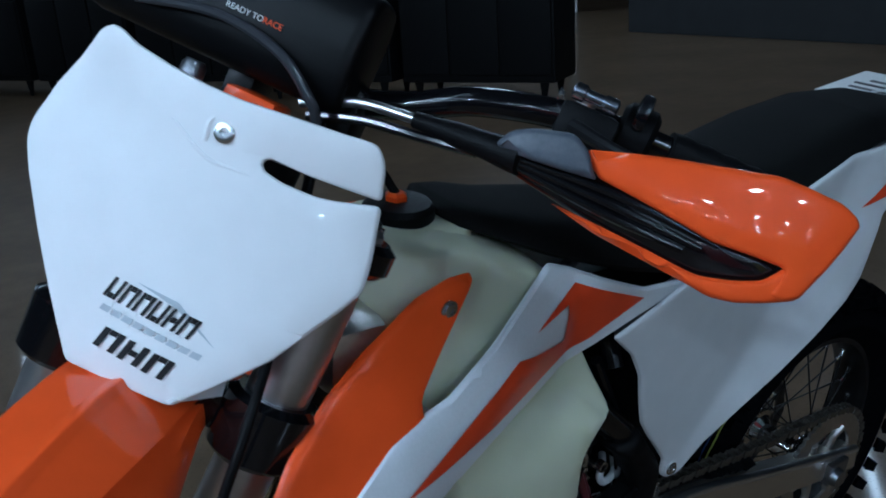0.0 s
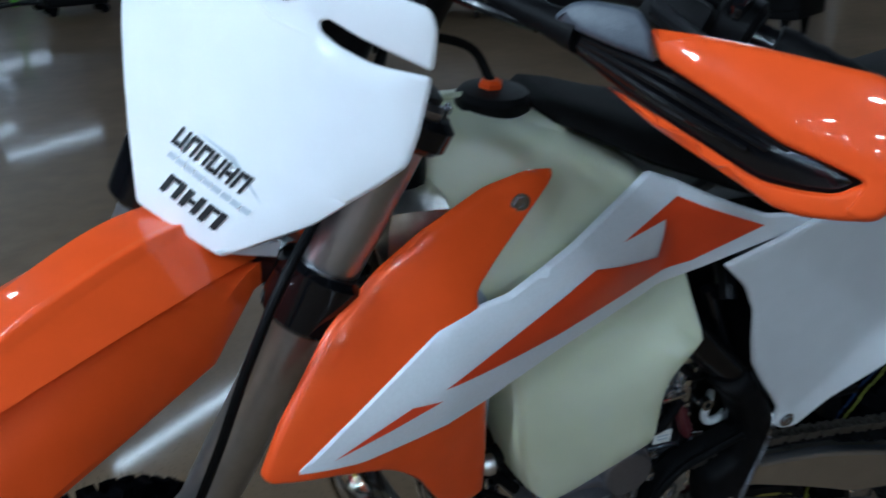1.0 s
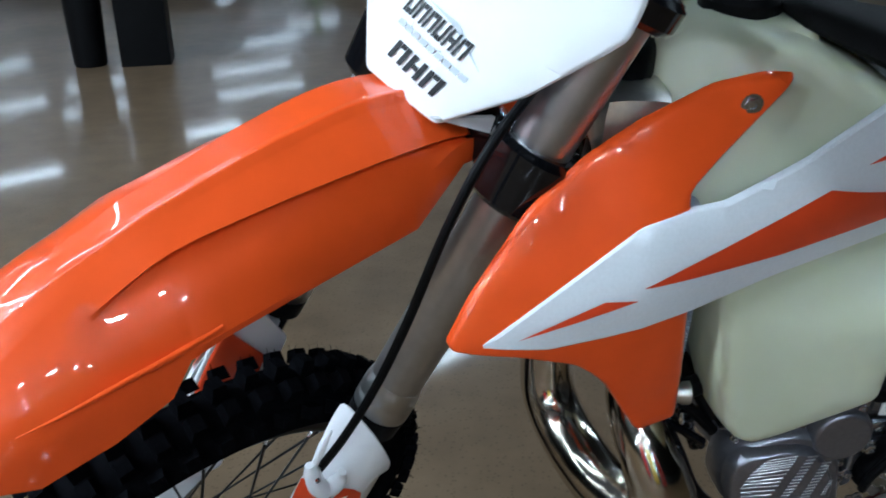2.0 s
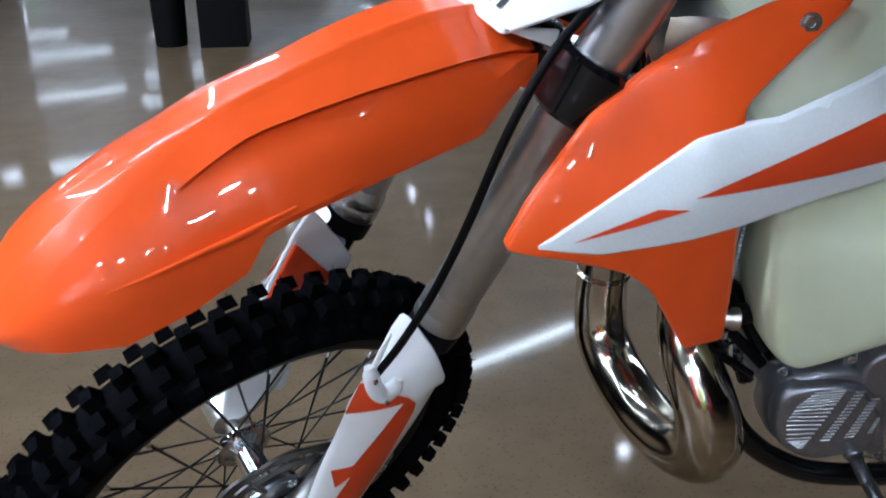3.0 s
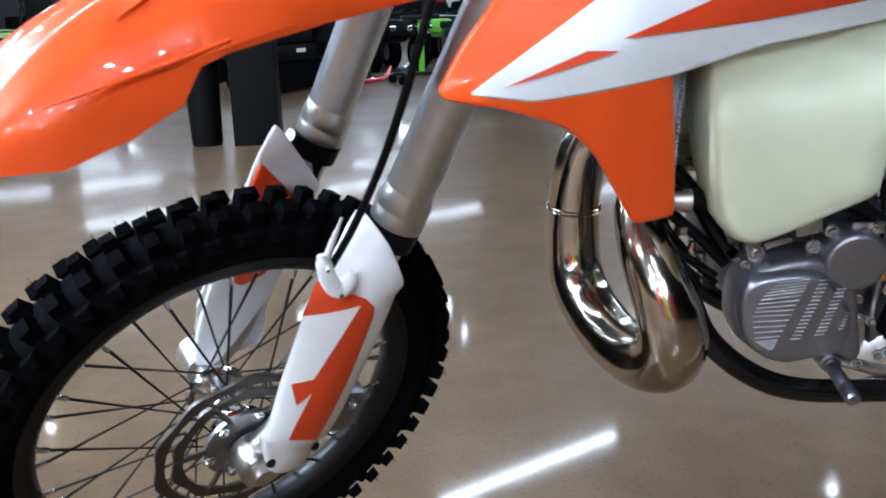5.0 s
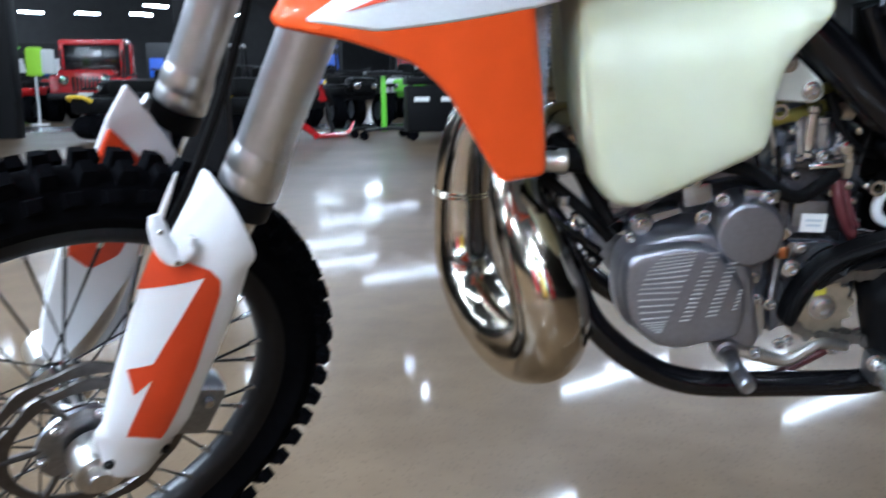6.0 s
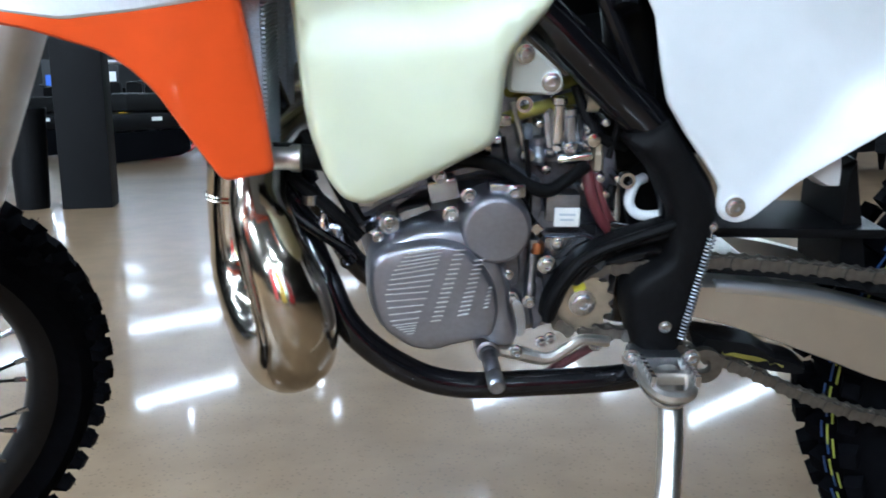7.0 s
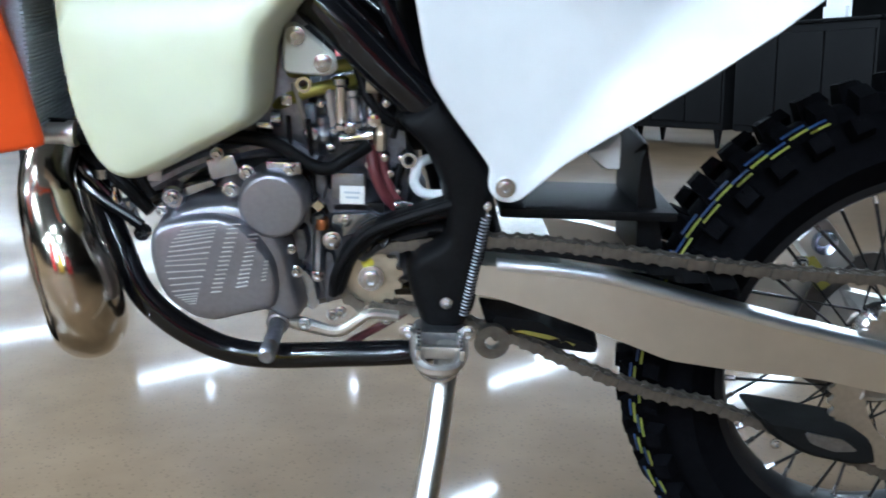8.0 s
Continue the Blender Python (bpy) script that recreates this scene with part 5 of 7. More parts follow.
part("copper_washer", lathe([(-0.006, 0.0068), (-0.0035, 0.0078), (0.0035, 0.0078), (0.006, 0.0068)], 14, "z", (-0.053, -0.095, 0.591)), COPPER, case, "copper washer")
part("case_rod", lathe([(-0.034, 0.004), (-0.032, 0.0062), (-0.016, 0.0062), (-0.014, 0.005), (0.02, 0.005), (0.026, 0.0065), (0.034, 0.0065), (0.036, 0.003)], 14, "z", (-0.057, -0.094, 0.566)), ALU_DARK, case)
for poly, y, mat in (([(-0.083, 0.536), (-0.071, 0.541), (-0.06, 0.528), (-0.056, 0.508), (-0.057, 0.492), (-0.066, 0.486), (-0.074, 0.494), (-0.078, 0.515)], -0.096, BLUE_GLINT_ALLOY),
                     ([(-0.09, 0.585), (-0.07, 0.586), (-0.066, 0.562), (-0.07, 0.545), (-0.088, 0.545)], -0.092, DARK_CAST),
                     ([(-0.045, 0.6), (0.0, 0.602), (0.014, 0.596), (0.01, 0.58), (-0.018, 0.573), (-0.04, 0.566), (-0.048, 0.58)], -0.082, BLUE_GLINT_ALLOY),
                     ([(-0.052, 0.56), (-0.04, 0.555), (-0.036, 0.53), (-0.038, 0.5), (-0.05, 0.49), (-0.056, 0.52)], -0.086, DARK_CAST),
                     ([(-0.232, 0.603), (-0.216, 0.618), (-0.192, 0.632), (-0.165, 0.64), (-0.158, 0.63), (-0.19, 0.616), (-0.212, 0.6)], -0.1, BLUE_GLINT_ALLOY),
                     ([(-0.218, 0.626), (-0.2, 0.64), (-0.17, 0.654), (-0.15, 0.662), (-0.148, 0.652), (-0.18, 0.64), (-0.205, 0.622)], -0.088, ALU_DARK),
                     ([(-0.07, 0.655), (-0.05, 0.66), (-0.046, 0.63), (-0.052, 0.61), (-0.066, 0.62)], -0.085, DARK_CAST)):
    part("case_web", pillow(rounded(poly, 0.004, 2), -0.07, y, 0.0035, 0.012, 3), mat, case)
part("plate_screw", bolt_bm(0.0055, 0.006, at=(-0.029, -0.083, 0.591)), ZINC, case)
part("case_lug", box((0.03, 0.026, 0.022), (-0.152, -0.098, 0.6535), 0.003, m=Matrix.Translation((-0.152, 0, 0.6535)) @ Matrix.Rotation(radians(-14), 4, "Y") @ Matrix.Translation((0.152, 0, -0.6535))), BLUE_GLINT_ALLOY, case, "bright cast lug")
part("case_lug", lathe([(-0.086, 0.014), (-0.106, 0.013), (-0.109, 0.01), (-0.109, 0.0065), (-0.1, 0.0062)], 20, "y", (-0.205, 0, 0.618)), BLUE_GLINT_ALLOY, case, "bright cast eye")
part("case_rib", tube_bm([(-0.232, -0.08, 0.625), (-0.19, -0.082, 0.648), (-0.15, -0.08, 0.662), (-0.1, -0.08, 0.672), (-0.06, -0.08, 0.655)], 0.009, 10), DARK_CAST, case)
part("oil_line", tube_bm([(-0.11, -0.1, 0.482), (-0.075, -0.105, 0.478), (-0.037, -0.106, 0.47), (-0.015, -0.106, 0.482), (0.0, -0.104, 0.491), (0.03, -0.1, 0.487)], [0.006, 0.008, 0.007, 0.006, 0.006, 0.006], 10), ALU, case)
part("drain_hose", tube_bm([(0.06, -0.07, 0.495), (0.02, -0.075, 0.47), (-0.027, -0.078, 0.441), (-0.05, -0.08, 0.422)], 0.005, 10), RED_RUBBER, case, "dark red drain hose")
part("shift_boss", lathe([(-0.085, 0.014), (-0.112, 0.0125), (-0.114, 0.009)], 18, "y", (-0.1, 0, 0.48)), CASE_GREY, case)
part("shift_shaft", lathe([(-0.1, 0.01), (-0.118, 0.01), (-0.12, 0.0085), (-0.16, 0.0085), (-0.162, 0.0072), (-0.165, 0.0085), (-0.187, 0.0085), (-0.19, 0.006), (-0.1895, 0.004)], 16, "y", (-0.1, 0, 0.479)), ALU_DARK, case, "splined steel shift shaft")
cyl = part("cylinder", box((0.12, 0.13, 0.13), (-0.13, 0, 0.735), 0.02, m=Matrix.Rotation(radians(-12), 4, "Y") @ Matrix.Translation((0.155, 0, -0.02))), ALU_DARK, bike, "dark cast cylinder")
part("cylinder_head", box((0.11, 0.11, 0.035), (-0.13, 0, 0.825), 0.012, m=Matrix.Rotation(radians(-12), 4, "Y") @ Matrix.Translation((0.175, 0, -0.02))), ALU_DARK, cyl)
part("head_tube", tube_bm([(-0.12, -0.05, 0.7), (-0.08, -0.07, 0.722), (-0.05, -0.07, 0.732), (-0.01, -0.05, 0.74)], 0.007, 12), OLIVE, cyl)
part("reed_block", pillow(rounded([(-0.085, 0.7), (-0.08, 0.61), (-0.05, 0.575), (0.03, 0.575), (0.05, 0.6), (0.045, 0.69), (0.0, 0.735), (-0.05, 0.745)], 0.012, 3), 0.07, -0.045, 0.012, 0.02, 3), DARK_CAST, cyl, "dark cast intake block")
carb = part("carburettor", box((0.07, 0.05, 0.06), (-0.03, -0.03, 0.7), 0.01), ALU_DARK, bike, "cast carburettor with chromed tubes and hoses")
for x, dx, z0, z1, r, mat in ((-0.04, -0.009, 0.68, 0.735, 0.0068, BLUE_GLINT_ALLOY), (-0.0335, -0.002, 0.684, 0.741, 0.0085, CHROME), (-0.017, -0.006, 0.686, 0.73, 0.008, BLUE_GLINT_ALLOY), (-0.0035, 0.002, 0.688, 0.716, 0.0065, ZINC), (-0.052, -0.003, 0.672, 0.7, 0.006, ALU_DARK)):
    bm = lathe([(0, r * 0.7), (0.004, r * 1.25), (0.009, r * 1.25), (0.011, r), (z1 - z0 - 0.008, r * 0.92), (z1 - z0 - 0.006, r * 1.15), (z1 - z0, r * 1.1), (z1 - z0 + 0.002, r * 0.6)], 18, "z")
    part("carb_tube", bm, mat, carb, "", 35, Matrix.Translation((x, -0.066 - 0.12 * abs(x + 0.02), z0)) @ Matrix.Rotation(math.atan2(dx, z1 - z0), 4, "Y"))
part("carb_rod", tube_bm([(-0.083, -0.074, 0.736), (-0.073, -0.077, 0.702), (-0.064, -0.074, 0.667)], 0.0027, 8), ALU, carb)
part("carb_joint", tube_bm([(-0.034, -0.078, 0.679), (-0.018, -0.08, 0.682), (-0.001, -0.078, 0.6845)], [0.0065, 0.0058, 0.0072], 12), CHROME, carb)
part("joint_screw", bolt_bm(0.0045, 0.006, at=(-0.024, -0.084, 0.692)), ZINC, carb)
part("bronze_fitting", lathe([(-0.014, 0.0045), (-0.012, 0.0068), (0.004, 0.0068), (0.007, 0.005), (0.014, 0.0045)], 6, "z", (0.007, -0.074, 0.681)), SPROCKET_STEEL, carb, "brass hexagon fitting", 20)
part("idle_knob", lathe([(-0.05, 0.0085), (-0.079, 0.0085), (-0.082, 0.0065), (-0.083, 0.003)], 16, "y", (0.001, 0, 0.7)), CHROME, carb)
part("hose_clamp", lathe([(-0.006, 0.0075), (-0.006, 0.0092), (0.006, 0.0092), (0.006, 0.0075)], 16, "x", (-0.002, -0.07, 0.736), closed=True), SPROCKET_STEEL, carb)
part("connector", box((0.011, 0.014, 0.02), (-0.066, -0.07, 0.704), 0.003), GREY_PLASTIC, carb)
part("fitting", lathe([(-0.05, 0.009), (-0.076, 0.009), (-0.079, 0.007), (-0.08, 0.003)], 14, "y", (-0.065, 0, 0.683)), BLUE_GLINT_ALLOY, carb)
for x, z, r in ((-0.045, 0.668, 0.0055), (0.012, 0.66, 0.005), (0.018, 0.642, 0.0055), (-0.07, 0.655, 0.0045), (0.013, 0.718, 0.0045), (0.026, 0.622, 0.0045), (-0.055, 0.715, 0.004), (-0.003, 0.652, 0.006), (0.03, 0.66, 0.004)):
    part("fitting", lathe([(-0.045, r * 1.2), (-0.07, r * 1.2), (-0.072, r), (-0.078, r * 0.9), (-0.079, r * 0.4)], 12, "y", (x, 0, z)), ZINC, carb)
# the first two hoses carry maroon reflections as their own dark red colour
for k, pts in enumerate((((-0.004, -0.074, 0.672), (0.002, -0.082, 0.645), (0.012, -0.082, 0.622), (0.026, -0.074, 0.604)), ((0.008, -0.07, 0.664), (0.014, -0.076, 0.638), (0.024, -0.076, 0.618), (0.036, -0.066, 0.602)), ((-0.018, -0.06, 0.752), (-0.006, -0.07, 0.722), (0.012, -0.07, 0.7), (0.04, -0.06, 0.69)))):
    part("fuel_hose", tube_bm(pts, (0.0062, 0.005, 0.0055)[k], 12), (RED_RUBBER, RED_RUBBER, BLACK_PLASTIC)[k], carb, "fuel hose with its maroon reflections put into the colour" if k < 2 else "")
for k, pts in enumerate((((-0.068, -0.08, 0.7), (-0.064, -0.085, 0.66), (-0.062, -0.09, 0.62), (-0.063, -0.094, 0.59)), ((-0.09, -0.07, 0.7), (-0.085, -0.085, 0.672), (-0.07, -0.09, 0.64), (-0.048, -0.088, 0.6)), ((0.02, -0.06, 0.76), (0.028, -0.066, 0.72), (0.02, -0.07, 0.68)))):
    part("wire", tube_bm(pts, (0.003, 0.0025, 0.0035)[k], 8), BLACK_PLASTIC, carb)
part("head_pipe", tube_bm([(-0.12, -0.04, 0.735), (-0.085, -0.06, 0.745), (-0.05, -0.062, 0.75), (-0.01, -0.05, 0.757)], 0.007, 12), OLIVE, cyl)
# small fittings crowded round the cylinder's foot
rnd = random.Random(21)
for x, z, kind in ((-0.247, 0.571, 0), (-0.255, 0.589, 1), (-0.261, 0.601, 0), (-0.272, 0.613, 1), (-0.285, 0.636, 0), (-0.24, 0.615, 1), (-0.228, 0.637, 2), (-0.176, 0.662, 1), (-0.128, 0.672, 1), (-0.112, 0.69, 2), (-0.1, 0.7, 0), (-0.09, 0.718, 2), (-0.072, 0.735, 0), (0.034, 0.61, 1), (0.038, 0.66, 0), (0.05, 0.585, 2)):
    y = -0.084 + 0.012 * rnd.random()
    mat = (BLUE_GLINT_ALLOY, ZINC, CASE_LIGHT, BLACK, CHROME)[rnd.randrange(5)]
    if kind == 0:
        part("clamp", lathe([(-0.005, 0.005), (-0.005, 0.0085), (0.005, 0.0085), (0.005, 0.005)], 14, "zxy"[rnd.randrange(3)], (x, y, z), closed=True), mat, carb)
    elif kind == 1:
        part("fitting", lathe([(-0.01, 0.0062), (-0.002, 0.0062), (0.0, 0.005), (0.005, 0.0038), (0.009, 0.0038), (0.01, 0.002)], 6 + 6 * rnd.randrange(2), "zxy"[rnd.randrange(2)], (x, y, z)), mat, carb)
    else:
        part("connector", box((0.012 + 0.008 * rnd.random(), 0.012, 0.01 + 0.006 * rnd.random()), (x, y, z), 0.003), mat, carb)
part("breather_hose", tube_bm([(-0.16, -0.09, 0.68), (-0.126, -0.098, 0.682), (-0.097, -0.1, 0.676), (-0.066, -0.1, 0.657), (-0.045, -0.098, 0.652), (-0.026, -0.092, 0.662), (-0.005, -0.08, 0.674)], 0.0072, 12), BLACK_PLASTIC, bike, "black rubber breather hose")
inj = part("sensor", box((0.036, 0.03, 0.03), (-0.026, -0.068, 0.629), 0.004), ALU_DARK, bike, "grey sensor with a white label")
part("sensor_label", box((0.0265, 0.002, 0.02), (-0.0215, -0.0838, 0.62), 0.0006), PAPER, inj, "white paper label")
part("sensor_lettering_bar", box((0.017, 0.0006, 0.0022), (-0.0215, -0.0851, 0.623), 0), GREY_FILM, inj)
part("sensor_lettering_bar", box((0.014, 0.0006, 0.0022), (-0.0215, -0.0851, 0.6175), 0), GREY_FILM, inj)
part("sensor_foot", box((0.058, 0.02, 0.012), (-0.016, -0.068, 0.604), 0.003), BLACK_SATIN, inj)
part("hose_loop", tube_bm([(0.062, -0.06, 0.657), (0.049, -0.074, 0.654), (0.044, -0.077, 0.637), (0.049, -0.077, 0.626), (0.059, -0.076, 0.621), (0.075, -0.072, 0.62), (0.09, -0.064, 0.62)], 0.0056, 12), WHITE_FILM, bike, "white plastic hose loop")
part("hose_loop", tube_bm([(0.03, -0.06, 0.648), (0.024, -0.068, 0.63), (0.026, -0.07, 0.612), (0.036, -0.066, 0.598)], 0.005, 10), BLACK_PLASTIC, bike, "short black hose")
part("intake_boot", tube_bm([(0.02, -0.005, 0.69), (0.06, 0.0, 0.705), (0.12, 0.0, 0.74)], [0.042, 0.05, 0.06], 20), BLACK_PLASTIC, bike, "black rubber intake boot")
part("airbox", box((0.2, 0.15, 0.2), (0.17, 0.0, 0.78), 0.03), BLACK_PLASTIC, bike, "black plastic airbox")
part("shock_spring", tube_bm([(0.13, 0.0, 0.5), (0.1, 0, 0.6), (0.07, 0, 0.72), (0.05, 0, 0.84)], 0.035, 14), BLACK_PLASTIC, bike, "rear shock absorber")

# sprocket, chain cover arm
def sprocket_bm(teeth, r, t, y, bore):
    n = teeth * 4
    bm = bmesh.new()
    rings = []
    for rad, yy in (("in", y - t), ("out", y - t), ("out", y + t), ("in", y + t)):
        ring = []
        for k in range(n):
            a = 2 * math.pi * k / n
            rr = bore if rad == "in" else r * (1.0 + (0.0, 0.2, 0.2, 0.0)[k % 4] * 13 / max(13, teeth * 1.1))
            ring.append(bm.verts.new((rr * math.cos(a), yy, rr * math.sin(a))))
        rings.append(ring)
    for a, b in zip(rings, rings[1:] + rings[:1]):
        for k in range(n):
            bm.faces.new((a[k], a[(k + 1) % n], b[(k + 1) % n], b[k]))
    return bm


fs = part("front_sprocket", sprocket_bm(13, 0.0295, 0.004, -0.085, 0.008), SPROCKET_STEEL, bike, "small steel drive sprocket", 30, Matrix.Translation((0, 0, 0.528)))
part("sprocket_nut", bolt_bm(0.011, 0.01, at=(0, -0.09, 0.528)), ZINC, fs)
part("paint_dab", lathe([(-0.0905, 0.007), (-0.0912, 0.0)], 10, "y", (-0.004, 0, 0.545)), YELLOW_DAB, fs, "yellow paint mark")
arm = rounded([(-0.046, 0.512), (-0.044, 0.535), (-0.03, 0.564), (-0.01, 0.588), (0.026, 0.606), (0.085, 0.626), (0.09, 0.602), (0.038, 0.59), (0.004, 0.571), (-0.015, 0.551), (-0.024, 0.526), (-0.03, 0.508)], 0.008, 3)
scov = part("sprocket_cover", pillow(arm, -0.085, -0.112, 0.008, 0.02, 3), BLACK_PLASTIC, bike, "curved black sprocket guard")
part("guard_ridge", tube_bm([(-0.04, -0.11, 0.515), (-0.037, -0.113, 0.54), (-0.022, -0.114, 0.567), (-0.002, -0.114, 0.588), (0.03, -0.114, 0.603), (0.085, -0.112, 0.622)], 0.0055, 10), BLACK_PLASTIC, scov)
part("guard_inner_lip", pillow(rounded([(-0.018, 0.552), (0.002, 0.573), (0.038, 0.586), (0.08, 0.596), (0.08, 0.584), (0.04, 0.572), (0.012, 0.562), (-0.008, 0.546)], 0.004, 2), -0.085, -0.1, 0.004, 0.015, 2), BLACK_SATIN, scov)
part("pivot_block", lathe([(-0.06, 0.03), (-0.105, 0.03), (-0.112, 0.02), (-0.112, 0.01)], 24, "y", (0.075, 0, 0.545)), BLACK_SATIN, bike, "black swingarm pivot")

# -- swingarm --
SWING = rounded([(0.06, 0.56), (0.135, 0.558), (0.208, 0.5515), (0.27, 0.542), (0.366, 0.518), (0.464, 0.494), (0.576, 0.469), (0.75, 0.432), (0.76, 0.38), (0.59, 0.405), (0.509, 0.422), (0.41, 0.431), (0.332, 0.442), (0.279, 0.463), (0.214, 0.487), (0.131, 0.514), (0.06, 0.522)], 0.012, 3)
for s in (-1, 1):
    bm = pillow(SWING, -0.078, lambda x, z: -0.112, 0.0045, 0.025, 2)
    bmesh.ops.transform(bm, matrix=Matrix.Diagonal((1, -s, 1, 1)), verts=bm.verts)
    sw = part("swingarm", bm, SWING_ALU, bike, "brushed aluminium swingarm", 30)
# rounded edge bead; its bright line is partly painted by the lighter metal
part("arm_edge", tube_bm([(x, -0.1052, z - 0.0052) for x, z in ((0.135, 0.558), (0.208, 0.5515), (0.27, 0.542), (0.366, 0.518), (0.464, 0.494), (0.576, 0.469), (0.75, 0.432))], 0.008, 12, 5), ARM_EDGE, sw, "rounded upper edge with its bright reflection put into the colour", 60)
part("swingarm_bridge", box((0.08, 0.2, 0.05), (0.17, 0, 0.53), 0.015), ALU, sw)
part("rear_axle", lathe([(-0.135, 0.008), (-0.135, 0.017), (-0.122, 0.02), (0.122, 0.02), (0.135, 0.012)], 18, "y", (0.66, 0, 0.41)), ALU_DARK, bike, "rear axle")
part("chain_adjuster", box((0.06, 0.014, 0.045), (0.67, -0.116, 0.415), 0.004), ALU_DARK, bike, "aluminium chain adjuster block")
part("chain_slider", pillow(rounded([(0.12, 0.572), (0.2, 0.568), (0.334, 0.552), (0.405, 0.538), (0.412, 0.515), (0.334, 0.533), (0.27, 0.549), (0.2, 0.558), (0.12, 0.563)], 0.005, 2), -0.07, -0.108, 0.006, 0.03, 2), BLACK_PLASTIC, bike, "black chain slider")
link_arm = part("linkage_arm", pillow(rounded([(0.12, 0.496), (0.192, 0.486), (0.219, 0.469), (0.245, 0.4625), (0.26, 0.4545), (0.26, 0.442), (0.247, 0.44), (0.211, 0.445), (0.181, 0.4586), (0.129, 0.472)], 0.005, 3), -0.06, -0.095, 0.005, 0.015, 2), BLACK_PLASTIC, bike, "black linkage arm with a pale slot")
part("arm_slot", pillow(rounded([(0.158, 0.475), (0.2, 0.467), (0.232, 0.456), (0.23, 0.452), (0.198, 0.46), (0.158, 0.469)], 0.002, 2), -0.09, -0.0955, 0.001, 0.012, 1), OLIVE, link_arm)
part("chain_roller", lathe([(-0.11, 0.008), (-0.11, 0.02), (-0.1, 0.02), (-0.1, 0.008)], 18, "y", (0.135, 0, 0.462), closed=True), CHAIN_STEEL, bike, "chain roller")
part("mud_flap", pillow(rounded([(0.291, 0.682), (0.303, 0.68), (0.318, 0.62), (0.332, 0.568), (0.341, 0.525), (0.298, 0.538), (0.291, 0.615)], 0.006, 2), 0.05, -0.045, 0.004, 0.02, 2), BLACK_PLASTIC, bike, "black rear mud flap")
part("inner_fender", box((0.2, 0.12, 0.012), (0.24, 0.0, 0.597), 0.004), BLACK_PLASTIC, bike, "black inner guard")
part("white_inner_panel", pillow(rounded([(0.225, 0.672), (0.262, 0.695), (0.264, 0.655), (0.245, 0.655)], 0.004, 2), -0.06, -0.09, 0.004, 0.02, 2), WHITE_MATT, bike, "white inner panel edge")
part("rear_sprocket", sprocket_bm(50, 0.122, 0.003, -0.092, 0.085), ALU, rear_wheel, "large aluminium rear sprocket", 30, Matrix.Translation((0.66, 0, 0.41)))
for k in range(6):
    a = 2 * math.pi * k / 6
    part("sprocket_arm", tube_bm([(0.66 + 0.04 * math.cos(a), -0.085, 0.41 + 0.04 * math.sin(a)), (0.66 + 0.065 * math.cos(a + 0.2), -0.09, 0.41 + 0.065 * math.sin(a + 0.2)), (0.66 + 0.09 * math.cos(a + 0.1), -0.092, 0.41 + 0.09 * math.sin(a + 0.1))], [0.01, 0.007, 0.009], 8, 3), ALU, rear_wheel)
bm = pillow(rounded([(0.432, 0.386), (0.49, 0.377), (0.56, 0.364), (0.596, 0.34), (0.604, 0.312), (0.569, 0.308), (0.512, 0.32), (0.468, 0.344)], 0.012, 3), -0.07, -0.115, 0.012, 0.012, 4)
cg = part("chain_guide", bm, SEAT, bike, "black plastic lower chain guide")
part("guide_bolt", bolt_bm(0.005, 0.005, at=(0.47, -0.116, 0.345)), ZINC, cg)
part("guide_slot", pillow(rounded([(0.5, 0.362), (0.55, 0.352), (0.572, 0.335), (0.54, 0.334), (0.51, 0.345)], 0.006, 2), -0.11, -0.1165, 0.001, 0.015, 1), ALU_DARK, cg)

# rear brake on the far side, seen through the spokes
part("rear_disc", disc_bm(0.082, 0.11, 0.066, 0.0022), DISC_STEEL, rear_wheel, "wavy steel rear brake disc", 35, RWM)
tilt = Matrix.Translation((0.562, 0, 0.53)) @ Matrix.Rotation(radians(48), 4, "Y") @ Matrix.Translation((-0.562, 0, -0.53))
rcal = part("rear_caliper", box((0.075, 0.045, 0.048), (0.562, 0.056, 0.53), 0.01, m=tilt), COLLAR, bike, "cast rear brake caliper")
part("caliper_cap", lathe([(0.036, 0.004), (0.027, 0.012), (0.025, 0.015), (0.034, 0.016)], 20, "y", (0.555, 0, 0.542)), BLUE_GLINT_ALLOY, rcal, "round bright piston cap")
part("brake_pad", box((0.05, 0.012, 0.03), (0.58, 0.04, 0.508), 0.003, m=tilt), OLIVE, rcal)
part("bleed_screw", bolt_bm(0.007, 0.009, at=(0.529, 0.03, 0.515)), CHROME, rcal)
part("caliper_bracket", tube_bm([(0.575, 0.08, 0.52), (0.61, 0.085, 0.47), (0.65, 0.085, 0.42)], [0.012, 0.01, 0.014], 10, 4, flat=0.6), ALU, rcal)
part("pedal_hose", tube_bm([(0.545, 0.07, 0.55), (0.5, 0.1, 0.56), (0.42, 0.11, 0.54), (0.3, 0.11, 0.55)], 0.004, 8), BLACK_PLASTIC, rcal)

# tyre maker's lines, painted round the tread over knobs and grooves
rnd = random.Random(4)
for yy, mat in ((-0.05, YELLOW), (-0.041, BLUE_MARK)):
    for k in range(31):
        high = k % 2
        a = radians(119 + 4.09 * k)
        r = (0.3465 if high else 0.339) - (0.05 + yy) * -0.3
        span = 0.062 + 0.02 * rnd.random()
        arc = [(0.66 + r * math.cos(a + t * span), yy - (0.003 if high else 0.0), 0.41 + r * math.sin(a + t * span)) for t in (0, 0.5, 1)]
        part("colour_mark", tube_bm(arc, 0.0014, 5, 1), mat, rear_wheel, "painted tyre line")

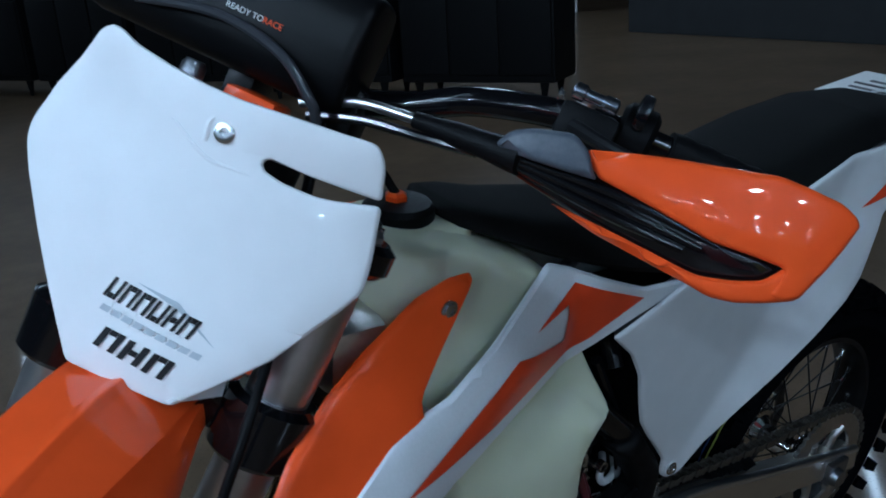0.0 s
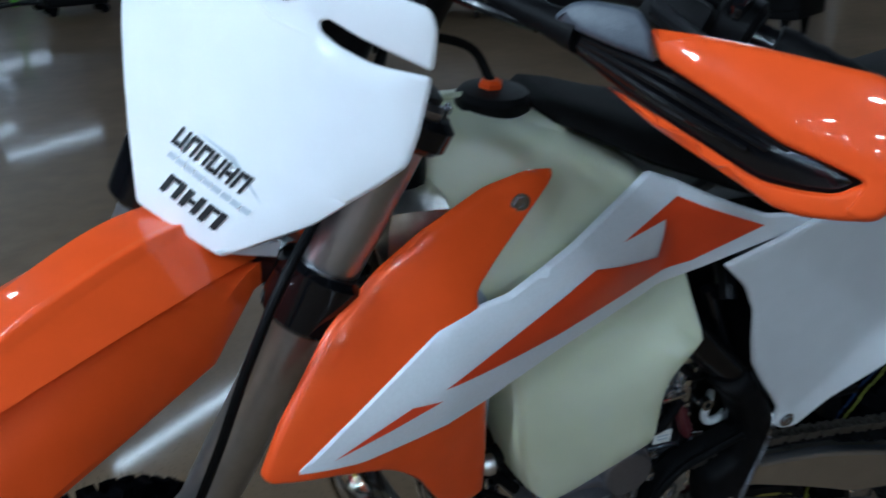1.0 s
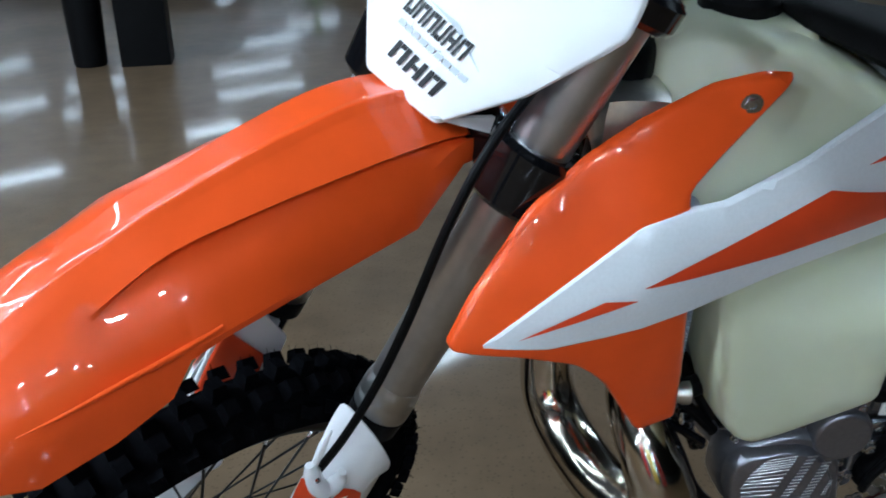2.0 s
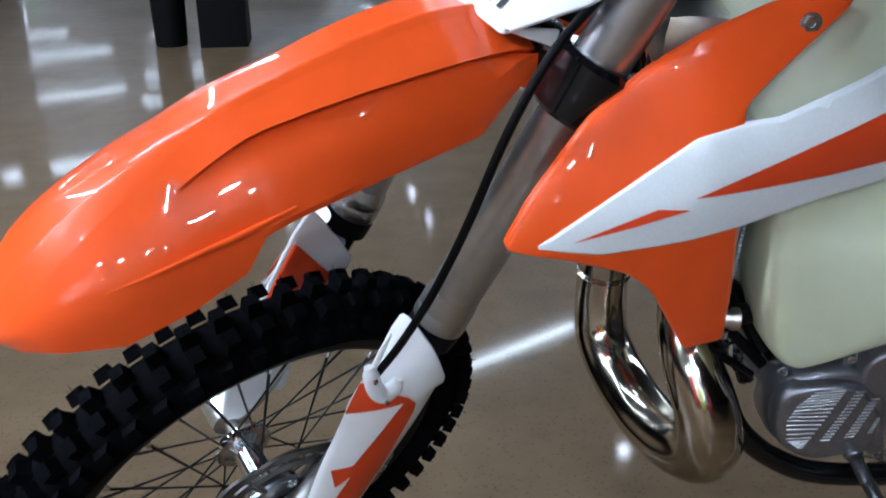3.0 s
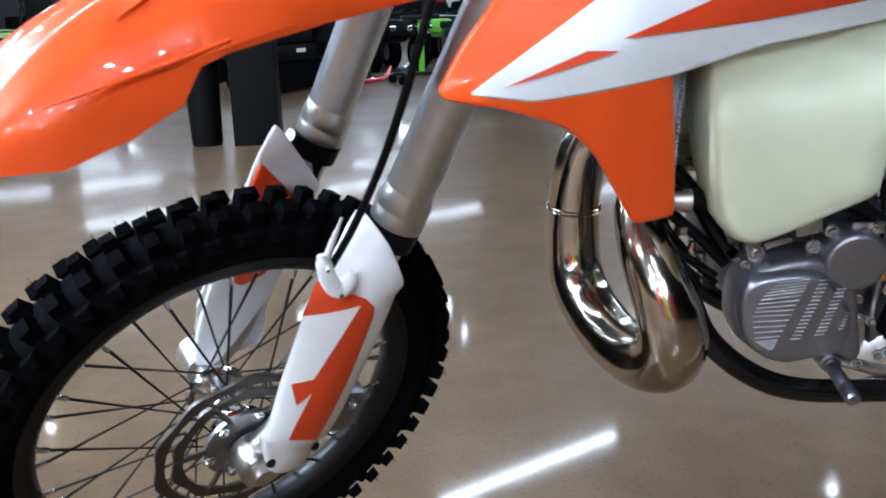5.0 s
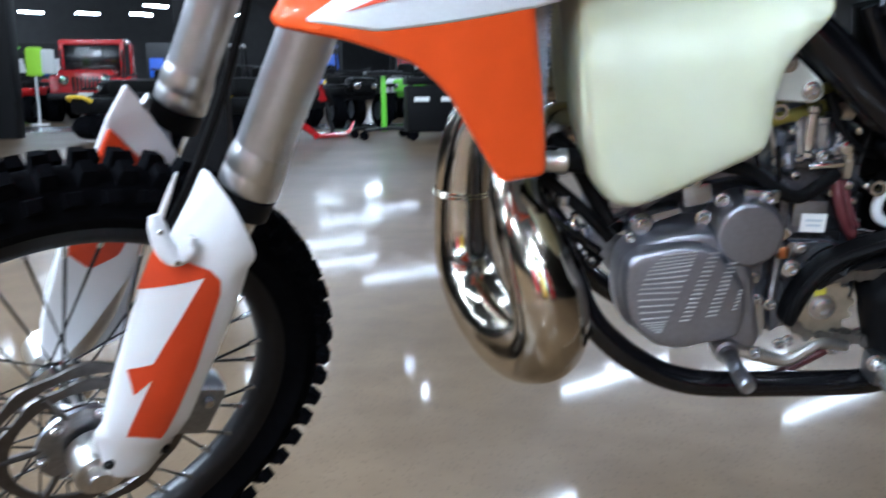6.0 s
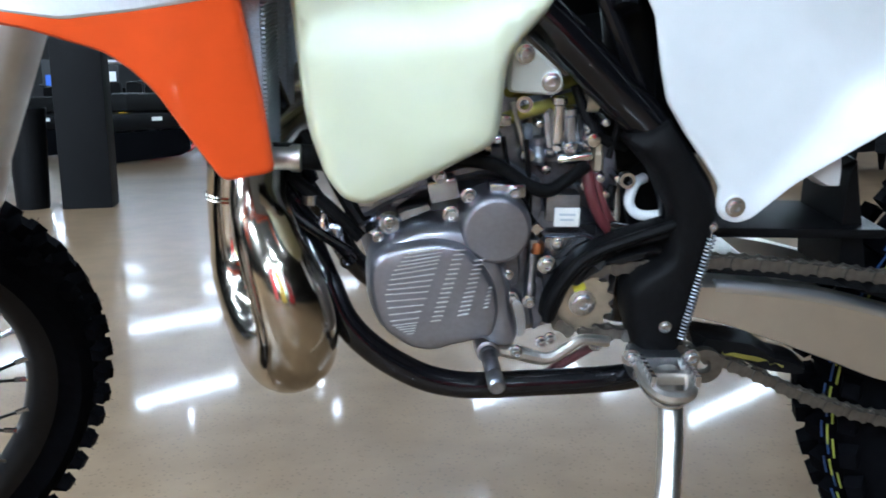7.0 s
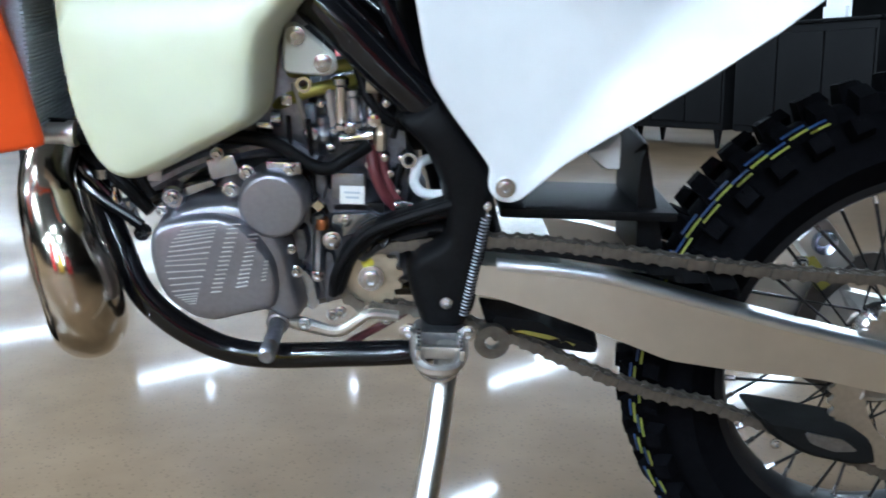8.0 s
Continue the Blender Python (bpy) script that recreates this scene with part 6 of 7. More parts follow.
# -- chain --
CHAIN_Y = -0.088
def chain_line():
    pts = []
    r1, r2, c2 = 0.034, 0.125, Vector((0.66, 0.41))
    pts += [Vector((0.0 + r1 * math.cos(a), 0.528 + r1 * math.sin(a))) for a in (radians(d) for d in (250, 220, 190, 160, 130, 100))]
    pts += [Vector(p) for p in ((0.07, 0.572), (0.1485, 0.575), (0.21, 0.571), (0.273, 0.565), (0.337, 0.557), (0.4, 0.551), (0.465, 0.546), (0.573, 0.542))]
    pts += [c2 + Vector((r2 * math.cos(a), r2 * math.sin(a))) for a in (radians(d) for d in (88, 60, 30, 0, -30, -60, -90, -110))]
    pts += [Vector(p) for p in ((0.52, 0.335), (0.442, 0.362), (0.392, 0.379), (0.324, 0.394), (0.256, 0.418), (0.188, 0.449), (0.142, 0.465), (0.06, 0.49))]
    pts.append(pts[0].copy())
    return pts


line = [Vector((p.x, CHAIN_Y, p.z)) for p in curve_points([(q.x, 0, q.y) for q in chain_line()], 12)]
acc, steps_ = 0.0, [line[0]]
PITCH = 0.0159
for a, b in zip(line, line[1:]):
    d = (b - a).length
    while acc + d >= PITCH:
        a = a + (b - a).normalized() * (PITCH - acc)
        d = (b - a).length
        acc = 0.0
        steps_.append(a)
    acc += d
bm = bmesh.new()
for p in steps_:
    lathe([(-0.009, 0.0045), (0.009, 0.0045)], 8, "y", p, bm)
chain = part("chain", bm, CHAIN_STEEL, bike, "dull steel drive chain")
link = None
for i, (a, b) in enumerate(zip(steps_, steps_[1:])):
    d = b - a
    m = Matrix.LocRotScale((a + b) / 2, Euler((0, -math.atan2(d.z, d.x), 0)), None)
    if link is None:
        bm = bmesh.new()
        eight = [(-0.0125, 0), (-0.0115, 0.0055), (-0.008, 0.0075), (-0.003, 0.0055), (0.003, 0.0055), (0.008, 0.0075), (0.0115, 0.0055), (0.0125, 0), (0.0115, -0.0055), (0.008, -0.0075), (0.003, -0.0055), (-0.003, -0.0055), (-0.008, -0.0075), (-0.0115, -0.0055)]
        for y0 in (-0.0095, 0.0075):
            vs = [[bm.verts.new((x, y0 + dy, z)) for x, z in eight] for dy in (0, 0.002)]
            bm.faces.new(vs[0])
            bm.faces.new(vs[1][::-1])
            for k in range(len(eight)):
                bm.faces.new((vs[0][k - 1], vs[0][k], vs[1][k], vs[1][k - 1]))
        link = part("link", bm, CHAIN_STEEL, chain, "", 0)
        link.matrix_basis = m
    else:
        o = again(link, m, chain)
        if i % 2:
            o.scale = (1, 0.74, 0.95)

# -- exhaust expansion chamber --
pipe = part("exhaust_pipe", tube_bm([(-0.22, 0.0, 0.7), (-0.29, 0.0, 0.7), (-0.328, -0.045, 0.676), (-0.335, -0.09, 0.642), (-0.323, -0.123, 0.607), (-0.309, -0.14, 0.576), (-0.3, -0.146, 0.55), (-0.294, -0.144, 0.52), (-0.298, -0.126, 0.489), (-0.313, -0.085, 0.464),
                                     (-0.331, -0.035, 0.451), (-0.35, 0.02, 0.449), (-0.369, 0.07, 0.462), (-0.384, 0.104, 0.492), (-0.389, 0.118, 0.535), (-0.391, 0.12, 0.58), (-0.389, 0.12, 0.625), (-0.38, 0.12, 0.67), (-0.35, 0.12, 0.71), (-0.25, 0.12, 0.73)],
                                    [0.022, 0.023, 0.025, 0.028, 0.032, 0.0355, 0.038, 0.0395, 0.04, 0.0395, 0.039, 0.0385, 0.038, 0.0375, 0.0365, 0.0355, 0.0345, 0.033, 0.029, 0.025], 36, 7), NICKEL, bike, "swollen nickel-plated two-stroke exhaust pipe", 80)
bm = bmesh.new()
for dz in (0.0, 0.005):
    lathe([(0.0, 0.0342), (-0.0012, 0.0365), (0.0, 0.0375), (0.0012, 0.0365)], 36, "z", (0, 0, dz), bm, closed=True)
part("pipe_seam", bm, NICKEL, pipe, "welded ring seam", 60, Matrix.Translation((-0.391, 0.12, 0.583)))
part("pipe_mount", box((0.02, 0.02, 0.04), (-0.32, -0.01, 0.69), 0.004), BLACK_SATIN, pipe)

# -- radiators --
for s in (-1, 1):
    rad = part("radiator", box((0.035, 0.1, 0.24), (-0.335, 0.105 * s, 0.8), 0.008), GREY_FILM, bike, "grey aluminium radiator", 35)
    rad.data.materials[0] = RADIATOR
    for k in range(56):
        part("radiator_fin", box((0.003, 0.102, 0.0018), (-0.3165, 0.105 * s, 0.692 + 0.0039 * k)), RADIATOR, rad)
    part("radiator_tank", tube_bm([(-0.335, 0.06 * s, 0.702), (-0.335, 0.13 * s, 0.702)], 0.016, 12, 2), ALU, rad)
    part("radiator_spout", lathe([(-0.33, 0.011), (-0.3, 0.011), (-0.297, 0.013), (-0.289, 0.013), (-0.288, 0.008)], 14, "x", (0, 0.128 * s, 0.688)), ALU, rad)
    part("radiator_hose", tube_bm([(-0.33, 0.12 * s, 0.69), (-0.29, 0.12 * s, 0.688), (-0.26, 0.1 * s, 0.68), (-0.22, 0.06 * s, 0.66)], 0.012, 12), BLACK_PLASTIC, rad, "black hose stub")
part("top_hose", tube_bm([(-0.4, -0.07, 0.93), (-0.4, -0.09, 0.98), (-0.38, -0.05, 1.03), (-0.37, 0.0, 1.04)], 0.022, 12), BLACK_PLASTIC, bike, "black radiator hose")
part("radiator_cap_tank", box((0.07, 0.09, 0.075), (-0.388, -0.085, 0.985), 0.022), ALU, bike, "aluminium radiator top tank")
for k, pts in enumerate((((-0.335, -0.05, 0.66), (-0.324, -0.07, 0.645), (-0.296, -0.085, 0.616), (-0.243, -0.095, 0.583)), ((-0.32, -0.05, 0.675), (-0.305, -0.07, 0.658), (-0.261, -0.085, 0.624), (-0.233, -0.092, 0.598)), ((-0.31, -0.06, 0.65), (-0.303, -0.075, 0.638), (-0.27, -0.08, 0.6), (-0.24, -0.09, 0.571)),
                         ((-0.29, -0.03, 0.69), (-0.27, -0.05, 0.67), (-0.245, -0.07, 0.63), (-0.23, -0.08, 0.61)))):
    part("coolant_hose", tube_bm(pts, (0.0055, 0.007, 0.0045, 0.01)[k], 10), (BLACK, BLACK_PLASTIC, BLACK, BLACK_PLASTIC)[k], bike, "dark coolant hose")
part("pipe_flange", box((0.05, 0.05, 0.06), (-0.235, -0.03, 0.68), 0.012), ALU_DARK, bike, "cast exhaust flange")

# -- foot peg, side stand --
peg = part("foot_peg", tube_bm([(0.05, -0.14, 0.483), (0.052, -0.175, 0.477), (0.062, -0.197, 0.473), (0.086, -0.197, 0.473), (0.097, -0.175, 0.477), (0.1, -0.14, 0.483)], 0.0065, 8), ALU, bike, "serrated aluminium foot peg")
for s in (-1, 1):
    bm = bmesh.new()
    for k in range(6):
        box((0.006, 0.006, 0.012), (0.075 + 0.022 * s, -0.19 + 0.0095 * k, 0.486), 0.0015, bm)
    part("peg_teeth", bm, ZINC, peg)
part("peg_bar", box((0.04, 0.008, 0.014), (0.075, -0.165, 0.477), 0.002), ALU, peg)
part("peg_skirt", tube_bm([(0.05, -0.15, 0.47), (0.06, -0.18, 0.46), (0.075, -0.187, 0.456), (0.09, -0.18, 0.46), (0.1, -0.15, 0.47)], 0.004, 8), ZINC, peg)
part("peg_mount", box((0.055, 0.04, 0.03), (0.075, -0.118, 0.472), 0.008), ALU_DARK, peg)
for x in (0.042, 0.105):
    part("peg_bolt", bolt_bm(0.007, 0.008, at=(x, -0.145, 0.49)), ZINC, peg)
stand = part("side_stand", tube_bm([(0.084, -0.135, 0.47), (0.08, -0.175, 0.44), (0.066, -0.235, 0.36), (0.03, -0.36, 0.19), (0.012, -0.43, 0.098)], [0.013, 0.0125, 0.012, 0.0115, 0.011], 14), ALU, bike, "polished aluminium side stand, folded out")
part("stand_foot", box((0.05, 0.045, 0.008), (0.01, -0.44, 0.092), 0.003), ALU_DARK, stand)
bm = bmesh.new()
coil = [(0.12 + 0.0046 * math.cos(k * 0.785) - 0.019 * (k / 232), -0.12 + 0.0046 * math.sin(k * 0.785), 0.612 - 0.112 * (k / 232)) for k in range(233)]
part("stand_spring", tube_bm(coil, 0.0011, 5, 1), ALU_DARK, bike, "long coiled steel stand spring")
part("spring_hook", tube_bm([(0.12, -0.115, 0.625), (0.119, -0.118, 0.6)], 0.003, 6, 1), ZINC, bike)

# price card lying behind the seat
CARD = bike.matrix_basis @ pose(0.82, 0.06, 1.083, 0, -2, 8)
card = part("paper_card", box((0.22, 0.16, 0.002), (0.0, 0.0, 0.0), 0), PAPER, None, "", 0, CARD)
tagged(card, "white printed paper card lying on the rear fender", "paper card")
for k, w in enumerate((0.06, 0.1, 0.11, 0.08)):
    part("printed_line", box((0.012, w, 0.001), (-0.07 + 0.035 * k, 0.0, 0.0022), 0, m=CARD), FILM_BLACK, card, smooth=0)

# ---- the hall's things, near to far ----
RED_PAINT = material("red_vehicle_paint", (0.45, 0.012, 0.015), 0.25, coat=0.4, grain=0.05)
GREEN_PAINT = material("lime_green_plastic", (0.2, 0.62, 0.05), 0.35, grain=0.05)
BLUE_PAINT = material("blue_plastic", (0.02, 0.09, 0.5), 0.3, grain=0.05)
YELLOW_PAINT = material("yellow_plastic", (0.75, 0.5, 0.03), 0.35, grain=0.05)
WHITE_PAINT = material("white_vehicle_paint", (0.75, 0.75, 0.75), 0.3, grain=0.03)
LEATHER = material("black_upholstery", (0.0045, 0.0045, 0.005), 0.6, grain=0.2, scale=60, bump=0.2, spec=0.12)
BAND = material("dark_grey_floor_strip", (0.05, 0.048, 0.05), 0.22, grain=0.2, scale=3, rough_var=0.05, spec=0.3)
LIME_CLOTH = material("lime_safety_cloth", (0.45, 0.85, 0.04), 0.6, grain=0.05)


def column(name, x, y, w, label):
    o = part(name, box((w, w, CEIL + 0.58), (0, 0, (CEIL + 0.58) / 2), 0.006, m=pose(x, y, 0, 0, 0, 8)), BLACK_PLASTIC, None)
    return tagged(o, label, "column", kind="structure")


column("column_1", -2.28, 5.38, 0.33, "square black steel column beside a bin")
column("column_2", -7.36, 12.36, 0.36, "square black steel column in the hall")

# thin dark grey strip laid across the far floor
o = part("floor_band", box((46, 2.3, 0.006), (0, 0, 0.003), 0.001, m=pose(-9.0, 15.3, 0, 0, 0, 2)), BAND, None, smooth=0)
tagged(o, "dark grey band across the concrete floor", "floor marking", kind="structure")

b = thing("waste_bin", "tall black plastic waste bin beside a column", "bin", pose(-2.66, 5.32, 0))
part("bin_body", lathe([(0.0, 0.02), (0.0, 0.105), (0.02, 0.112), (0.62, 0.13), (0.66, 0.135)], 24, "z"), BLACK_PLASTIC, b)
part("bin_rim", lathe([(0.655, 0.137), (0.69, 0.14), (0.7, 0.132), (0.69, 0.12)], 24, "z"), BLACK_PLASTIC, b)

# coloured cloths out of view, added so the bare metal reflects red and yellow
for x, y, a, mat, lab in ((-2.4, -4.6, 20, RED_PAINT, "unseen red cloth banner added for coloured reflections"), (-0.9, -5.0, 4, YELLOW_PAINT, "unseen yellow cloth banner added for coloured reflections"), (0.9, -4.7, -14, RED_PAINT, "unseen red cloth banner beside a yellow one, added for reflections")):
    banner(pose(x, y, 0, 0, 0, a), mat, lab)

# black cabinets on tapered legs in a slanting row
def cabinet():
    t = thing("display_cabinet", "tall black display cabinet on short tapered legs", "cabinet", group="row of black cabinets")
    part("carcass", box((1.5, 0.6, 0.98), (0, 0, 0.67), 0.03), LEATHER, t)
    for k in (-1, 0, 1):
        part("panel", box((0.47, 0.03, 0.84), (0.49 * k, -0.305, 0.67), 0.02), LEATHER, t)
    part("worktop", box((1.54, 0.64, 0.03), (0, 0, 1.175), 0.008), BLACK_PLASTIC, t)
    for sx in (-1, 1):
        for sy in (-1, 1):
            part("leg", lathe([(0.0, 0.018), (0.18, 0.045)], 10, "z", (sx * 0.62, sy * 0.22, 0)), LEATHER, t)
    return t


d = Vector((0.47, -0.88, 0))
cab = cabinet()
ang = math.degrees(math.atan2(d.y, d.x))
spots = [Vector((0.69, 12.7, 0)) + d * 1.62 * k for k in range(6)]
cab.matrix_basis = Matrix.Translation(spots[0]) @ pose(0, 0, 0, 0, 0, ang)
for p in spots[1:]:
    copy_thing(cab, Matrix.Translation(p) @ pose(0, 0, 0, 0, 0, ang))
for k, p in enumerate(spots):
    if k in (1, 2, 4):
        t = thing("leaflet_holder", "white leaflet holder with printed cards on a cabinet", "leaflet holder", Matrix.Translation(p + Vector((0, 0, 1.19))) @ pose(0, 0, 0, 0, 0, ang), "leaflet holders")
        part("card_stack", box((0.22, 0.06, 0.12), (0.1, 0, 0.06), 0.004), PAPER, t)
        part("back_plate", box((0.26, 0.012, 0.2), (0.1, 0.04, 0.1), 0.003), WHITE_PAINT, t)

o = part("partition", box((0.14, 7.0, 2.4), (0, 0, 1.2), 0.01, m=pose(9.6, 5.2, 0, 0, 0, -4)), WALL_DARK, None, smooth=0)
tagged(o, "long dark partition wall across the floor", "partition wall", kind="structure")
o = part("door_1", box((0.08, 0.9, 2.1), (0, 0, 1.05), 0.01, m=pose(12.9, 13.1, 0, 0, 0, -40)), WHITE_PAINT, None, smooth=0)
tagged(o, "plain white door at the end of a partition", "door", kind="structure")


# vehicles
def fat_wheel(r, w, at, parent, hubmat):
    t = part("wheel", lathe([(-w / 2, r * 0.55), (-w / 2, r * 0.86), (-w * 0.36, r), (w * 0.36, r), (w / 2, r * 0.86), (w / 2, r * 0.55)], 22, "y", at, closed=True), TYRE, parent, "black lugged tyre")
    part("rim", lathe([(-w * 0.3, 0.02), (-w * 0.35, r * 0.4), (-w * 0.42, r * 0.56), (w * 0.42, r * 0.56), (w * 0.35, r * 0.4), (w * 0.3, 0.02)], 16, "y", at), hubmat, t)
    return t


def jeep(m):
    t = thing("off_road_car", "red off-road car with a dark windscreen and round headlights", "car", m)
    part("body", pillow(rounded([(-1.5, 0.55), (-1.5, 0.98), (-0.6, 1.05), (-0.5, 0.75), (0.1, 0.75), (0.25, 1.05), (1.5, 1.05), (1.5, 0.55)], 0.08, 3), 0.72, -0.72, 0.06, 0.3, 3), RED_PAINT, t)
    part("hood", box((0.95, 1.1, 0.14), (-1.05, 0, 1.03), 0.05), RED_PAINT, t)
    g = part("grille", box((0.06, 1.1, 0.5), (-1.54, 0, 0.8), 0.03), RED_PAINT, t)
    for k in range(7):
        part("slot", box((0.02, 0.05, 0.3), (-1.575, -0.24 + 0.08 * k, 0.8), 0.01), BLACK_PLASTIC, g)
    for s in (-1, 1):
        part("headlight", lathe([(0.0, 0.1), (-0.03, 0.1), (-0.05, 0.06)], 16, "x", (-1.57, 0.42 * s, 0.88)), CHROME, g, "round headlight")
        part("fender", box((0.8, 0.24, 0.06), (-1.05, 0.78 * s, 0.88), 0.03), RED_PAINT, t)
        part("roof_post", tube_bm([(-0.45, 0.66 * s, 1.0), (-0.3, 0.64 * s, 1.7), (1.3, 0.64 * s, 1.72), (1.4, 0.66 * s, 1.0)], 0.03, 8), BLACK_SATIN, t)
        for x in (-1.05, 1.0):
            fat_wheel(0.38, 0.26, (x, 0.72 * s, 0.38), t, BLACK_SATIN)
    part("bumper", box((0.12, 1.5, 0.14), (-1.66, 0, 0.55), 0.03), BLACK_SATIN, t)
    part("number_tag", box((0.01, 0.3, 0.12), (-1.73, 0, 0.56), 0.003), PAPER, t)
    part("canvas_roof", box((1.75, 1.36, 0.06), (0.5, 0, 1.74), 0.03), RED_PAINT, t)
    for s in (-1, 1):
        part("cab_corner", box((0.1, 0.1, 0.78), (-0.42, 0.64 * s, 1.38), 0.03), RED_PAINT, t)
        part("rear_corner", box((0.5, 0.06, 0.76), (1.15, 0.66 * s, 1.38), 0.03), RED_PAINT, t)
    part("windscreen_header", box((0.1, 1.36, 0.12), (-0.42, 0, 1.72), 0.03), RED_PAINT, t)
    part("windscreen", box((0.02, 1.2, 0.6), (-0.4, 0, 1.36), 0.005), BLACK, t, "dark windscreen")
    part("windscreen_frame", tube_bm([(-0.5, -0.64, 1.0), (-0.35, -0.62, 1.6), (-0.35, 0.62, 1.6), (-0.5, 0.64, 1.0)], 0.025, 8, 1), BLACK_SATIN, t)
    for s in (-1, 1):
        part("car_seat", box((0.45, 0.45, 0.75), (0.3, 0.32 * s, 1.0), 0.1), BLACK_PLASTIC, t)
    return t


def quad(m, paint, label):
    t = thing("quad_bike", label, "quad bike", m, "quads in the hall")
    part("body", box((1.5, 0.42, 0.26), (0, 0, 0.62), 0.09), paint, t)
    part("saddle", box((0.75, 0.34, 0.16), (0.25, 0, 0.84), 0.07), SEAT, t)
    part("nose", box((0.4, 0.5, 0.3), (-0.68, 0, 0.74), 0.1), paint, t)
    for s in (-1, 1):
        part("front_flare", box((0.6, 0.28, 0.06), (-0.6, 0.42 * s, 0.74), 0.03), paint, t)
        part("rear_flare", box((0.6, 0.28, 0.06), (0.62, 0.42 * s, 0.76), 0.03), paint, t)
        part("headlight", lathe([(0, 0.07), (-0.05, 0.06), (-0.06, 0.03)], 12, "x", (-0.86, 0.16 * s, 0.74)), CHROME, t)
        for x in (-0.62, 0.62):
            fat_wheel(0.3, 0.22, (x, 0.45 * s, 0.3), t, ALU_DARK)
    part("bars", tube_bm([(-0.25, -0.4, 1.06), (-0.3, -0.15, 1.0), (-0.3, 0.15, 1.0), (-0.25, 0.4, 1.06)], 0.018, 8), BLACK_SATIN, t)
    for x in (-0.75, 0.75):
        part("rack", tube_bm([(x - 0.2, -0.35, 0.92), (x - 0.2, 0.35, 0.92), (x + 0.2, 0.35, 0.92), (x + 0.2, -0.35, 0.92)], 0.015, 6, 2), BLACK_SATIN, t)
    return t


def snowmobile(m, accent, label):
    t = thing("snowmobile", label, "snowmobile", m, "snowmobiles in the hall")
    part("tunnel", box((1.9, 0.42, 0.22), (0.45, 0, 0.5), 0.06), BLACK_PLASTIC, t)
    part("hood", pillow(rounded([(-1.45, 0.45), (-1.3, 0.62), (-0.7, 0.92), (-0.35, 0.95), (-0.2, 0.6), (-0.4, 0.4)], 0.08, 3), 0.35, -0.35, 0.1, 0.2, 3), BLACK_PLASTIC, t)
    part("seat", box((0.95, 0.34, 0.24), (0.35, 0, 0.74), 0.09), SEAT, t)
    part("screen", box((0.06, 0.5, 0.34), (-0.62, 0, 1.02), 0.03, m=Matrix.Rotation(radians(-8), 4, "Y")), BLACK_SATIN, t)
    part("bars", tube_bm([(-0.2, -0.38, 1.02), (-0.3, -0.15, 0.98), (-0.3, 0.15, 0.98), (-0.2, 0.38, 1.02)], 0.018, 8), BLACK_SATIN, t)
    tr = part("track", pillow(rounded([(-0.5, 0.1), (-0.35, 0.38), (1.3, 0.38), (1.45, 0.2), (1.3, 0.03), (-0.2, 0.03)], 0.08, 4), 0.2, -0.2, 0.02, 0.2, 2), TYRE, t)
    part("rail", tube_bm([(-0.35, -0.22, 0.14), (0.0, -0.23, 0.1), (1.3, -0.22, 0.12)], 0.035, 8), accent, tr, "painted slide rail")
    for k in range(5):
        part("idler_wheel", lathe([(-0.24, 0.02), (-0.24, 0.07), (-0.2, 0.07)], 12, "y", (-0.1 + 0.33 * k, 0, 0.14)), BLACK_SATIN, tr)
    for s in (-1, 1):
        part("ski", tube_bm([(-1.75, 0.48 * s, 0.2), (-1.55, 0.48 * s, 0.05), (-1.1, 0.48 * s, 0.035), (-0.6, 0.48 * s, 0.05)], [0.02, 0.04, 0.05, 0.04], 8), accent, t)
        part("ski_leg", tube_bm([(-1.1, 0.48 * s, 0.05), (-1.05, 0.42 * s, 0.5)], 0.03, 8, 1), BLACK_SATIN, t)
        part("side_flash", box((0.5, 0.02, 0.1), (-0.75, 0.36 * s, 0.66), 0.008, m=Matrix.Rotation(radians(-22), 4, "Y") @ Matrix.Translation((0.18, 0, -0.3))), accent, t)
        part("lettering_bar", box((0.22, 0.006, 0.05), (0.3, 0.213 * s, 0.53), 0.002), PAPER, t)
        part("cowl_flash", pillow(rounded([(-1.2, 0.52), (-1.02, 0.74), (-0.9, 0.8), (-0.98, 0.62), (-0.9, 0.55), (-1.02, 0.5)], 0.02, 2), -0.3, -0.362, 0.008, 0.08, 2), accent, t, "bright cowl flash", m=Matrix.Diagonal((1, -s, 1, 1)))
    part("rear_grab", tube_bm([(1.35, -0.2, 0.56), (1.46, -0.16, 0.62), (1.46, 0.16, 0.62), (1.35, 0.2, 0.56)], 0.025, 8, 3), accent, t, "painted rear grab bar")
    part("console", box((0.3, 0.36, 0.2), (-0.2, 0, 0.9), 0.06), BLACK_PLASTIC, t)
    return t


jeep(pose(-9.35, 20.6, 0, 0, 0, 104) @ Matrix.Scale(1.06, 4))


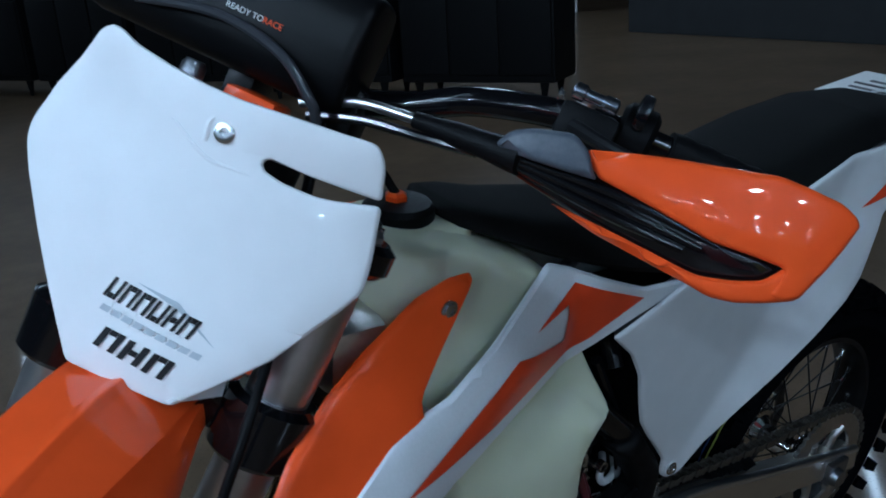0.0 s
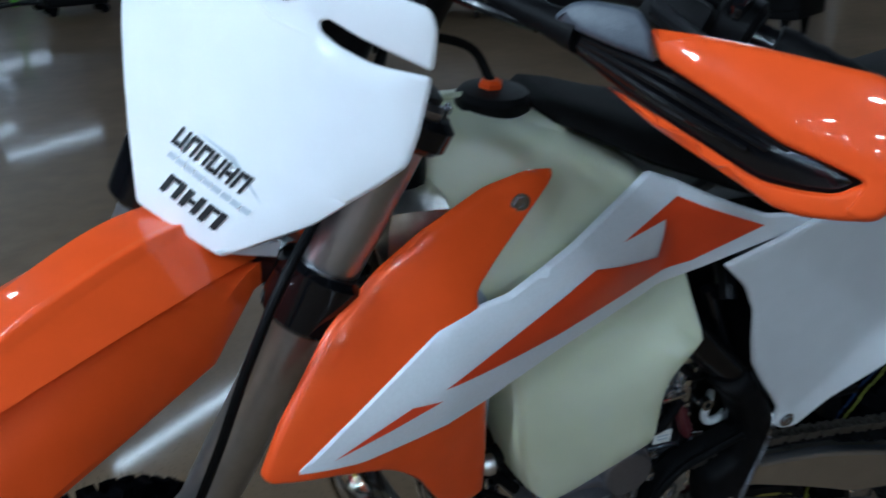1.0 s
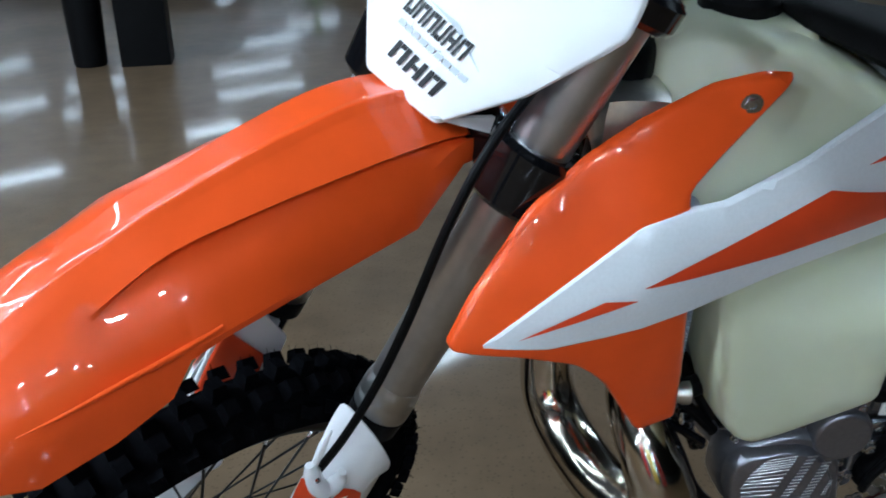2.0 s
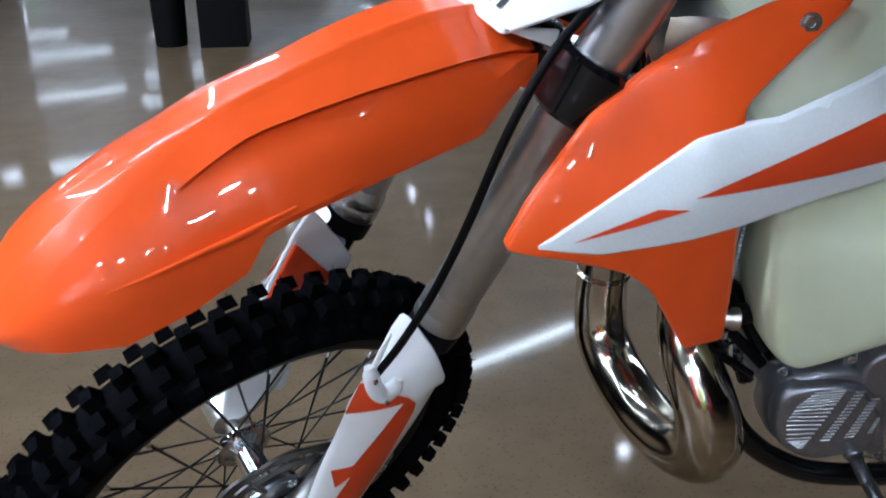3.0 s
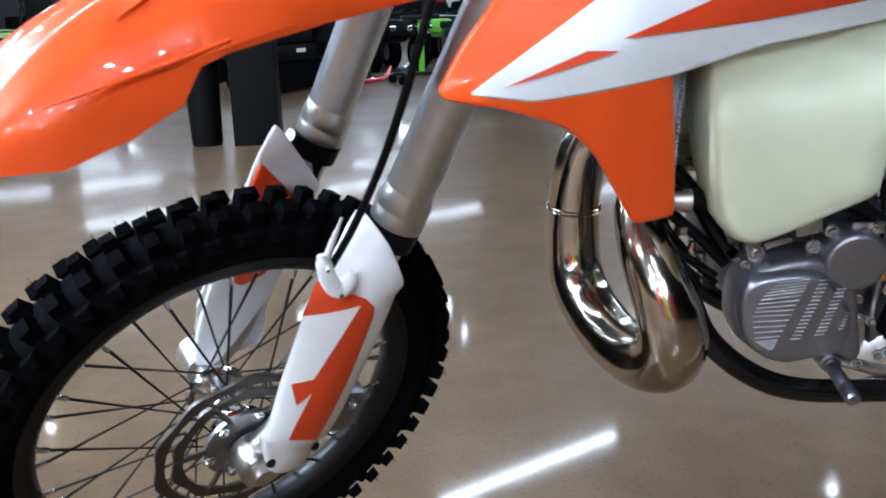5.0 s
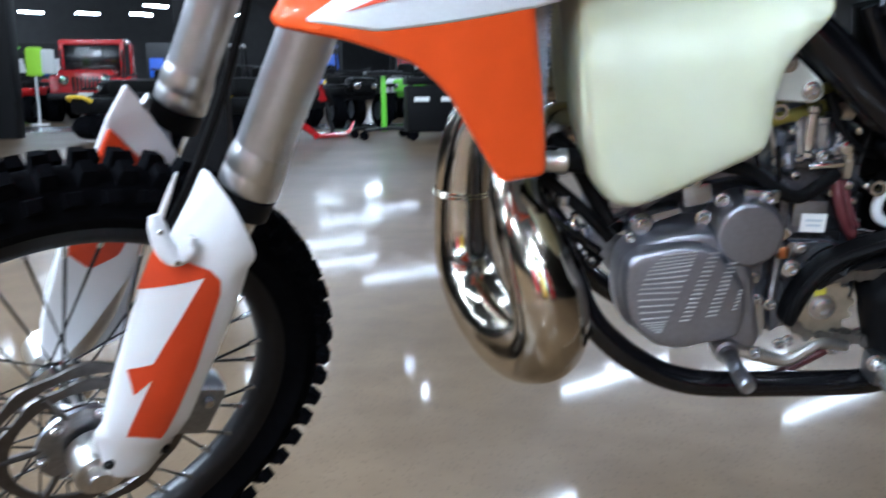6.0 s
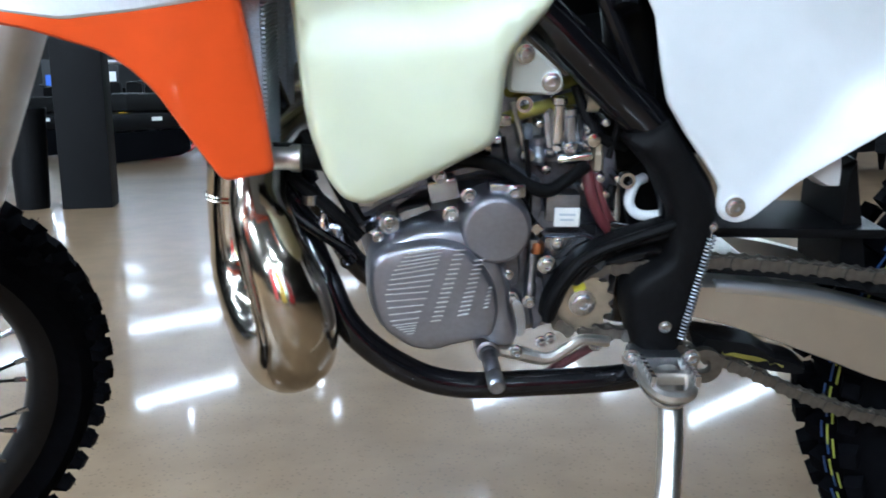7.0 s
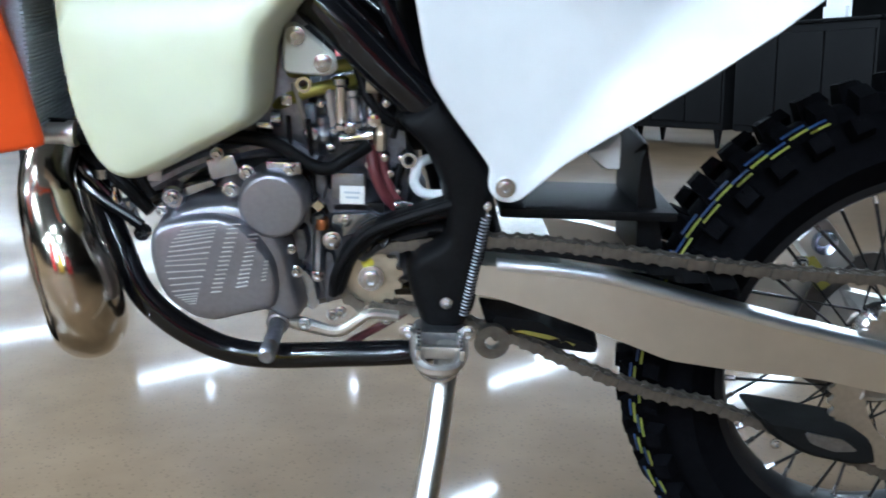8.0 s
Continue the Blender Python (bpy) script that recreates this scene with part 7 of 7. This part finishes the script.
def side_by_side(m, paint, label):
    t = thing("side_by_side", label, "off-road buggy", m, "buggies in the hall")
    part("body", pillow(rounded([(-1.3, 0.5), (-1.35, 0.85), (-0.5, 1.02), (-0.35, 0.62), (0.35, 0.62), (0.5, 1.0), (1.3, 0.98), (1.35, 0.5)], 0.08, 3), 0.6, -0.6, 0.08, 0.3, 3), paint, t)
    part("roof", box((1.3, 1.15, 0.06), (0.15, 0, 1.85), 0.03), paint, t)
    for s in (-1, 1):
        part("cage_tube", tube_bm([(-0.75, 0.58 * s, 0.95), (-0.4, 0.55 * s, 1.78), (0.75, 0.55 * s, 1.8), (1.1, 0.58 * s, 0.95)], 0.028, 8), BLACK_SATIN, t)
        part("bucket_seat", box((0.5, 0.45, 0.7), (0.25, 0.28 * s, 1.0), 0.12), SEAT, t)
        part("headlight", box((0.05, 0.22, 0.09), (-1.34, 0.38 * s, 0.82), 0.03), WHITE_PAINT, t)
        for x in (-0.95, 0.95):
            fat_wheel(0.36, 0.27, (x, 0.68 * s, 0.36), t, ALU_DARK)
    part("bumper", tube_bm([(-1.4, -0.45, 0.6), (-1.5, -0.4, 0.75), (-1.5, 0.4, 0.75), (-1.4, 0.45, 0.6)], 0.03, 8, 3), BLACK_SATIN, t)
    part("cargo_bed", box((0.7, 1.1, 0.3), (1.0, 0, 1.05), 0.04), BLACK_PLASTIC, t)
    return t


for x, y, a, mat, lab in ((-13.2, 22.6, 80, GREEN_PAINT, "lime green side-by-side buggy with a roll cage"), (-7.0, 23.4, 100, WHITE_PAINT, "white side-by-side buggy with a roll cage"), (-4.6, 24.4, 95, BLUE_PAINT, "blue side-by-side buggy with a roll cage"),
                          (-11.6, 25.6, 90, WHITE_PAINT, "white side-by-side buggy parked behind others"), (-1.8, 23.8, 85, WHITE_PAINT, "white side-by-side buggy beside a yellow quad"), (-16.4, 24.2, 75, RED_PAINT, "red side-by-side buggy far off"),
                          (1.6, 24.6, 90, YELLOW_PAINT, "yellow side-by-side buggy far off")):
    side_by_side(pose(x, y, 0, 0, 0, a), mat, lab)
for k, (x, y) in enumerate(((-20.0, 30.0), (-15.6, 31.6), (-11.0, 32.6), (-6.4, 33.2), (-1.8, 33.4), (2.8, 33.2))):
    t = thing("display_board", "tall dark display board with posters on a black base", "display board", pose(x, y, 0, 0, 0, 24 - 5 * k), "display boards")
    part("panel", box((2.6, 0.08, 2.1), (0, 0, 1.35), 0.01), WALL_DARK, t)
    part("base", box((2.7, 0.5, 0.3), (0, 0, 0.15), 0.02), BLACK_PLASTIC, t)
    for j in range(4):
        part("poster", box((0.5, 0.01, 0.7), (-0.95 + 0.63 * j, -0.046, 1.5 + 0.1 * (j % 2)), 0.002), (RED_PAINT, WHITE_PAINT, BLUE_PAINT, WHITE_PAINT)[(j + k) % 4], t)
snowmobile(pose(-3.15, 10.95, 0, 0, 0, 250), RED_PAINT, "black snowmobile with red rails and skis")
snowmobile(pose(-4.95, 12.2, 0, 0, 0, 240), YELLOW_PAINT, "black snowmobile with yellow rails and skis")
for x, y, a, mat, lab in ((-12.6, 19.0, 60, GREEN_PAINT, "lime green quad bike with black racks"), (-11.3, 21.8, 80, RED_PAINT, "red quad bike with black racks"), (-7.0, 20.4, 70, BLUE_PAINT, "blue quad bike with black racks"),
                          (-5.2, 21.2, 60, WHITE_PAINT, "white quad bike with black racks"), (-3.4, 19.6, 95, YELLOW_PAINT, "yellow quad bike with black racks"), (-1.6, 19.2, 80, GREEN_PAINT, "green quad bike with black racks"),
                          (0.4, 20.0, 85, RED_PAINT, "red quad bike beside a green one"), (-14.8, 22.5, 60, BLUE_PAINT, "blue quad bike far off in the hall"), (2.6, 21.0, 70, WHITE_PAINT, "white quad bike far off in the hall"),
                          (-2.6, 15.4, 120, BLACK_PLASTIC, "black quad bike parked in the hall"), (-11.9, 17.6, 70, BLACK_PLASTIC, "black quad bike beside a lime green one"), (-13.9, 18.2, 62, GREY_PLASTIC, "dark grey quad bike in a row"),
                          (-15.8, 19.3, 58, BLACK_PLASTIC, "black quad bike at the end of a row"), (-8.0, 18.9, 84, BLACK_PLASTIC, "black quad bike beside a red car"), (-6.2, 17.9, 100, BLACK_PLASTIC, "black quad bike behind the snowmobiles"),
                          (-4.2, 17.4, 76, GREY_PLASTIC, "dark grey quad bike behind the snowmobiles"), (-0.6, 16.9, 96, BLACK_PLASTIC, "black quad bike near the cabinets"), (-2.5, 17.9, 88, BLACK_PLASTIC, "black quad bike in front of a yellow one"),
                          (-10.6, 19.2, 96, RED_PAINT, "red quad bike beside the red car"), (1.6, 18.0, 80, BLACK_PLASTIC, "black quad bike far off by the cabinets")):
    quad(pose(x, y, 0, 0, 0, a), mat, lab)

t = thing("lift_dolly", "green steel lift dolly on four small castors", "dolly", pose(-1.55, 11.5, 0, 0, 0, 20))
part("mast", box((0.07, 0.07, 0.8), (0, 0, 0.5), 0.01), GREEN_PAINT, t)
for s in (-1, 1):
    part("foot_bar", tube_bm([(-0.35, 0.28 * s, 0.13), (0.0, 0.05 * s, 0.14), (0.35, 0.28 * s, 0.13)], 0.025, 8), BLACK_SATIN, t)
    for x in (-0.36, 0.36):
        part("castor", lathe([(-0.02, 0.01), (-0.02, 0.06), (0.02, 0.06), (0.02, 0.01)], 14, "y", (x, 0.29 * s, 0.06)), TYRE, t)
part("cradle", box((0.5, 0.3, 0.06), (0, 0, 0.9), 0.02), BLACK_SATIN, t)
t = thing("equipment_case", "black wheeled equipment case with pale labels", "case", pose(-0.85, 11.2, 0, 0, 0, 10))
part("case_body", box((0.75, 0.5, 0.62), (0, 0, 0.42), 0.04), BLACK_PLASTIC, t)
part("case_lid", box((0.77, 0.52, 0.1), (0, 0, 0.79), 0.03), BLACK_PLASTIC, t)
for s in (-1, 1):
    part("case_label", box((0.2, 0.004, 0.06), (0.18 * s, -0.253, 0.55), 0.001), PAPER, t)
    for x in (-0.3, 0.3):
        part("castor", lathe([(-0.02, 0.01), (-0.02, 0.055), (0.02, 0.055), (0.02, 0.01)], 14, "y", (x, 0.2 * s, 0.055)), TYRE, t)
t = thing("safety_vest_stand", "lime safety vest hung on a white stand", "clothes stand", pose(-9.3, 17.4, 0))
part("stand_pole", lathe([(0, 0.2), (0.03, 0.2), (0.04, 0.025), (1.5, 0.025)], 14, "z"), WHITE_PAINT, t)
part("vest", box((0.34, 0.16, 0.6), (0, 0, 1.3), 0.07), LIME_CLOTH, t)
part("shirt", box((0.28, 0.14, 0.5), (0.26, 0.02, 1.3), 0.06), PAPER, t)
